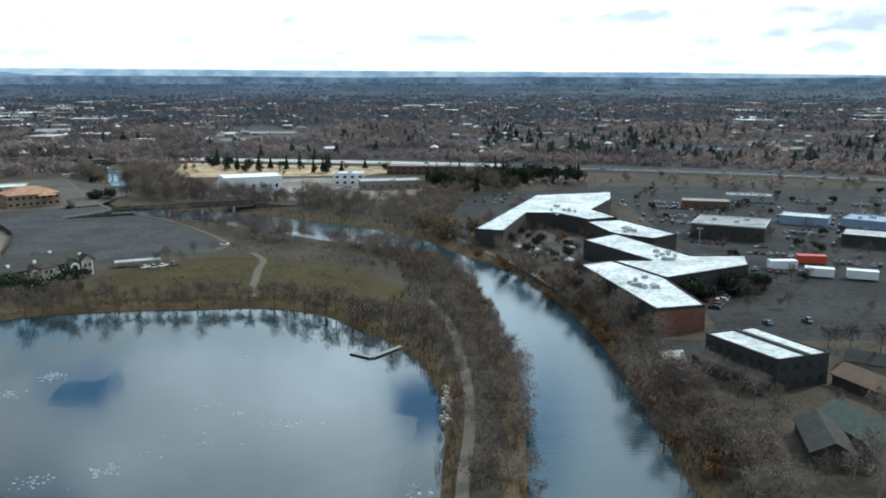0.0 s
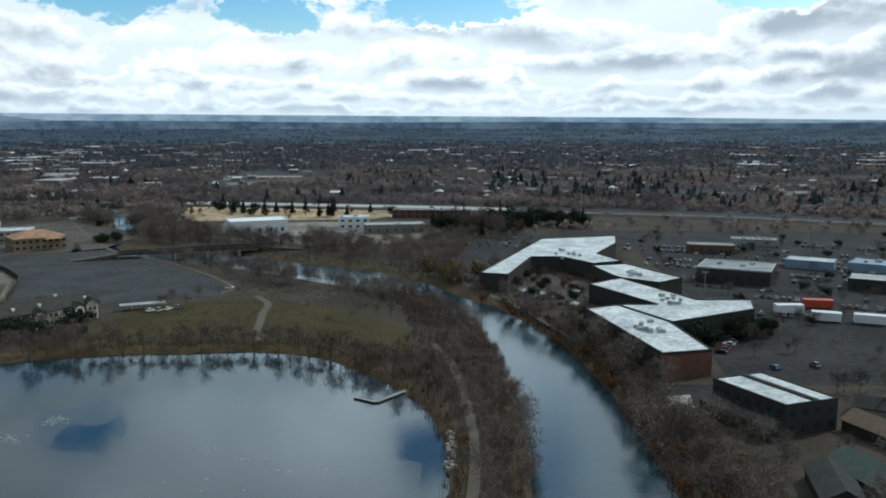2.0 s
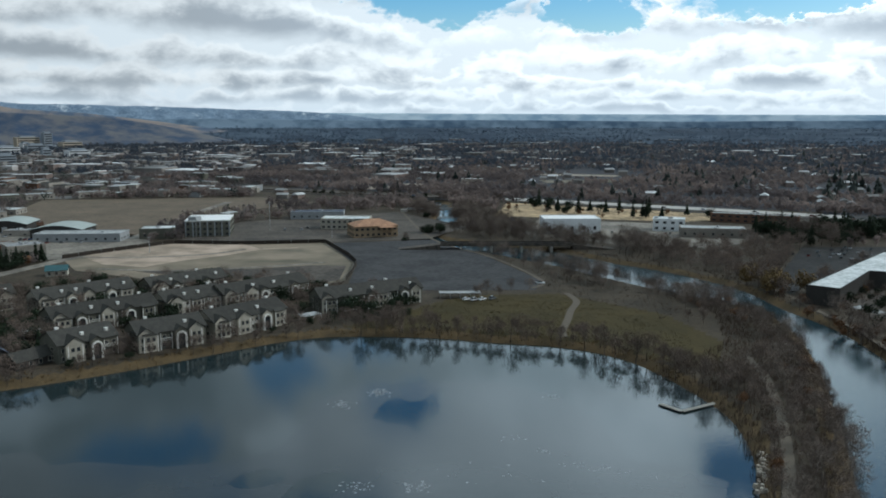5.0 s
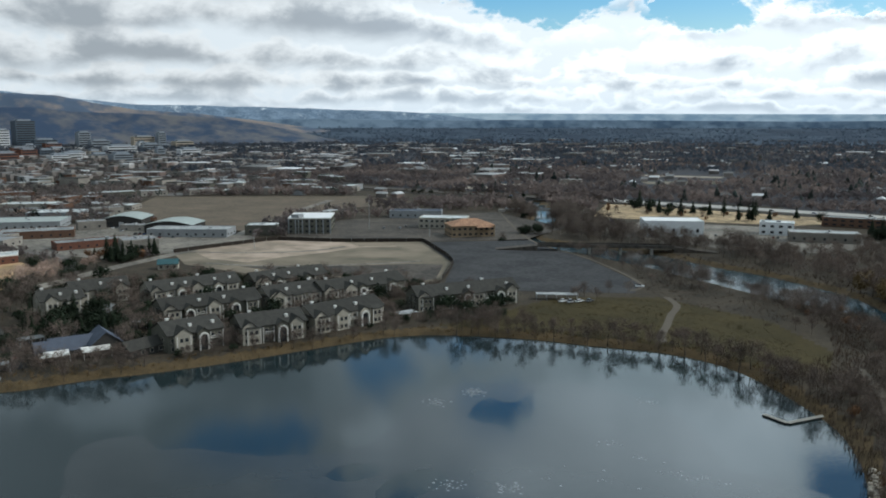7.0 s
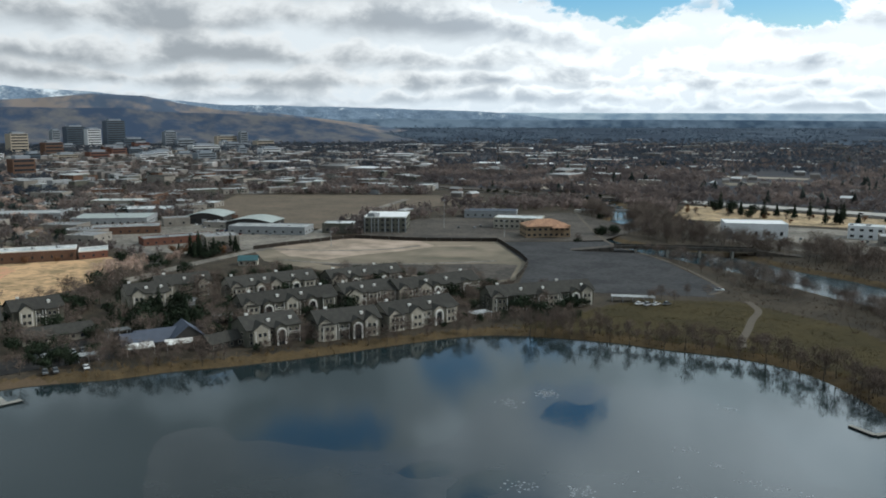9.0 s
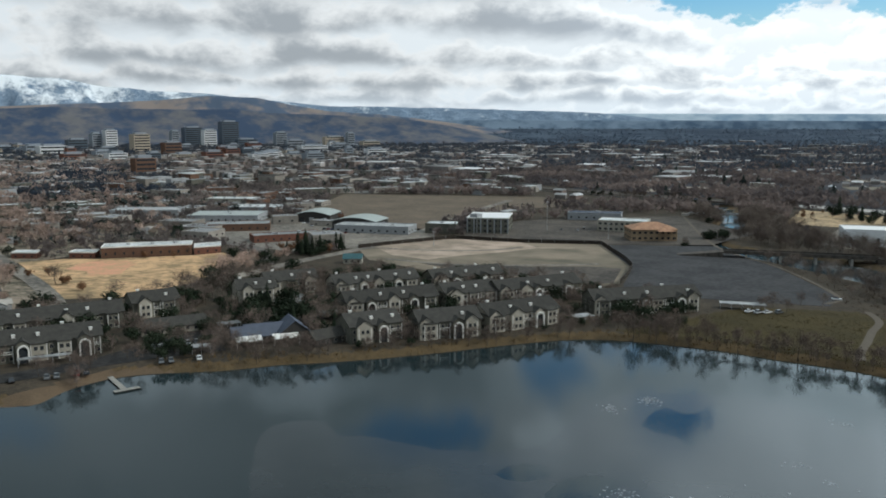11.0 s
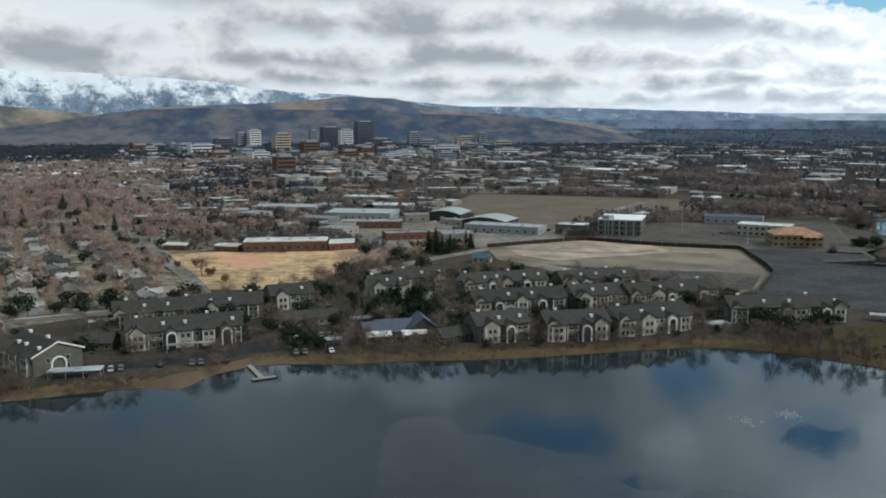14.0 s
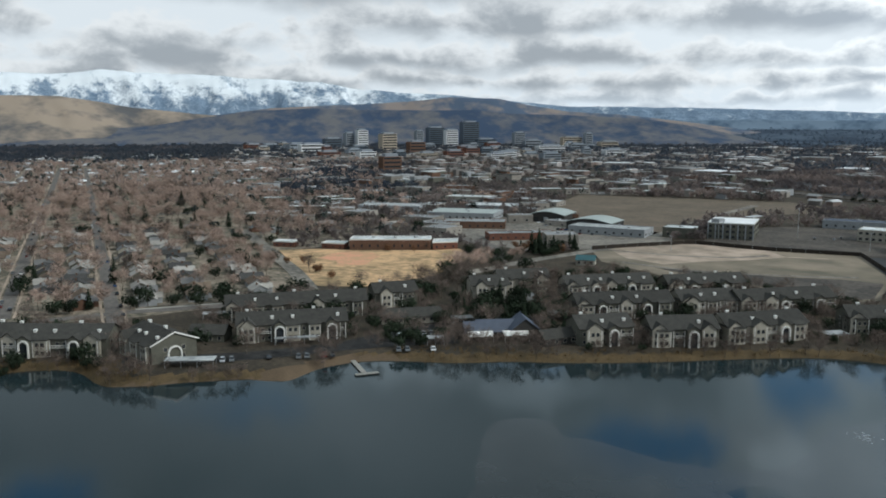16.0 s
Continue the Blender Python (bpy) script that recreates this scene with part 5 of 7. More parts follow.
CAR_MATS = [material("car_%s" % n, c, tuple(q * 0.9 for q in c), 1, 0.3, rough=0.25, spec=0.6) for n, c in
            (("white", (0.75, 0.76, 0.77)), ("silver", (0.42, 0.43, 0.45)), ("black", (0.025, 0.025, 0.028)), ("red", (0.16, 0.03, 0.026)), ("blue", (0.05, 0.09, 0.2)), ("grey", (0.14, 0.145, 0.15)))]


def car_proto(k, mat):
    """A saloon or a tall car, 4.5 m long, along local x."""
    root = thing("car", "", "car", pose(0, 0, -50))
    tall = 0.35 if k % 2 else 0.0
    body = Geo()
    prof = [(-2.25, 0.35), (2.25, 0.35), (2.3, 0.75), (1.25, 0.92 + tall * 0.3), (-1.95, 0.95 + tall * 0.3), (-2.28, 0.8)]
    n = len(prof)
    body.add([(x, -0.9, z) for x, z in prof] + [(x, 0.9, z) for x, z in prof], [tuple(range(n)), tuple(range(2 * n - 1, n - 1, -1))] + [(i, n + i, n + (i + 1) % n, (i + 1) % n) for i in range(n)])
    b = part("body", body, mat, root)
    cab = [(-1.75, 0.93 + tall * 0.3), (0.95, 0.9 + tall * 0.3), (0.25, 1.42 + tall), (-1.35, 1.42 + tall)]
    part("window_glass", Geo().add([(x, -0.8 + 0.1 * (z > 1.2), z) for x, z in cab] + [(x, 0.8 - 0.1 * (z > 1.2), z) for x, z in cab], [(0, 1, 2, 3), (7, 6, 5, 4), (1, 5, 6, 2), (3, 7, 4, 0), (2, 6, 7, 3)]), GLASS, root, "dark car windows")
    part("car_roof", Geo().box(-1.35, 0.25, -0.68, 0.68, 1.42 + tall, 1.47 + tall), mat, root)
    wheel = Geo().tube((0, -0.1, 0), (0, 0.1, 0), 0.34, 0.34, 8).mesh("wheel", RUBBER)
    for sx in (-1.4, 1.4):
        for sy in (-0.82, 0.82):
            part("wheel", wheel, None, root, at=pose(sx, sy, 0.34))
    return root


CARS = [car_proto(k, m) for k, m in enumerate(CAR_MATS)]
CAR_LABELS = ["white car parked on the asphalt", "silver car parked on the asphalt", "black car parked on the asphalt", "red car parked on the asphalt", "blue car parked on the asphalt", "dark grey car parked on the asphalt"]
FAR_CARS = []


def car(x, y, ang, k=None, z=0.1):
    k = rnd.choice((0, 1, 1, 2, 2, 3, 4, 5, 5, 5)) if k is None else k
    if math.hypot(x, y) > 400 or z > 0.5:
        FAR_CARS.append((x, y, ang, z, k))
        return
    c = copy_thing(CARS[k], pose(x, y, G0 + z, 0, 0, ang))
    tagged(c, CAR_LABELS[k], "car", "parked cars")


def car_row(x, y, ang, n, step, turn=90, fill=0.75):
    a = radians(ang)
    for i in range(n):
        if rnd.random() < fill:
            car(x + math.cos(a) * step * i, y + math.sin(a) * step * i, ang + turn + rnd.uniform(-3, 3))


car(-111, 421, 20, 0)
for k, (x, y) in enumerate(((-133, 368), (-129, 368), (-126, 371), (-122, 374))):
    car(x, y, 70, (0, 1, 0, 5)[k])
car_row(-283, 96, 70, 6, 3.2, fill=0.5)
car_row(-276, 112, 66, 9, 3.0, fill=0.5)
car_row(-262, 152, 62, 8, 3.2, fill=0.5)
car_row(-281, 160, 70, 10, 3.2, fill=0.5)
car_row(-275, 205, 66, 8, 3.2, fill=0.5)
car_row(-245, 285, 66, 10, 3.2, fill=0.5)
car_row(-215, 300, 66, 7, 3.2, fill=0.5)
car_row(-293, 75, 62, 4, 3.0, fill=0.5)
car_row(100, 300, 60, 6, 3.2)
car_row(112, 280, 10, 4, 5, fill=0.5)
for i in range(9):
    car_row(135 + i * 14, 385 + i * 16, -28, 9, 3.1, fill=0.42)
for i in range(6):
    car_row(125 + i * 9, 500 + i * 16, -20, 14, 3.1, fill=0.4)
for i in range(5):
    car_row(190 + i * 12, 455 + i * 9, -30, 14, 2.9, fill=0.75)
for i in range(16):
    car_row(118 + (i % 4) * 62, 372 + (i // 4) * 62 + (i % 4) * 6, -24, 16, 3.1, fill=0.55)
    car_row(124 + (i % 4) * 62, 390 + (i // 4) * 62 + (i % 4) * 6, -24, 14, 3.1, fill=0.4)
for i in range(4):
    car_row(10 + i * 12, 575 + i * 14, -10, 14, 3.1, fill=0.35)
for i in range(5):
    car_row(-120 + i * 26, 640 + i * 8, 5, 8, 3.2, fill=0.5)
for i in range(4):
    car_row(-360 + i * 12, 560 + i * 20, 30, 10, 3.2, fill=0.4)
for i in range(4):
    car_row(-470 - i * 30, 440 + i * 5, 30, 8, 3.3, fill=0.4)
for i in range(26):
    t = rnd.uniform(0, 1)
    car(-480 + 850 * t, 896 - 60 * t - 120 * t * t + rnd.choice((-7, -3, 3, 7)), -8 - 14 * t, z=1.0)
for k in range(3):
    for v0 in (-31, 15):
        for i in range(9):
            u = rnd.uniform(380, 1000)
            s = rnd.choice((-2.2, 2.2))
            car(-0.985 * u + 0.175 * (v0 + s), 0.175 * u + 0.985 * (v0 + s), 170)
far_cars, far_glass = [Geo() for _ in CAR_MATS], Geo()
for x, y, ang, z, k in FAR_CARS:
    a = radians(ang)
    def at(u, v, h):
        return (x + math.cos(a) * u - math.sin(a) * v, y + math.sin(a) * u + math.cos(a) * v, G0 + z + h)
    for g, pr in ((far_cars[k], ((-2.25, -0.9, 0.3), (2.25, -0.9, 0.3), (2.25, 0.9, 0.3), (-2.25, 0.9, 0.3), (-2.2, -0.85, 1.0), (2.2, -0.85, 0.85), (2.2, 0.85, 0.85), (-2.2, 0.85, 1.0))),
                  (far_glass, ((-1.8, -0.8, 0.9), (0.9, -0.8, 0.9), (0.9, 0.8, 0.9), (-1.8, 0.8, 0.9), (-1.4, -0.68, 1.5), (0.3, -0.68, 1.5), (0.3, 0.68, 1.5), (-1.4, 0.68, 1.5)))):
        g.add([at(*q) for q in pr], [(0, 3, 2, 1), (4, 5, 6, 7), (0, 1, 5, 4), (1, 2, 6, 5), (2, 3, 7, 6), (3, 0, 4, 7)])
far_root = thing("far_cars", "cars parked far off on the lots", "cars", pose(0, 0, 0), kind="stuff")
for g, mt in zip(far_cars + [far_glass], CAR_MATS + [GLASS]):
    if g.v:
        part("car_bodies" if mt is not GLASS else "car_windows", g, mt, far_root)
for c in CARS:
    for ch in list(c.children_recursive) + [c]:
        bpy.data.objects.remove(ch)


# ---- docks, bridge, fence, poles ----
def deck(name, pts, width, label):
    """A floating dock of planks on floats along a line."""
    root = thing(name, label, "dock", pose(pts[0][0], pts[0][1], 0.0))
    x0, y0 = pts[0]
    for i in range(len(pts) - 1):
        a, b = Vector((pts[i][0] - x0, pts[i][1] - y0)), Vector((pts[i + 1][0] - x0, pts[i + 1][1] - y0))
        d = b - a
        ang = math.degrees(math.atan2(d.y, d.x))
        k = int(d.length / 0.5)
        plank = Geo().box(-0.23, 0.23, -width / 2, width / 2, 0.42, 0.5).mesh("plank", WOOD)
        for j in range(k):
            c = a + d * ((j + 0.5) / k)
            part("plank", plank, None, root, at=pose(c.x, c.y, 0.002 * (i + 1), 0, 0, ang))
        m = (a + b) / 2
        part("float", Geo().box(-d.length / 2, d.length / 2, -width / 2 + 0.15, width / 2 - 0.15, -0.15, 0.41), RUBBER, root, at=pose(m.x, m.y, 0.002 * i, 0, 0, ang))


deck("floating_dock", [(-29, 254), (-22, 249.5), (-12.5, 262)], 1.6, "grey plank floating dock in the pond")
deck("pier", [(-266, 138), (-247.5, 133.5)], 1.8, "pale plank pier from the beach")
deck("swim_dock", [(-247.6, 130.0), (-246.0, 138.0)], 2.2, "pale plank pier head")


def fence_line(pts, h, label):
    root = thing("field_fence", label, "fence", pose(0, 0, G0))
    post = Geo().tube((0, 0, -0.3), (0, 0, h + 0.1), 0.06, 0.06).mesh("post", STEEL)
    for i in range(len(pts) - 1):
        a, b = Vector(pts[i]), Vector(pts[i + 1])
        d = b - a
        ang = math.degrees(math.atan2(d.y, d.x))
        k = max(1, int(d.length / 8))
        panel = Geo().box(-d.length / k / 2 + 0.08, d.length / k / 2 - 0.08, -0.03, 0.03, 0.05, h).mesh("panel", FENCE)
        for j in range(k):
            c = a + d * ((j + 0.5) / k)
            part("panel", panel, None, root, at=pose(c.x, c.y, 0, 0, 0, ang))
            c = a + d * (j / k)
            part("post", post, None, root, at=pose(c.x, c.y, 0))


fence_line(smooth_line([(-407, 392), (-402, 419), (-393, 454), (-386, 471), (-360, 479), (-334, 488), (-291, 514)], 2) + smooth_line([(-291, 514), (-262, 482), (-230, 443), (-210, 392)], 2)[1:], 2.6, "dark mesh construction fence round the field")


def bridge():
    root = thing("road_bridge", "low concrete road bridge over the river", "bridge", pose(-165, 534, G0, 0, 0, 22))
    part("deck", Geo().box(-44, 44, -5, 5, 2.4, 3.4), GRAVEL, root)
    part("roadway", Geo().box(-44, 44, -4.2, 4.2, 3.4, 3.46), OLD_ASPHALT, root)
    for sy in (-4.7, 4.7):
        part("parapet", Geo().box(-44, 44, sy - 0.2, sy + 0.2, 3.4, 4.4), GRAVEL, root)
    for sx in (-30, -10, 10, 30):
        part("pier", Geo().box(sx - 0.7, sx + 0.7, -4.2, 4.2, -4, 2.4), CONCRETE, root)
    for sx in (-1, 1):
        part("ramp", Geo().add([(sx * 44, -5, -0.2), (sx * 44, 5, -0.2), (sx * 72, 5, -0.2), (sx * 72, -5, -0.2), (sx * 44, -5, 3.4), (sx * 44, 5, 3.4), (sx * 72, 5, 0.1), (sx * 72, -5, 0.1)],
                               [(0, 1, 2, 3), (4, 7, 6, 5), (0, 3, 7, 4), (1, 5, 6, 2), (0, 4, 5, 1), (2, 6, 7, 3)]), GRAVEL, root)


bridge()
low = thing("foot_bridge", "low pale foot bridge over the upper river", "bridge", pose(-292, 742, G0, 0, 0, 21))
part("deck", Geo().box(-34, 34, -2.2, 2.2, 1.6, 2.3), CONCRETE, low)
for sy in (-2.1, 2.1):
    part("railing", Geo().box(-34, 34, sy - 0.08, sy + 0.08, 2.3, 3.4), STEEL, low)
for sx in (-22, 0, 22):
    part("pier", Geo().box(sx - 0.6, sx + 0.6, -1.8, 1.8, -4, 1.6), CONCRETE, low)
for sx in (-1, 1):
    part("abutment", Geo().box(sx * 37 - 3, sx * 37 + 3, -2.6, 2.6, -1.2, 2.2), CONCRETE, low)


def pole(x, y, h, label="tall grey light pole"):
    root = thing("light_pole", label, "light pole", pose(x, y, G0), "light poles")
    part("mast", Geo().tube((0, 0, -0.3), (0, 0, h), 0.22, 0.12, 6), STEEL, root)
    part("arm", Geo().box(-1.3, 1.3, -0.15, 0.15, h, h + 0.2), STEEL, root)
    for sx in (-1.1, 1.1):
        part("lamp_head", Geo().box(sx - 0.35, sx + 0.35, -0.25, 0.25, h - 0.25, h), STEEL, root)


pole(258, 600, 26), pole(118, 745, 26), pole(-366, 560, 22), pole(-374, 432, 10), pole(-300, 540, 12)
for i in range(8):
    pole(130 + 28 * i, 420 + (i % 3) * 60, 9)

# pale rocks at the pond's edge
for i in range(60):
    t = rnd.random()
    x, y = 0.6 + rnd.uniform(-1.2, 1.6), 196 + 30 * t
    r = rnd.uniform(0.4, 0.9)
    g = Geo()
    ring = [(r * rnd.uniform(0.75, 1.1) * math.cos(k * 1.05), r * rnd.uniform(0.75, 1.1) * math.sin(k * 1.05)) for k in range(6)]
    g.add([(a, b, -0.3) for a, b in ring] + [(a * 0.7, b * 0.7, r * 0.7) for a, b in ring], [tuple(range(6, 12))] + [(k, (k + 1) % 6, 6 + (k + 1) % 6, 6 + k) for k in range(6)])
    ob = new("shore_rock", g.mesh("shore_rock", ROCK))
    ob.matrix_basis = pose(x, y, 0.75 + 0.1 * rnd.random())
    tagged(ob, "pale boulder at the pond's edge", "rock", "shore rocks")

# ---- trees ----
def bare_tree(h, spread, seed, twigs=300, up=0.55, width=0.07, fat=0.62):
    """Trunk with limbs, and a crown of fine twigs."""
    r = random.Random(seed)
    wood, fine = Geo(), Geo()
    tips = []
    fork = h * r.uniform(0.16, 0.26)
    top = Vector((r.uniform(-0.3, 0.3), r.uniform(-0.3, 0.3), fork))
    lead = Vector((r.uniform(-0.08, 0.08) * h, r.uniform(-0.08, 0.08) * h, h * 0.86))
    wood.tube((0, 0, -0.4), top, h * 0.02, h * 0.014, 5), wood.tube(top, lead, h * 0.012 * fat, h * 0.002, 4)
    for k in range(9):
        a = 6.283 * (k * 0.382 + r.uniform(-0.08, 0.08))
        q = (k + r.uniform(0, 0.8)) / 9
        s0 = top.lerp(lead, q * 0.72)
        lean = spread * (1.0 - 0.62 * q) * r.uniform(0.7, 1.1)
        end = Vector((s0.x + math.cos(a) * lean, s0.y + math.sin(a) * lean, min(s0.z + lean * r.uniform(0.55, 1.1) + 0.06 * h, h * 0.95)))
        mid = s0.lerp(end, 0.5) + Vector((0, 0, -0.03 * h))
        wood.tube(s0, mid, h * 0.009 * fat, h * 0.006 * fat, 3), wood.tube(mid, end, h * 0.006 * fat, h * 0.002 * fat, 3)
        tips += [(s0.lerp(mid, 0.6), 0.6), (mid, 0.8), (end, 1.0)]
        for j in range(2):
            b = a + r.uniform(-1.2, 1.2)
            s = mid.lerp(end, r.uniform(0.1, 0.8))
            e = s + Vector((math.cos(b), math.sin(b), r.uniform(0.2, 1.1))) * r.uniform(0.1, 0.17) * h
            wood.tube(s, e, h * 0.004 * fat, h * 0.0012, 3)
            tips += [(s.lerp(e, 0.5), 0.7), (e, 1.0)]
    tips += [(lead.lerp(top, 0.15), 1.0), (lead, 1.0)]
    for k in range(twigs):
        c, w = r.choice(tips)
        d = Vector((r.gauss(0, 1), r.gauss(0, 1), r.gauss(up, 0.7))).normalized()
        s = c + Vector((r.gauss(0, 0.07), r.gauss(0, 0.07), r.gauss(0, 0.06))) * h
        lng = h * r.uniform(0.08, 0.2)
        side = d.cross(Vector((r.gauss(0, 1), r.gauss(0, 1), 0.3))).normalized() * width * r.uniform(0.6, 1.3)
        fine.add([tuple(s - side), tuple(s + side), tuple(s + d * lng)], [(0, 1, 2)])
    return wood, fine


def conifer(h, r0, seed, tiers=13):
    r = random.Random(seed)
    wood, fine = Geo(), Geo()
    wood.tube((0, 0, -0.3), (0, 0, h * 0.95), h * 0.018, 0.03, 5)
    for k in range(tiers):
        z = h * (0.12 + 0.86 * k / tiers)
        rad = r0 * (1 - k / tiers) ** 0.8 * r.uniform(0.8, 1.1)
        for j in range(9):
            a = 6.283 * (j + r.random()) / 9
            q = rad * r.uniform(0.7, 1.15) + 0.3
            c = Vector((math.cos(a), math.sin(a), 0))
            s = Vector((-c.y, c.x, 0)) * (q * 0.34 + 0.15)
            tip = c * q + Vector((0, 0, z - q * 0.32))
            mid = c * q * 0.5 + Vector((0, 0, z + 0.05))
            fine.add([(0, 0, z + 0.5), tuple(mid + s), tuple(tip), tuple(mid - s)], [(0, 1, 2), (0, 2, 3)])
    return wood, fine


def leafy(h, spread, seed, n=380):
    """A round-crowned tree or shrub that keeps its leaves: many small leaf clumps."""
    r = random.Random(seed)
    wood, fine = Geo(), Geo()
    wood.tube((0, 0, -0.3), (0, 0, h * 0.5), h * 0.025, h * 0.012, 5)
    lobes = [Vector((r.uniform(-0.5, 0.5) * spread, r.uniform(-0.5, 0.5) * spread, h * r.uniform(0.35, 0.8))) for _ in range(7)]
    for k in range(5):
        wood.tube((0, 0, h * 0.3), lobes[k], h * 0.01, h * 0.004, 3)
    for k in range(n):
        c = r.choice(lobes)
        d = Vector((r.gauss(0, 1), r.gauss(0, 1), r.gauss(0, 0.8))).normalized()
        p = c + d * spread * 0.5 * r.uniform(0.55, 1.05)
        p.z = max(p.z, 0.2)
        u = d.orthogonal().normalized()
        w = d.cross(u)
        s = r.uniform(0.25, 0.6) * spread * 0.22
        t = r.uniform(0, 6.28)
        fine.add([tuple(p + (u * math.cos(t + q) + w * math.sin(t + q)) * s + d * r.uniform(-0.2, 0.2) * s) for q in (0, 2.1, 4.2)], [(0, 1, 2)])
    return wood, fine


def tree_proto(kind, label, category, wood, fine, bark, leaf, group):
    root = thing(kind, label, category, pose(0, 0, -60), group)
    part("trunk", wood, bark, root)
    part("crown", fine, leaf, root)
    SHAPES[root] = (np.array(wood.v), [(f[0], f[i], f[i + 1]) for f in wood.f for i in range(1, len(f) - 1)], bark, np.array(fine.v), fine.f, leaf)
    return root


SHAPES = {}
BARE = [tree_proto("bare_tree", "bare grey-brown deciduous tree with fine twigs", "tree", *bare_tree(h, s, k, 400, 0.55, 0.08), BARK, TWIG, "bare trees") for k, (h, s) in enumerate(((10, 3.6), (12, 4.2), (8.5, 3.4)))]
PALE = [tree_proto("bare_tree", "pale bare cottonwood on the bank", "tree", *bare_tree(h, s, 20 + k, 480, 0.8, 0.085), PALE_BARK, PALE_TWIG, "river cottonwoods") for k, (h, s) in enumerate(((13, 4.2), (15, 4.8)))]
WARM = [tree_proto("bare_tree", "bare tree along the street with sunlight put into its warm brown", "tree", *bare_tree(h, s, 40 + k, 420, 0.5, 0.115), BARK, WARM_TWIG, "street trees") for k, (h, s) in enumerate(((10, 4.4), (12, 5.0), (8, 3.6)))]
RUST = [tree_proto("brown_leaved_tree", "low tree still holding rust-brown leaves", "tree", *leafy(h, s, 60 + k, 330), BARK, RUST_TWIG, "brown-leaved trees") for k, (h, s) in enumerate(((8, 4.6), (5, 4.2)))]
GOLDEN = [tree_proto("willow", "yellow-brown drooping willow on the bank", "tree", *leafy(11, 7.0, 70, 420), BARK, WILLOW, "willows")]
FIR = [tree_proto("conifer", "tall dark green pointed conifer", "tree", *conifer(h, s, 80 + k), BARK, NEEDLE, "conifers") for k, (h, s) in enumerate(((13, 3.0), (9, 2.6)))]
EVERGREEN = [tree_proto("evergreen_tree", "dense dark round-crowned evergreen tree", "tree", *leafy(h, s, 90 + k, 420), BARK, NEEDLE, "evergreens") for k, (h, s) in enumerate(((9, 5.6), (6, 4.6)))]
SLIM = [tree_proto("bare_tree", "slim bare tree at the water's edge", "tree", *bare_tree(h, s, 30 + k, 260, 1.1, 0.06), BARK, TWIG, "shore trees") for k, (h, s) in enumerate(((9, 1.7), (11, 2.1)))]
PROTOS = BARE + SLIM + PALE + WARM + RUST + GOLDEN + FIR + EVERGREEN

WATERS = [POND_SHORE[:-1], RIVER_BED]
NO_TREES = [o for k, lst in PATCHES.items() for o in lst if k in ("parking_lot", "fenced_field", "brown_field", "school_field", "shop_lot", "golden_bank", "motorway", "highway", "west_highway", "hall_lot", "school_drive", "yard", "lawn_path", "river_path", "dirt_road", "construction_lot", "cross_street", "beach", "river_drive") or k.startswith("street")]
SPOTS = {}


def free(x, y, gap=2.5):
    if any(inside(x, y, p) for p in WATERS) or any(inside(x, y, p) for p in NO_TREES):
        return False
    if any((x - a) ** 2 + (y - b) ** 2 < (r + 1.0) ** 2 for a, b, r in FOOT):
        return False
    for a, b, r, plan in FOOT_PLAN:
        if (x - a) ** 2 + (y - b) ** 2 < r * r and inside(x, y, plan):
            return False
    cx, cy = int(x // 8), int(y // 8)
    for i in (-1, 0, 1):
        for j in (-1, 0, 1):
            for a, b in SPOTS.get((cx + i, cy + j), ()):
                if (a - x) ** 2 + (b - y) ** 2 < gap * gap:
                    return False
    return True


def bank_level(x, y):
    s = min(max((shore_gap(x, y) + 3.0) / 12.0, 0), 1)
    return -1.3 + (G0 + 1.3) * s * s * (3 - 2 * s)


JOINED = {}


def plant(protos, x, y, lo, hi, joined):
    SPOTS.setdefault((int(x // 8), int(y // 8)), []).append((x, y))
    pr, s = rnd.choice(protos), rnd.uniform(lo, hi)
    z, turn = bank_level(x, y), rnd.uniform(0, 6.283)
    if joined:
        JOINED.setdefault(joined, []).append((pr, x, y, z, s, turn))
        return
    o = copy_thing(pr, pose(x, y, z, 0, 0, math.degrees(turn)))
    o.scale = (s * rnd.uniform(0.9, 1.1), s * rnd.uniform(0.9, 1.1), s)


def grove(protos, outline, n, lo=0.8, hi=1.2, gap=2.5, force=False, joined="", share=0.0):
    """n trees inside an outline; joined: those that stay in one far mesh of that name, all but a share of them."""
    xs, ys = [p[0] for p in outline], [p[1] for p in outline]
    done = tries = 0
    while done < n and tries < n * 12:
        tries += 1
        x, y = rnd.uniform(min(xs), max(xs)), rnd.uniform(min(ys), max(ys))
        if inside(x, y, outline) and (force or free(x, y, gap)):
            plant(protos, x, y, lo, hi, "" if rnd.random() < share else joined)
            done += 1


def tri_mesh(name, verts, tris, mats, index=None):
    me = bpy.data.meshes.new(name)
    me.vertices.add(len(verts))
    me.vertices.foreach_set("co", np.asarray(verts, np.float32).ravel())
    me.loops.add(len(tris) * 3)
    me.loops.foreach_set("vertex_index", np.asarray(tris, np.int32).ravel())
    me.polygons.add(len(tris))
    me.polygons.foreach_set("loop_start", np.arange(len(tris), dtype=np.int32) * 3)
    for mt in mats:
        me.materials.append(mt)
    if index is not None:
        me.polygons.foreach_set("material_index", np.asarray(index, np.int32))
    me.update(calc_edges=True)
    return me


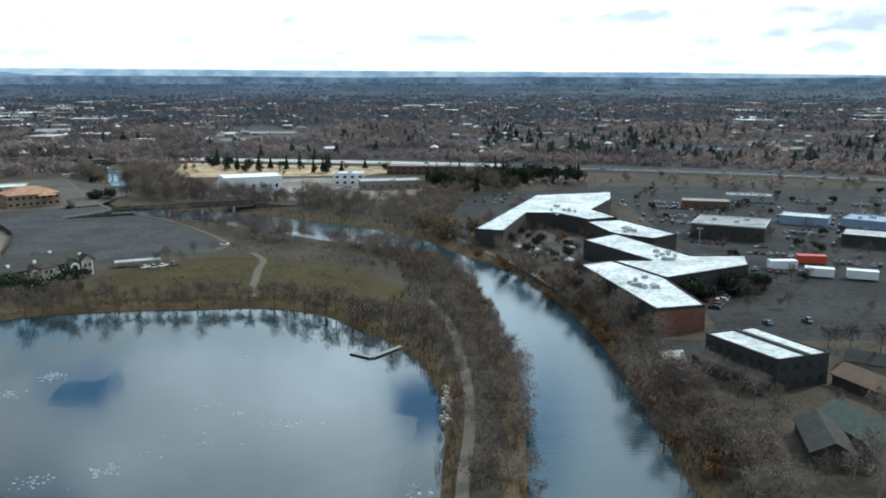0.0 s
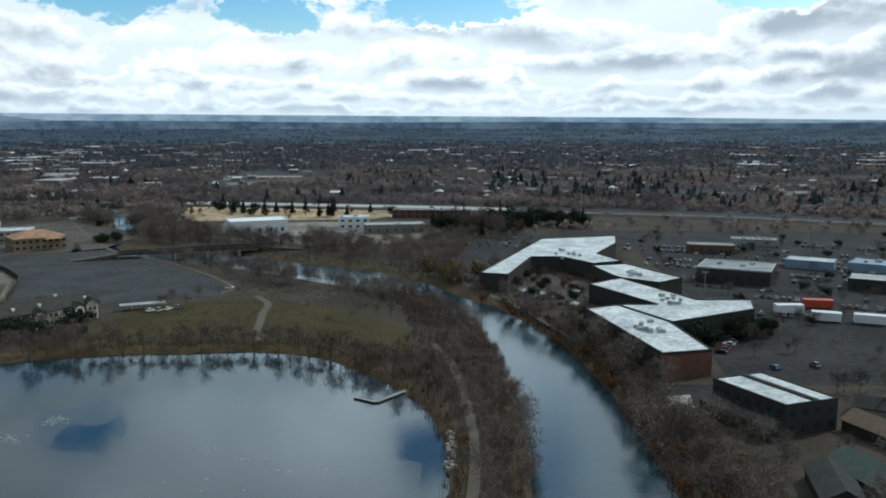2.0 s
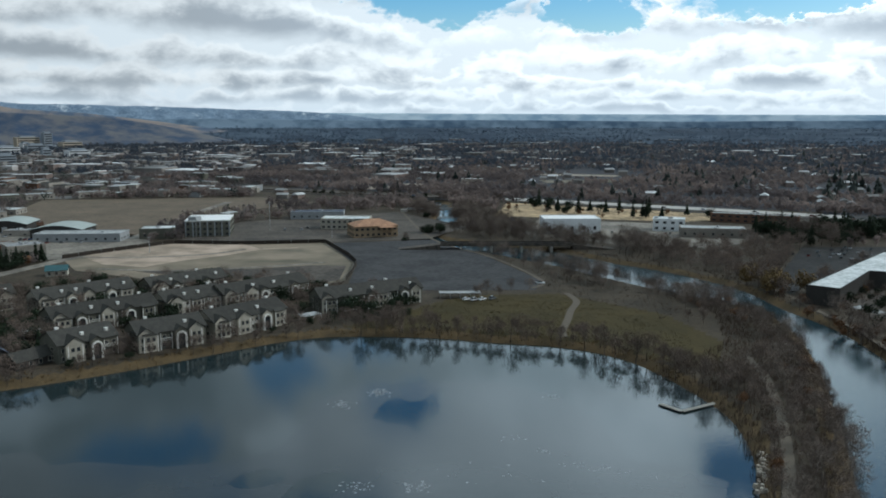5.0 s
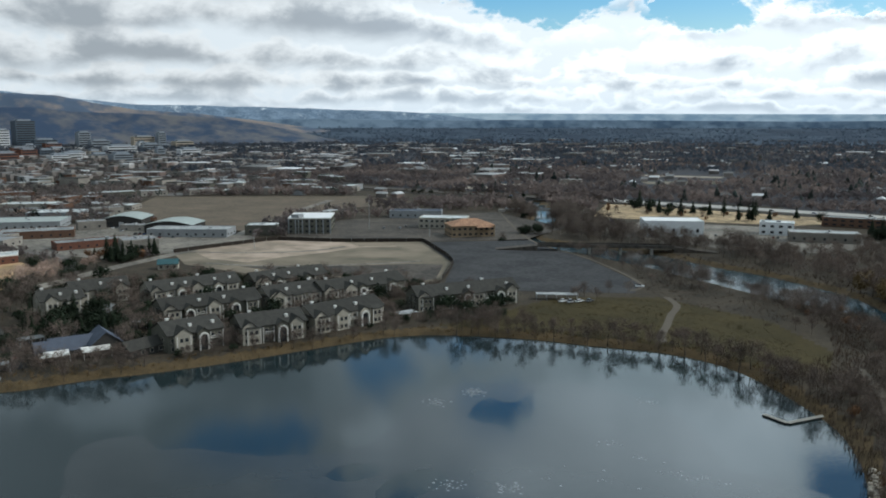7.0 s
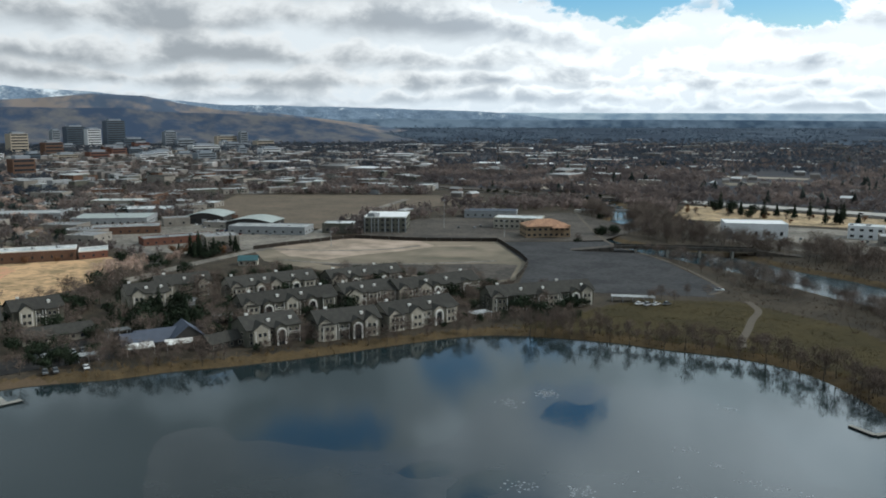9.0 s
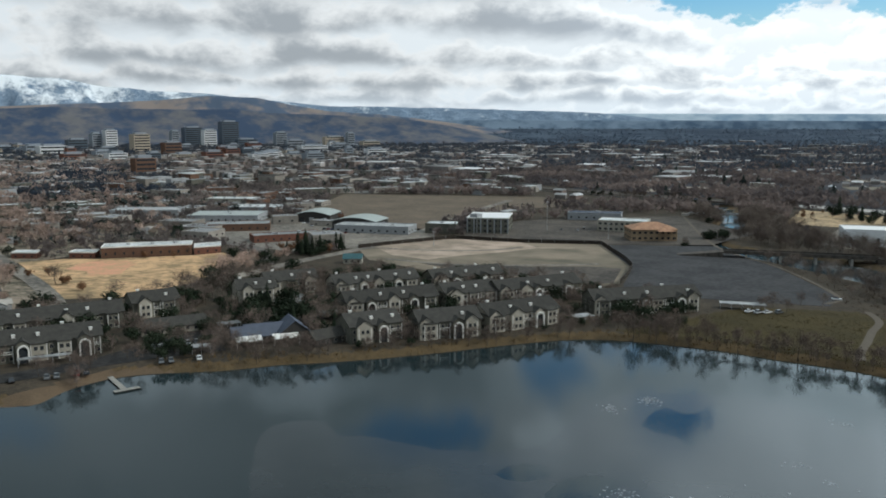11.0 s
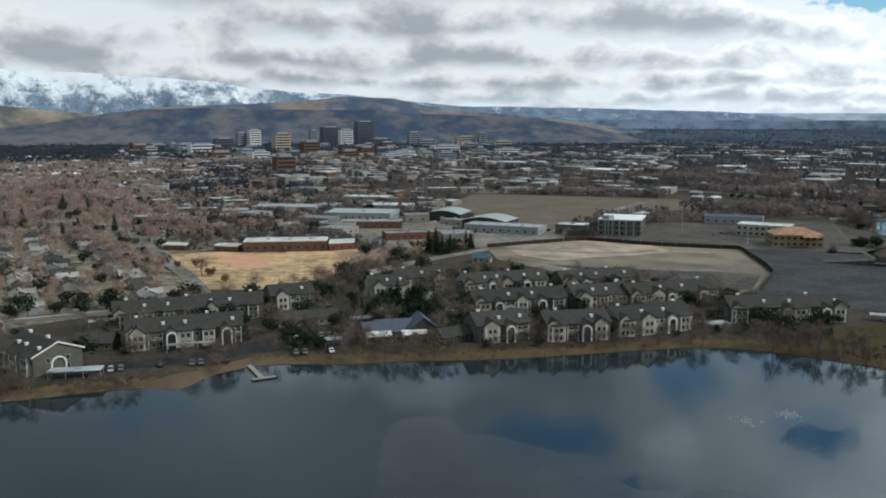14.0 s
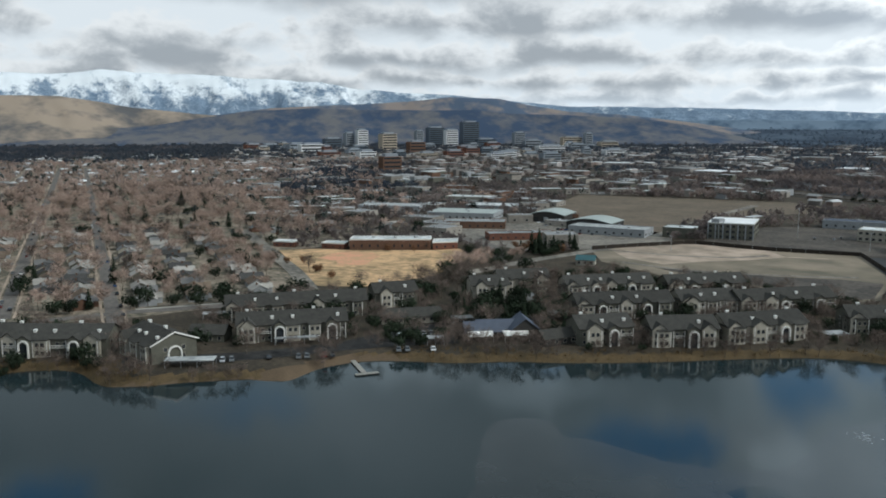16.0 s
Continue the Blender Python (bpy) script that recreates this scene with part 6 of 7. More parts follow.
def join_groves():
    for name, rows in JOINED.items():
        verts, tris, index, mats, base = [], [], [], [], 0
        for pr, x, y, z, s, turn in rows:
            wv, wf, bark, fv, ff, leaf = SHAPES[pr]
            c, sn = math.cos(turn) * s, math.sin(turn) * s
            m = np.array([[c, sn, 0], [-sn, c, 0], [0, 0, s]])
            for v, f, mt in ((wv, wf, bark), (fv, ff, leaf)):
                if mt not in mats:
                    mats.append(mt)
                verts.append(v @ m + (x, y, z))
                tris.append(np.asarray(f, np.int32) + base)
                index.append(np.full(len(f), mats.index(mt), np.int32))
                base += len(v)
        ob = new(name, tri_mesh(name, np.concatenate(verts), np.concatenate(tris), mats, np.concatenate(index)))
        tagged(ob, "many " + name.replace("_", " ") + ", bare and brown", "trees", kind="stuff")


# the strip between pond and river
grove(BARE * 4 + RUST[1:], [(4, 160), (20, 160), (23, 225), (20, 290), (8, 350), (-20, 420), (-60, 455), (-60, 430), (-18, 372), (0, 330), (-8, 300), (-15, 275), (3, 240)], 170, 0.45, 0.8, 2.0, joined="strip_trees", share=0.2)
grove(PALE, [(8, 160), (20, 160), (23, 240), (12, 350), (-10, 380), (5, 300)], 24, 0.6, 0.85, 4)
grove(BARE + PALE, [(-16, 420), (-90, 478), (-160, 515), (-225, 540), (-232, 560), (-160, 498), (-112, 440), (-60, 420), (-30, 380)], 58, 0.5, 0.95, 3.2, joined="upper_bank_trees", share=0.15)
# far river bank
grove(BARE + PALE + RUST, [(52, 160), (72, 160), (72, 215), (66, 262), (55, 320), (40, 350), (20, 405), (10, 412), (47, 300), (51, 250)], 130, 0.55, 0.95, 2.4, joined="far_bank_trees", share=0.2)
for hx, hy in ((124, 234), (136, 222)):
    keep(hx, hy, 7)
grove(PALE + PALE + BARE, [(60, 150), (130, 160), (120, 200), (84, 212), (70, 235), (58, 225)], 34, 0.6, 0.95, 3.2)
grove(BARE, [(120, 215), (200, 230), (230, 330), (180, 330), (150, 290), (118, 250)], 50, 0.6, 1.0, 4, joined="lot_edge_trees", share=0.3)
grove(GOLDEN, [(-14, 455), (8, 425), (26, 440), (6, 475)], 6, 0.8, 1.1, 5)
grove(RUST, [(50, 300), (60, 300), (52, 330), (42, 345)], 7, 0.8, 1.2, 4)
grove(BARE + EVERGREEN[1:], [(-520, 870), (-270, 850), (-270, 870), (-520, 890)], 60, 0.6, 0.9, 4, joined="upstream_trees")
grove(BARE, [(-12, 455), (10, 420), (60, 600), (-50, 640), (-110, 560), (-60, 505)], 130, 0.7, 1.15, 3.5, joined="river_bend_trees")
grove(BARE + PALE, [(-260, 560), (-240, 600), (-170, 560), (-60, 520), (-40, 560), (-150, 600), (-230, 700), (-260, 760), (-330, 760), (-290, 660)], 240, 0.7, 1.15, 3.2, joined="upstream_trees")
grove(BARE + EVERGREEN[1:], [(125, 370), (420, 420), (420, 630), (130, 640), (125, 450)], 110, 0.5, 0.85, 6, True, joined="parking_trees", share=0.12)
grove(BARE + EVERGREEN[1:], [(100, 268), (170, 268), (300, 330), (140, 360), (132, 340), (105, 320)], 26, 0.5, 0.8, 6, True, joined="parking_trees", share=0.3)
grove(BARE + EVERGREEN + RUST, [(24, 400), (36, 440), (48, 468), (62, 466), (78, 442), (80, 410), (66, 390), (60, 345), (50, 335), (40, 360)], 54, 0.45, 0.8, 3, True, joined="courtyard_trees", share=0.15)
grove(BARE + EVERGREEN, [(52, 285), (68, 266), (56, 332), (46, 345)], 26, 0.6, 0.95, 2.5, joined="far_bank_trees", share=0.3)
for k, (x, y, ang) in enumerate(((38, 405, 20), (44, 398, 50), (50, 388, 10), (62, 402, 35), (57, 374, 60))):
    tent = thing("garden_pavilion", "small white-roofed garden pavilion by the shops", "pavilion", pose(x, y, G0 + 0.06, 0, 0, ang), "pavilions")
    part("roof", Geo().hip(-2.6, 2.6, -2.0, 2.0, 2.4, 3.6, 0.15), ROOF_GREY, tent)
    for sx in (-2.3, 2.3):
        for sy in (-1.7, 1.7):
            part("post", Geo().tube((sx, sy, 0), (sx, sy, 2.45), 0.08, 0.08), STEEL, tent)
grove(FIR + EVERGREEN * 2 + BARE, [(10, 590), (60, 610), (50, 690), (-15, 690)], 44, 1.0, 1.6, 4)
grove(BARE + RUST[1:] + EVERGREEN[1:], [(2, 425), (16, 412), (60, 552), (20, 585), (-10, 500)], 44, 0.6, 1.0, 3, joined="river_bend_trees", share=0.1)
grove(FIR + FIR + EVERGREEN, [(-255, 760), (-25, 745), (-30, 790), (-250, 830)], 22, 1.1, 1.5, 6, True)
grove(BARE + RUST, [(-235, 724), (-255, 840), (-30, 800), (-60, 745)], 34, 0.4, 0.75, 5, True, joined="bank_shrubs")
grove(FIR + EVERGREEN + EVERGREEN, [(24, 690), (110, 670), (115, 705), (30, 725)], 44, 1.1, 1.7, 3.5)
grove(BARE + PALE + EVERGREEN[1:], [(-206, 520), (-262, 548), (-290, 640), (-284, 650), (-262, 580), (-252, 562), (-206, 531)], 40, 0.6, 0.95, 2.2, joined="upstream_trees", share=0.1)
grove(BARE + EVERGREEN[1:], [(-305, 610), (-272, 600), (-268, 640), (-292, 730), (-315, 730)], 16, 0.7, 1.0, 4, joined="upstream_trees")
grove(EVERGREEN, [(-247, 588), (-232, 588), (-232, 602), (-247, 602)], 4, 0.9, 1.15, 3, True)
grove(EVERGREEN + FIR, [(116, 330), (128, 345), (128, 356), (112, 345)], 5, 0.7, 0.9, 3, True)
grove(EVERGREEN, [(88, 306), (128, 324), (131, 331), (86, 311)], 24, 0.75, 1.05, 2.2, True)
# shore of the pond and the apartments
grove(BARE, [(-160, 298), (-120, 303), (-60, 308), (-25, 282), (-18, 296), (-60, 322), (-150, 314)], 80, 0.4, 0.75, 2.2, joined="shore_trees", share=0.15)
grove(SLIM, [(-165, 292), (-120, 302), (-60, 306), (-40, 292), (-20, 272), (-12, 262), (-8, 270), (-40, 304), (-70, 312), (-155, 306)], 46, 0.75, 1.2, 3.0, joined="shore_trees", share=0.3)
grove(SLIM + BARE[2:], [(-172, 284), (-204, 228), (-240, 172), (-248, 176), (-212, 230), (-178, 288)], 40, 0.6, 1.0, 3.5, joined="shore_trees", share=0.25)
grove(BARE + SLIM + EVERGREEN[1:], [(-262, 94), (-272, 76), (-282, 58), (-312, 44), (-318, 20), (-330, 22), (-322, 48), (-302, 66), (-290, 62), (-272, 98)], 26, 0.5, 0.9, 3.0, joined="shore_trees", share=0.2)
grove(BARE, [(-135, 375), (-120, 372), (-118, 385), (-135, 388)], 4, 0.6, 0.8, 4, True)
grove(EVERGREEN + FIR, [(-250, 215), (-238, 222), (-300, 260), (-320, 225), (-290, 190)], 26, 0.7, 1.1, 4)
grove(EVERGREEN + BARE, [(-340, 175), (-380, 250), (-360, 300), (-310, 290), (-330, 220)], 44, 0.7, 1.2, 4.5, joined="apartment_trees", share=0.4)
grove(EVERGREEN + BARE, [(-342, 110), (-300, 100), (-320, 150), (-355, 175), (-365, 130)], 22, 0.7, 1.1, 4.5)
grove(EVERGREEN, [(-318, 92), (-300, 88), (-306, 110), (-322, 112)], 6, 0.9, 1.3, 4)
grove(BARE + EVERGREEN, [(-170, 320), (-240, 225), (-330, 260), (-335, 320), (-270, 365), (-215, 370), (-150, 355)], 100, 0.6, 0.95, 4, joined="apartment_trees", share=0.35)
grove(BARE + EVERGREEN, [(-262, 160), (-300, 160), (-290, 235), (-240, 215)], 24, 0.6, 0.9, 4, joined="apartment_trees", share=0.3)
grove(BARE, [(-258, 110), (-268, 100), (-285, 150), (-268, 160)], 8, 0.5, 0.8, 4)
grove(BARE + EVERGREEN + EVERGREEN[1:], [(-150, 330), (-176, 300), (-205, 250), (-228, 215), (-250, 205), (-345, 270), (-335, 320), (-275, 365), (-215, 372), (-150, 362)], 140, 0.6, 0.95, 2.6, joined="apartment_trees", share=0.06)
grove(BARE + EVERGREEN * 2, [(-232, 200), (-262, 160), (-285, 100), (-360, 110), (-385, 190), (-330, 260)], 84, 0.6, 0.95, 2.8, joined="apartment_trees", share=0.06)
grove(BARE + EVERGREEN[1:] + EVERGREEN[1:], [(-224, 202), (-238, 214), (-205, 264), (-185, 302), (-150, 337), (-143, 323), (-176, 286), (-196, 248)], 45, 0.4, 0.65, 2.4, joined="apartment_trees", share=0.1)
grove(BARE, [(-232, 204), (-240, 212), (-262, 172), (-254, 164)], 22, 0.4, 0.7, 2.5, joined="apartment_trees", share=0.2)
grove(BARE + PALE, [(-140, 384), (-98, 402), (-44, 376), (-16, 336), (-20, 400), (-45, 425), (-80, 450), (-115, 478), (-150, 500), (-160, 490), (-112, 428)], 22, 0.5, 0.9, 3.5, joined="upper_bank_trees", share=0.05)
grove(BARE + RUST, [(-384, 200), (-390, 190), (-470, 200), (-522, 222), (-500, 250), (-462, 318), (-440, 312), (-500, 232), (-470, 212)], 10, 0.6, 1.0, 6, True)
grove(BARE, [(-228, 206), (-236, 212), (-205, 262), (-185, 300), (-150, 335), (-143, 325), (-178, 285), (-198, 250)], 30, 0.4, 0.65, 4, joined="apartment_trees", share=0.2)
grove(BARE + EVERGREEN, [(-330, 30), (-300, 65), (-340, 90), (-380, 60), (-370, 0)], 30, 0.6, 1.0, 4, joined="apartment_trees", share=0.3)
grove(WARM + EVERGREEN, [(-385, 200), (-410, 190), (-430, 320), (-395, 340), (-380, 270)], 34, 0.6, 1.0, 4, joined="apartment_trees", share=0.4)
grove(RUST + EVERGREEN + FIR, [(-400, 345), (-440, 350), (-455, 400), (-415, 395)], 20, 0.8, 1.3, 4)
# the residential streets
HOUSE_SPOTS = []
for v0 in (-82, -31, 15, 68):
    for side in (-1, 1):
        u = 392 if v0 > 0 else 420
        while u < 1150:
            u += rnd.uniform(13.5, 19)
            v = v0 + side * rnd.uniform(13, 17)
            if v > 104 and u < 580:
                continue
            HOUSE_SPOTS.append((-0.985 * u + 0.175 * v, 0.175 * u + 0.985 * v, 170 + (90 if rnd.random() < 0.3 else 0)))
for v0 in (130, 185, 240, 300):
    u = 600
    while u < 1150:
        u += rnd.uniform(15, 24)
        v = v0 + rnd.uniform(-9, 9)
        HOUSE_SPOTS.append((-0.985 * u + 0.175 * v, 0.175 * u + 0.985 * v, 170 + (90 if rnd.random() < 0.3 else 0)))
HOUSE_ROOFS = [material("house_roof_%s" % n, c, tuple(q * 0.65 for q in c), 2.5, 0.4, each=0.2, amount=0.9) for n, c in (("grey", (0.2, 0.195, 0.19)), ("brown", (0.17, 0.13, 0.1)), ("pale", (0.36, 0.34, 0.31)), ("dark", (0.07, 0.068, 0.066)))]
HOUSE_WALLS = [CREAM, WHITE_WALL, SIDING, CREAM, BROWN_BRICK]
HOUSE_LABELS = ["small house with a grey shingle roof", "small house with a brown shingle roof", "small house with a pale roof", "small house with a dark roof"]
HOUSE_PROTOS = []
for k in range(8):
    w, d = (12, 8.5) if k % 2 else (10.5, 8)
    root = thing("house", HOUSE_LABELS[k % 4], "house", pose(0, 0, -70), "houses in the streets")
    part("wall", Geo().gable_x(-w / 2, w / 2, -d / 2, d / 2, -0.3, 3.0, 5.1).gable_y(w / 2 - 5, w / 2 - 0.5, -d / 2 - 3, 0, -0.3, 2.9, 4.6), HOUSE_WALLS[k % 5], root)
    part("roof", Geo().roof_x(-w / 2 - 0.5, w / 2 + 0.5, -d / 2 - 0.6, d / 2 + 0.6, 2.75, 5.2, 0.2).roof_y(w / 2 - 5.5, w / 2, -d / 2 - 3.5, 0, 2.65, 4.7, 0.2), HOUSE_ROOFS[k % 4], root)
    part("chimney", Geo().box(-1.6, -0.9, 0.6, 1.3, 3.8, 6.0), BROWN_BRICK, root)
    for wx in (-w / 2 + 1.6, -w / 2 + 4.2):
        part("window", PANE, None, root, at=pose(wx, -d / 2 - 0.04, 0.9))
    part("garage_door", Geo().box(w / 2 - 4.2, w / 2 - 1.3, -d / 2 - 3.06, -d / 2 - 2.98, 0, 2.2), TRIM, root)
    HOUSE_PROTOS.append(root)


def house_at(k, x, y, ang):
    copy_thing(HOUSE_PROTOS[k], pose(x, y, G0, 0, 0, ang))
    keep(x, y, 3.4)


for x, y, ang in sorted(HOUSE_SPOTS, key=lambda s: s[0] ** 2 + s[1] ** 2)[:150]:
    house_at(rnd.randrange(8), x, y, ang)
for x, y, ang in sorted(HOUSE_SPOTS, key=lambda s: s[0] ** 2 + s[1] ** 2)[150:]:
    keep(x, y, 3.4)
for x, y, ang in ((124, 234, 150), (136, 222, 60), (131, 205, 150), (122, 180, 150)):
    house_at(rnd.choice((0, 1, 3, 7)), x, y, ang)
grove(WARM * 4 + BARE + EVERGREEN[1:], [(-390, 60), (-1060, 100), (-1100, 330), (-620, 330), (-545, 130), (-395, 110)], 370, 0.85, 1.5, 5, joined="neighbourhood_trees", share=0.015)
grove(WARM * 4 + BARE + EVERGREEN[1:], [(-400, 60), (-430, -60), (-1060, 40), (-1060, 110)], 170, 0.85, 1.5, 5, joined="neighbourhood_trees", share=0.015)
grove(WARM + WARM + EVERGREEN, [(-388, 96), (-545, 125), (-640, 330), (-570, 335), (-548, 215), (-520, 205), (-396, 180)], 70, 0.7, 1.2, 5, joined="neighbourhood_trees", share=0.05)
grove(EVERGREEN, [(-395, 60), (-375, 120), (-360, 175), (-372, 178), (-388, 130), (-405, 65)], 12, 0.8, 1.2, 5)
grove(EVERGREEN + FIR, [(-395, 60), (-430, 0), (-900, 60), (-900, 300), (-620, 300), (-550, 130), (-400, 105)], 34, 0.8, 1.3, 6)
grove(EVERGREEN + BARE + WARM, [(-440, 350), (-640, 320), (-900, 420), (-900, 640), (-640, 560), (-460, 420)], 90, 0.6, 1.0, 5, joined="yard_trees")
join_groves()
for pr in PROTOS + HOUSE_PROTOS:
    for ch in list(pr.children_recursive) + [pr]:
        bpy.data.objects.remove(ch)
# ---- brush, far woods, town ----
def thicket(name, outline, n, lo, hi, mat, label, wide=0.09):
    """Dense upright stems in an outline."""
    rng = np.random.default_rng(len(name) * 7 + n)
    xs, ys = [p[0] for p in outline], [p[1] for p in outline]
    px, py = rng.uniform(min(xs), max(xs), n), rng.uniform(min(ys), max(ys), n)
    ok = water_distance(px, py, outline) < 0
    for poly in PATCHES["river_path"] + PATCHES["lawn_path"] + PATCHES["river_drive"]:
        ok &= water_distance(px, py, poly) > 0.3
    px, py = px[ok], py[ok]
    d = np.minimum(water_distance(px, py, POND_SHORE), water_distance(px, py, RIVER_BED))
    ok = d > 0.2
    px, py, d = px[ok], py[ok], d[ok]
    s = np.clip((d + 3.0) / 12.0, 0, 1)
    z = -1.3 + (G0 + 1.3) * s * s * (3 - 2 * s) - 0.1
    patchy = np.array([0.55 + 0.9 * max(0.0, noise.noise(Vector((x / 9, y / 9, 2.0))) + 0.35) for x, y in zip(px, py)])
    k = 6
    px, py, z, patchy = (np.repeat(q, k) for q in (px, py, z, patchy))
    m = len(px)
    h, a, w = rng.uniform(lo, hi, m) * patchy, rng.uniform(0, 6.28, m), wide * rng.uniform(0.7, 1.4, m)
    bx, by = px + rng.uniform(-0.7, 0.7, m), py + rng.uniform(-0.7, 0.7, m)
    lx, ly = rng.uniform(-0.35, 0.35, m) * h, rng.uniform(-0.35, 0.35, m) * h
    v = np.stack([np.stack([bx - w * np.cos(a), by - w * np.sin(a), z], 1), np.stack([bx + w * np.cos(a), by + w * np.sin(a), z], 1), np.stack([bx + lx, by + ly, z + h], 1)], 1)
    tagged(new(name, tri_mesh(name, v.reshape(-1, 3), np.arange(3 * m).reshape(-1, 3), [mat])), label, "brush", kind="stuff")


BRUSH = island_material("brush_stems", [(0.055, 0.043, 0.036), (0.09, 0.067, 0.053), (0.13, 0.096, 0.074), (0.175, 0.13, 0.1)])
REEDS = island_material("reed_stems", [(0.09, 0.06, 0.03), (0.14, 0.095, 0.045), (0.19, 0.13, 0.065)])
LAWN_TUFT = island_material("lawn_tufts", [(0.05, 0.046, 0.024), (0.075, 0.064, 0.033), (0.1, 0.08, 0.042)])
STRIP = [(-2, 160), (24, 160), (25, 225), (22, 290), (14, 360), (2, 402), (-18, 430), (-60, 462), (-60, 436), (-22, 380), (-14, 330), (-30, 292), (-38, 282), (-12, 248), (-3, 225), (-1, 203)]
thicket("strip_brush", STRIP, 9000, 1.2, 3.4, BRUSH, "brown brush between pond and river", 0.07)
thicket("bank_brush", [(50, 150), (76, 150), (70, 225), (62, 275), (48, 330), (30, 375), (16, 400), (28, 366), (41, 321), (47, 286), (50, 258)], 5200, 1.2, 3.4, BRUSH, "brown brush on the far bank", 0.07)
thicket("upper_bank_brush", [(-16, 424), (-120, 500), (-205, 520), (-229, 552), (-165, 493), (-112, 432), (-100, 400), (-42, 362)], 4200, 0.4, 1.2, BRUSH, "brown brush along the upper river", 0.08)
thicket("far_bank_brush", [(6, 408), (30, 400), (22, 440), (-20, 490), (-80, 530), (-160, 560), (-190, 556), (-120, 533), (-61, 490), (-13, 447)], 3000, 1.0, 3.0, BRUSH, "brown brush on the far bank upstream", 0.08)
thicket("shore_reeds", [(-150, 288), (-170, 276), (-200, 224), (-240, 162), (-258, 150), (-268, 158), (-250, 180), (-215, 225), (-195, 258), (-160, 305), (-110, 315), (-60, 318), (-22, 292), (-20, 268), (-40, 286), (-73, 304), (-120, 300)], 6500, 0.5, 1.7, REEDS, "tawny reeds along the pond shore", 0.09)
thicket("lawn_tufts", [(-156, 312), (-150, 325), (-144, 354), (-138, 376), (-96, 394), (-42, 358), (-19, 320), (-45, 312), (-73, 314), (-120, 310)], 5000, 0.15, 0.45, LAWN_TUFT, "tufts of dry grass in the lawn", 0.12)
thicket("west_reeds", [(-270, 70), (-300, 50), (-316, 20), (-330, 20), (-325, 45), (-305, 66), (-290, 72)], 900, 0.5, 1.5, REEDS, "tawny reeds at the end of the beach", 0.09)


def far_level(r):
    q = np.clip((r - 3300) / 1500, 0, 1)
    return G0 + 72 * q * q * (3 - 2 * q)


CLEAR = [o for lst in PATCHES.values() for o in lst] + WATERS


LOTS = []
lot_rng = random.Random(31)
LOT_GREY = island_material("town_lots", [(0.06, 0.06, 0.062), (0.11, 0.107, 0.104), (0.2, 0.19, 0.178), (0.32, 0.3, 0.275)], vary=0.9)
LOT_TAN = island_material("far_clearings", [(0.07, 0.072, 0.05), (0.13, 0.115, 0.085), (0.22, 0.19, 0.145), (0.3, 0.26, 0.21)], vary=0.9)
for name, mat, label, az0, az1, n, kind_of in (("town_lots", LOT_GREY, "paved lots between the town blocks", 34, 70, 46, "parking lots"), ("far_clearings", LOT_TAN, "pale clearings in the far woods", -33, 36, 34, "fields")):
    geo = Geo()
    for k in range(n):
        a, d = radians(lot_rng.uniform(az0, az1)), lot_rng.uniform(1000, 2900)
        lx, ly = -d * math.sin(a), d * math.cos(a)
        lot = rect(lx, ly, math.degrees(a) + lot_rng.uniform(-18, 18), lot_rng.uniform(40, 150), lot_rng.uniform(30, 80))
        if any(inside(px, py, p) for px, py in lot for p in CLEAR):
            continue
        LOTS.append(lot)
        geo.prism(lot, G0 - 0.4, G0 + 0.12 + 0.004 * k)
    tagged(new(name, geo.mesh(name, mat)), label, kind_of, kind="stuff")


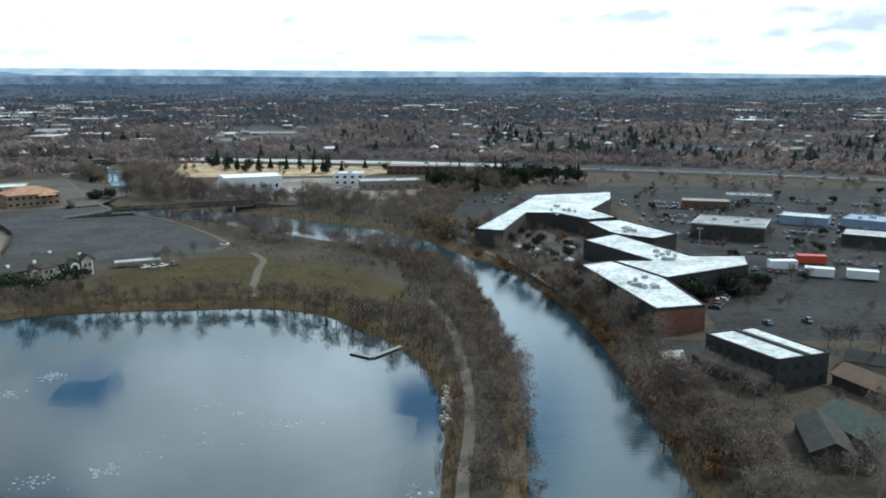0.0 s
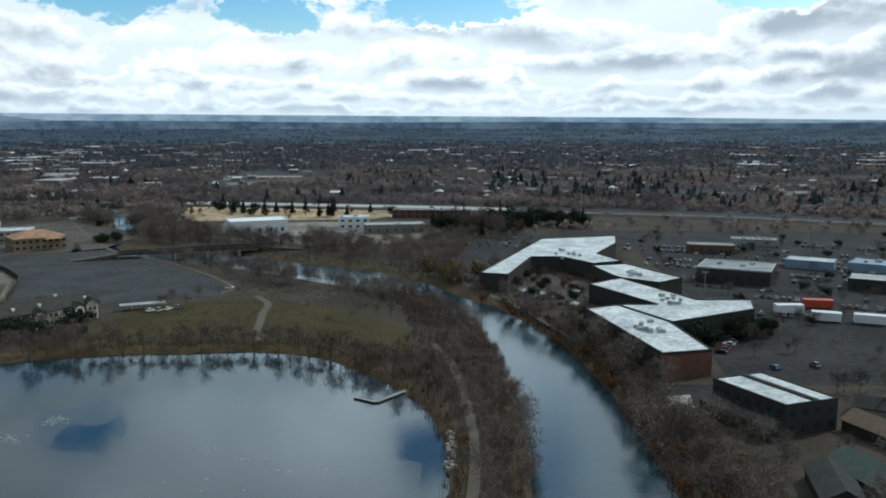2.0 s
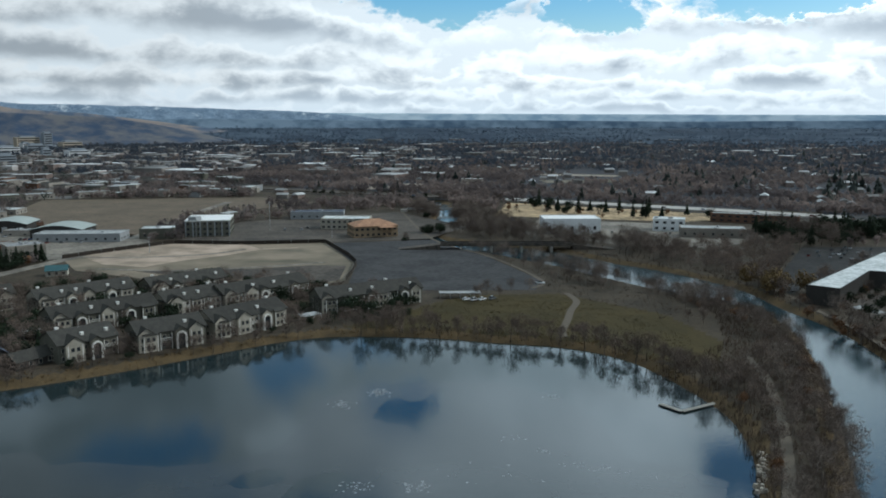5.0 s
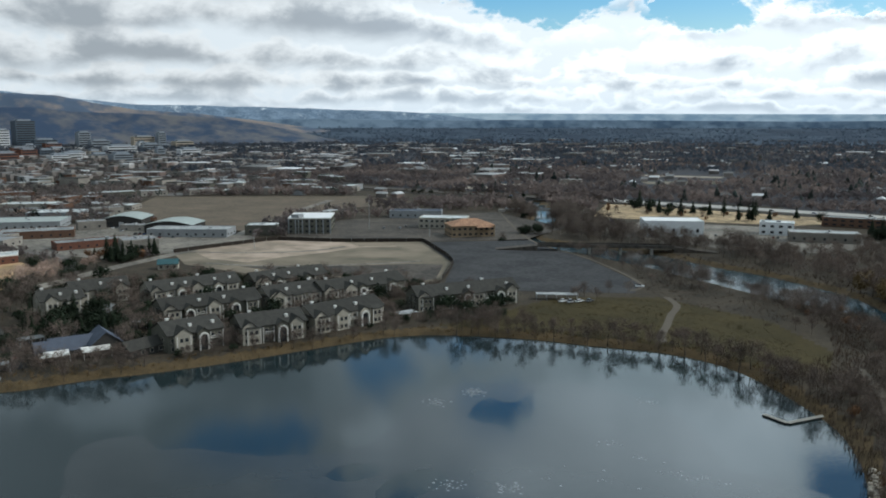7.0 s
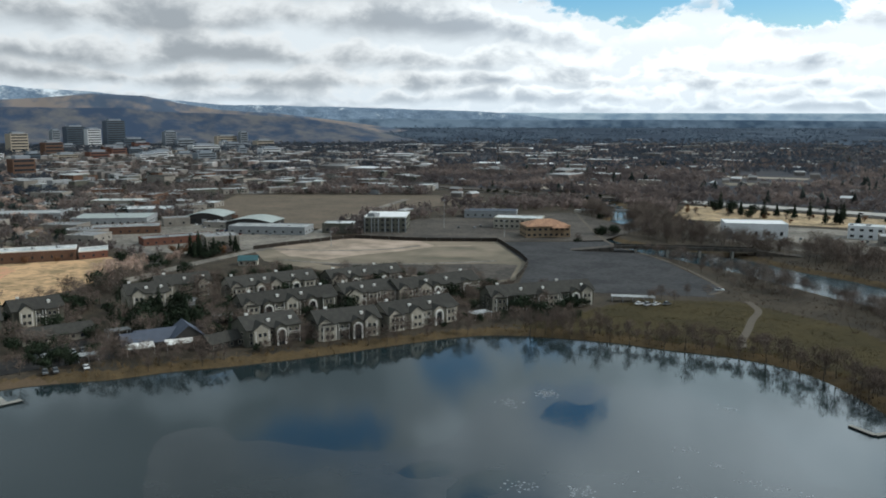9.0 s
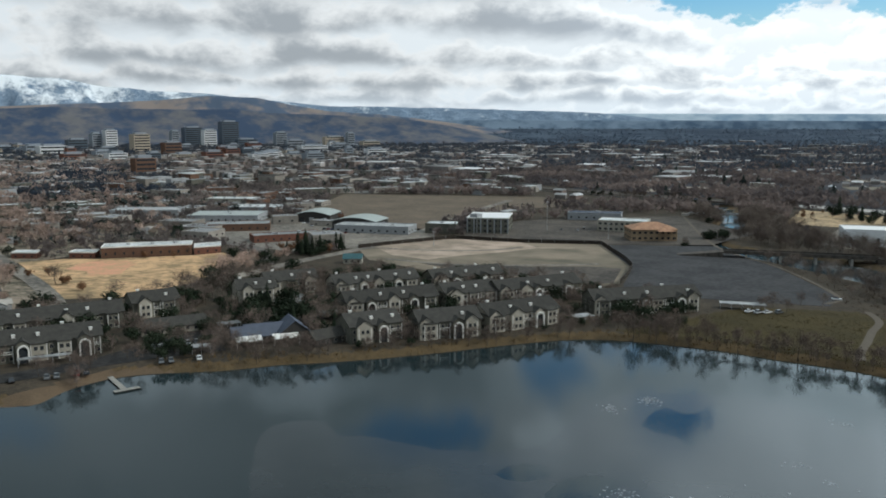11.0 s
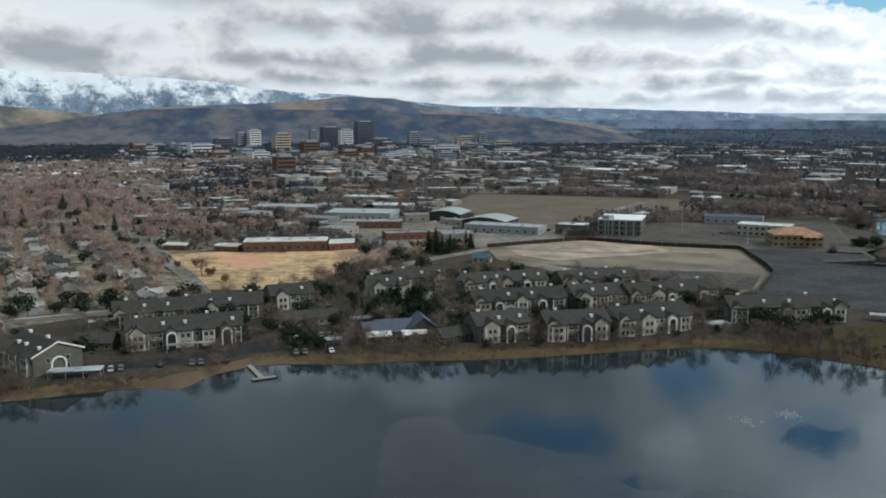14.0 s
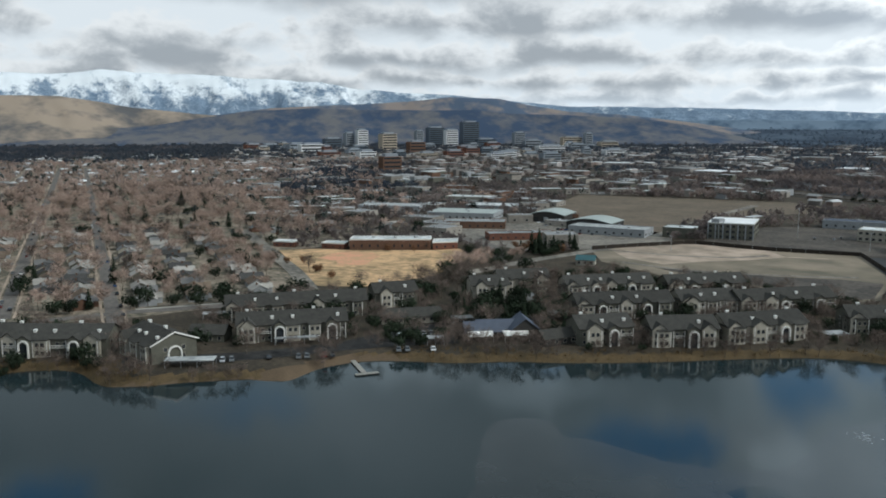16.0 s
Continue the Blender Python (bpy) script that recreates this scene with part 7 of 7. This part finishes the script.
def woods(name, az0, az1, r0, r1, n, lo, hi, mat, label, seg=6, seed=1, clump=None, within=None, wide=1.0, cone=False, sprays=20, spray_size=1.0):
    """Far trees with uneven crowns, joined; spread over the ground between two azimuths and distances."""
    rng = np.random.default_rng(seed)
    a, r = np.radians(rng.uniform(az0, az1, n)), r0 * (r1 / r0) ** rng.uniform(0, 1, n) ** 0.8
    x, y = -r * np.sin(a), r * np.cos(a)
    ok = np.ones(n, bool)
    for poly in CLEAR:
        if min(math.hypot(*p) for p in poly) < 1300:
            ok &= water_distance(x, y, poly) > 1.0
    for poly in LOTS:
        ok &= water_distance(x, y, poly) > 1.0
    for px, py, s in FOOT:
        ok &= (x - px) ** 2 + (y - py) ** 2 > (s + 3) ** 2
    for px, py, s, _ in FOOT_PLAN:
        ok &= (x - px) ** 2 + (y - py) ** 2 > (s * 0.8 + 2) ** 2
    if clump is not None:
        ok &= np.array([noise.noise(Vector((px / 190, py / 90, seed))) > clump for px, py in zip(x, y)])
    if within is not None:
        ok &= water_distance(x, y, within) < 0
    x, y, r = x[ok], y[ok], r[ok]
    m = len(x)
    h = rng.uniform(lo, hi, m) * rng.choice([0.7, 1.0, 1.0, 1.2], m)
    z, w = far_level(r), h * rng.uniform(0.34, 0.55, m) * wide
    if cone:
        rings = ((0.05, 0.62), (0.4, 0.42), (0.75, 0.18))
        vs, n_r = [], len(rings)
        for hz, wr in rings:
            a0 = rng.uniform(0, 6.28, m)
            for k in range(seg):
                t = a0 + 6.2832 * k / seg + rng.normal(0, 0.18, m)
                q = w * wr * rng.uniform(0.62, 1.3, m)
                vs.append(np.stack([x + np.cos(t) * q, y + np.sin(t) * q, z + h * (hz + rng.normal(0, 0.06, m))], 1))
        vs.append(np.stack([x + rng.normal(0, 0.1, m) * w, y + rng.normal(0, 0.1, m) * w, z + h], 1))
        v = np.stack(vs, 1)
        per = v.shape[1]
        f = [(j * seg + k, j * seg + (k + 1) % seg, (j + 1) * seg + (k + 1) % seg) for j in range(n_r - 1) for k in range(seg)]
        f += [(j * seg + k, (j + 1) * seg + (k + 1) % seg, (j + 1) * seg + k) for j in range(n_r - 1) for k in range(seg)]
        f += [((n_r - 1) * seg + k, (n_r - 1) * seg + (k + 1) % seg, per - 1) for k in range(seg)]
        tris = (np.arange(m)[:, None, None] * per + np.array(f)[None]).reshape(-1, 3)
        v = v.reshape(-1, 3)
    else:
        # each tree: a thin stem and a loose crown of sprays
        d = rng.normal(0, 1, (m, sprays, 3))
        d /= np.linalg.norm(d, axis=2)[..., None]
        rad = rng.uniform(0.25, 1.0, (m, sprays)) ** 0.6
        ww, hh = w[:, None], h[:, None]
        cx, cy = x[:, None] + d[..., 0] * rad * ww * 0.85, y[:, None] + d[..., 1] * rad * ww * 0.85
        cz = z[:, None] + hh * (0.54 + d[..., 2] * rad * 0.36)
        size = np.minimum(ww, hh * 0.6)[..., None, None] * rng.uniform(0.35, 0.7, (m, sprays, 1, 1)) * spray_size
        tri = np.stack([cx, cy, cz], -1)[:, :, None, :] + rng.normal(0, 0.62, (m, sprays, 3, 3)) * size
        stem = np.stack([np.stack([x - 0.25, y, z - 0.5], 1), np.stack([x + 0.25, y, z - 0.5], 1), np.stack([x, y, z + h * 0.75], 1)], 1)[:, None]
        v = np.concatenate([tri, stem], 1).reshape(-1, 3)
        v[:, 2] = np.maximum(v[:, 2], np.repeat(z, (sprays + 1) * 3) - 0.5)
        tris = np.arange(len(v)).reshape(-1, 3)
    me = tri_mesh(name, v, tris, [mat])
    tagged(new(name, me), label, "woods", kind="stuff")


FAR_BROWN = island_material("far_bare_woods", [(0.085, 0.074, 0.076), (0.135, 0.112, 0.108), (0.205, 0.164, 0.15), (0.3, 0.235, 0.205)], vary=0.22, patch_size=120, thin=0.65, broad=(-0.1, 0.85))
# The blue in the next two woods colours is distance haze, stronger at the horizon.
FAR_DARK = island_material("far_hazed_woods", [(0.046, 0.058, 0.078), (0.074, 0.083, 0.1), (0.145, 0.13, 0.13)], vary=0.16, patch_size=170, thin=0.65, broad=(-0.1, 0.85))
FAR_HAZE = island_material("horizon_woods", [(0.05, 0.068, 0.098), (0.078, 0.102, 0.136), (0.15, 0.172, 0.198)], vary=0.12, patch_size=300, thin=0.65, broad=(-0.15, 0.8))
FAR_PINE = island_material("far_pines", [(0.028, 0.038, 0.035), (0.055, 0.062, 0.056)], vary=0.6, patch_size=120)
# Brightened warm brown that holds the sun on the far streets.
FAR_WARM = island_material("warm_sunlit_trees", [(0.27, 0.203, 0.175), (0.39, 0.295, 0.25), (0.52, 0.395, 0.335)], vary=0.25, thin=0.65, broad=(-0.1, 0.85))
# Copy of FAR_BROWN for the town, with sunlight painted into its tones.
TOWN_SUNLIT = island_material("sunlit_town_trees", [(0.105, 0.092, 0.09), (0.175, 0.146, 0.136), (0.27, 0.218, 0.195)], vary=0.25, thin=0.65, broad=(-0.1, 0.85))
woods("motorway_scrub", -31, 36, 720, 1000, 3200, 2, 5, FAR_BROWN, "brown scrub beside the motorway", seed=52, within=FOREST, wide=1.6)
woods("woods_beyond_motorway", -31, 36, 800, 1750, 11000, 5, 10, FAR_BROWN, "bare brown woods beyond the motorway", seed=2, within=FOREST, wide=1.1, clump=-0.16, sprays=24, spray_size=0.8)
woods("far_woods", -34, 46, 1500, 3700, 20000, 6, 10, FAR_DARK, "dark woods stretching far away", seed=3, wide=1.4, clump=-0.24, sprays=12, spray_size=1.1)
woods("horizon_woods", -36, 48, 3300, 4700, 24000, 4, 8, FAR_HAZE, "dark woods out to the horizon", seed=31, wide=2.2, sprays=6, spray_size=1.2, clump=-0.1)
woods("far_brown_woods", -34, 40, 1500, 3400, 8000, 6, 10, FAR_BROWN, "brown woods in the distance", seed=4, clump=0.0, wide=1.2, sprays=14, spray_size=1.0)
woods("far_conifers", -34, 30, 860, 2300, 900, 8, 15, FAR_PINE, "scattered dark conifers", 6, seed=5, within=FOREST, cone=True, clump=0.12, wide=1.3)
woods("hillside_conifers", -34, -3, 860, 1350, 420, 9, 16, FAR_PINE, "dark conifers among the houses beyond the highway", 7, seed=55, within=FOREST, cone=True, clump=0.0, wide=1.4)
woods("riverside_woods", 16, 46, 640, 1500, 4200, 6, 11, FAR_BROWN, "bare woods upstream", seed=6, clump=-0.15, sprays=26, spray_size=0.85)
woods("far_street_trees", 60, 90, 900, 2000, 4800, 6, 11, FAR_WARM, "street trees of the far neighbourhood with sunlight put into their warm brown", seed=7, sprays=18, spray_size=0.9)
woods("far_street_evergreens", 60, 92, 800, 2600, 700, 6, 11, FAR_PINE, "dark evergreens of the far neighbourhood", seed=71, sprays=22)
woods("town_trees", 34, 68, 700, 3000, 11500, 4, 9, TOWN_SUNLIT, "bare trees among the town blocks", seed=8, clump=-0.24, sprays=15, spray_size=1.1)
woods("midtown_trees", 38, 67, 540, 1150, 2400, 4, 8, TOWN_SUNLIT, "bare trees around the warehouses", seed=41, sprays=32, spray_size=0.8)
woods("park_trees", 58, 67, 1000, 1750, 1500, 7, 11, FAR_DARK, "dusky bare trees of a town park", seed=43, wide=1.2, sprays=22, clump=-0.1)
woods("town_evergreens", 34, 88, 600, 2600, 1900, 5, 10, FAR_PINE, "dark evergreens in the town", seed=9, clump=-0.1)
woods("lot_trees", -31, -4, 430, 880, 620, 4, 8, FAR_BROWN, "small bare trees at the edges of the lots", seed=10, clump=0.0, sprays=34)
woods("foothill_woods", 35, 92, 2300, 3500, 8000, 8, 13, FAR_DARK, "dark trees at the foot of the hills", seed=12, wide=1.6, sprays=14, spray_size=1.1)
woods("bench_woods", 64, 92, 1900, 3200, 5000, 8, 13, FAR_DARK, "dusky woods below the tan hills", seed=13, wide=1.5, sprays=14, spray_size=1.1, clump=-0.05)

TOWN_WALL = island_material("town_walls", [(0.1, 0.09, 0.085), (0.17, 0.155, 0.145), (0.26, 0.24, 0.22), (0.16, 0.115, 0.1), (0.46, 0.44, 0.42)], 0.8)
TOWN_ROOF = island_material("town_roofs", [(0.085, 0.082, 0.08), (0.13, 0.125, 0.12), (0.18, 0.175, 0.17), (0.26, 0.26, 0.258), (0.38, 0.38, 0.38), (0.72, 0.73, 0.74)], 0.7, vary=0.85)


def town(name, az0, az1, r0, r1, n, size, height, label, seed, clump=-9.0, ang0=10, near=0):
    """Low town blocks with their roofs, joined, far off."""
    r = random.Random(seed)
    walls, roofs = Geo(), Geo()
    made = tries = 0
    while made < n and tries < n * 8:
        tries += 1
        a, d = radians(r.uniform(az0, az1)), r0 + (r1 - r0) * r.random() ** 0.75
        x, y = -d * math.sin(a), d * math.cos(a)
        if noise.noise(Vector((x / 200, y / 200, seed))) < clump:
            continue
        if any(inside(x, y, p) for p in CLEAR) or any((x - p) ** 2 + (y - q) ** 2 < (s + 14) ** 2 for p, q, s in FOOT + [f[:3] for f in FOOT_PLAN]):
            continue
        made += 1
        w, dp, h = r.uniform(*size), r.uniform(*size) * 0.7, r.uniform(*height)
        z = float(far_level(d))
        o = rect(x, y, ang0 + r.choice((0, 90)) + r.uniform(-14, 14), w, dp)
        if d < near and size[1] >= 16:
            one = thing("town_building", r.choice(("low town building with a pale flat roof", "low town building with a grey flat roof")), "building", pose(x, y, z), "town buildings")
            lo = [(px - x, py - y) for px, py in o]
            part("wall", Geo().prism(lo, -1, h), r.choice((TOWN_CREAM, TOWN_CREAM, SIDING, BROWN_BRICK, WHITE_WALL)), one)
            part("roof", Geo().prism([(px * 1.02, py * 1.02) for px, py in lo], h + 0.02, h + 0.5), r.choice((TOWN_GREY, SHINGLE, TOWN_GREY, TOWN_GREY, ROOF_GREY, ROOF_WHITE)), one)
            continue
        walls.prism(o, z - 1, z + h)
        if size[1] < 16:
            cx, cy = sum(p[0] for p in o) / 4, sum(p[1] for p in o) / 4
            m1, m2 = ((o[0][0] + o[3][0]) / 2, (o[0][1] + o[3][1]) / 2), ((o[1][0] + o[2][0]) / 2, (o[1][1] + o[2][1]) / 2)
            o2 = [(px + (px - cx) * 0.12, py + (py - cy) * 0.12) for px, py in o]
            roofs.add([(px, py, z + h) for px, py in o2] + [(*m1, z + h + 2.2), (*m2, z + h + 2.2)], [(0, 1, 5, 4), (2, 3, 4, 5), (0, 4, 3), (1, 2, 5), (3, 2, 1, 0)])
        else:
            roofs.prism(o, z + h + 0.02, z + h + 0.5)
    root = thing(name, label, "buildings", pose(0, 0, 0), kind="stuff")
    part("walls", walls, TOWN_WALL, root)
    part("roofs", roofs, TOWN_ROOF, root)


for hx, hy, hw in ((-89, 1420, 34), (-330, 1890, 70), (-398, 1120, 30), (150, 1240, 26), (260, 1150, 22), (60, 1680, 40)):
    block("far_hall", rect(hx, hy, 8, hw, 12), 5.0, TOWN_CREAM, BRIGHT_ROOF, "long pale hall among the bare woods", "hall", group="far halls")
mid = random.Random(77)
MID_LABELS = {0: "grey-roofed commercial building in the town", 1: "white-roofed commercial building in the town", 2: "brick commercial building in the town"}
made = 0
while made < 70:
    a, d = radians(mid.uniform(40, 68)), mid.uniform(580, 1050)
    x, y, ang = -d * math.sin(a), d * math.cos(a), mid.choice((25, 60, 115)) + mid.uniform(-5, 5)
    if any(inside(x, y, p) for k, lst in PATCHES.items() if k not in ("yard",) for p in lst) or any((x - p) ** 2 + (y - q) ** 2 < (s + 8) ** 2 for p, q, s, _ in FOOT_PLAN) or inside(x, y, [(-490, 170), (-640, 130), (-640, 330), (-490, 355)]):
        made += 0.1
        continue
    made += 1
    k = mid.choice((0, 0, 0, 1, 2))
    block("commercial_building", rect(x, y, ang, mid.uniform(14, 38), mid.uniform(10, 24)), mid.uniform(4, 7.5), (TOWN_CREAM, SIDING, BROWN_BRICK)[k] if mid.random() < 0.7 else TOWN_CREAM, (TOWN_GREY, ROOF_WHITE, TOWN_GREY)[k], MID_LABELS[k], "commercial building", floors=1, bay=7.0, group="town buildings")
town("town_blocks", 34, 70, 720, 3050, 1050, (9, 32), (4, 10), "low commercial blocks of the town", 21, -0.25, near=1350)
town("far_houses", 62, 90, 1000, 3000, 1300, (9, 14), (3, 4), "small houses of the far neighbourhood", 22, -9, 170)
town("woodland_houses", -34, 34, 900, 2600, 330, (9, 15), (4, 6), "houses scattered in the woods", 23, -0.1)
town("distant_halls", -32, 36, 1500, 3700, 90, (26, 90), (4, 8), "pale halls far off in the woods", 27, 0.0, ang0=0)
town("industrial_sheds", 22, 45, 1050, 3000, 75, (30, 80), (5, 9), "pale industrial sheds", 24, -0.2)

# downtown towers: azimuth, distance, width, depth, height above the ground, wall
TOWER_GLASS = material("dark_tower_glass", (0.085, 0.11, 0.14), (0.06, 0.08, 0.105), 20, 4, rough=0.25, spec=0.5)
TOWER_TAN = material("tan_tower_stone", (0.46, 0.4, 0.32), (0.36, 0.31, 0.25), 20, 4)
TOWER_WHITE = material("pale_tower_concrete", (0.68, 0.69, 0.7), (0.55, 0.56, 0.57), 20, 4)
TOWER_GREY = material("grey_tower_concrete", (0.28, 0.31, 0.345), (0.21, 0.235, 0.265), 20, 4)
TOWERS = [(61.65, 2950, 38, 30, 62, TOWER_WHITE, "white office tower with dark window bands"), (62.5, 2960, 30, 30, 52, TOWER_GREY, "grey office tower of the downtown skyline"),
          (59.9, 2550, 46, 36, 54, TOWER_TAN, "tan stone office tower of the downtown skyline"), (57.8, 3050, 26, 26, 58, TOWER_GREY, "slim grey tower of the downtown skyline"),
          (56.7, 3100, 62, 36, 70, TOWER_GLASS, "broad dark glass tower of the downtown skyline"), (55.65, 3000, 44, 30, 62, TOWER_WHITE, "pale tower with fine window grid"),
          (54.4, 3100, 62, 40, 90, TOWER_GLASS, "tallest dark glass tower of the downtown skyline"), (53.3, 3000, 70, 30, 30, TOWER_GLASS, "low dark glass office of the downtown skyline"),
          (51.1, 3050, 40, 30, 52, TOWER_GREY, "blue-grey office tower of the downtown skyline"), (50.2, 3000, 60, 30, 26, TOWER_GREY, "low grey office of the downtown skyline"), (46.5, 3000, 26, 26, 50, TOWER_GREY, "grey tower by the edge of downtown"),
          (47.6, 3000, 70, 30, 38, TOWER_TAN, "broad tan hospital block of the downtown skyline"), (65.0, 2400, 70, 30, 27, TOWER_WHITE, "white office slab of the downtown skyline"), (66.0, 2500, 50, 30, 26, TOWER_GREY, "grey office slab of the downtown skyline"),
          (58.0, 2350, 46, 30, 34, BROWN_BRICK, "brown brick office block of the downtown skyline"), (59.75, 1460, 34, 22, 28, BROWN_BRICK, "brown brick apartment tower of the downtown skyline"), (68.8, 2700, 50, 30, 20, BRICK, "red brick block of the downtown skyline"),
          (63.6, 2900, 60, 30, 34, TOWER_GLASS, "dark glass block of the downtown skyline"), (49.0, 2500, 80, 40, 20, TOWER_WHITE, "white low block of the downtown skyline"), (45.2, 2900, 60, 40, 24, TOWER_TAN, "tan low block of the downtown skyline")]
low_rng = random.Random(404)
for k in range(34):
    TOWERS.append((low_rng.uniform(44.5, 68.5), low_rng.uniform(1900, 2900), low_rng.uniform(22, 60), low_rng.uniform(16, 34), low_rng.uniform(10, 24), low_rng.choice((TOWER_WHITE, TOWER_TAN, TOWER_GREY, BRICK, TOWER_GLASS, TOWER_WHITE)), "mid-rise block in front of the downtown towers"))
for az_t, dist, w, dp, h, mt, label in TOWERS:
    a = radians(az_t)
    x, y, z = -dist * math.sin(a), dist * math.cos(a), float(far_level(dist))
    root = thing("office_tower", label, "tower", pose(x, y, z, 0, 0, az_t + 22), "downtown towers")
    part("shaft", Geo().box(-w / 2, w / 2, -dp / 2, dp / 2, -3, h), mt, root)
    part("crown", Geo().box(-w / 3, w / 3, -dp / 3, dp / 3, h, h + 5), TOWER_GREY, root)
    floors = max(3, int(h / 7))
    for f in range(floors):
        zf = h * (f + 0.35) / floors
        part("window_band", Geo().box(-w / 2 + 2, w / 2 - 2, -dp / 2 - 0.3, -dp / 2 + 0.1, zf, zf + h / floors * 0.45), GLASS, root)
        part("window_band", Geo().box(w / 2 - 0.1, w / 2 + 0.3, -dp / 2 + 2, dp / 2 - 2, zf, zf + h / floors * 0.45), GLASS, root)
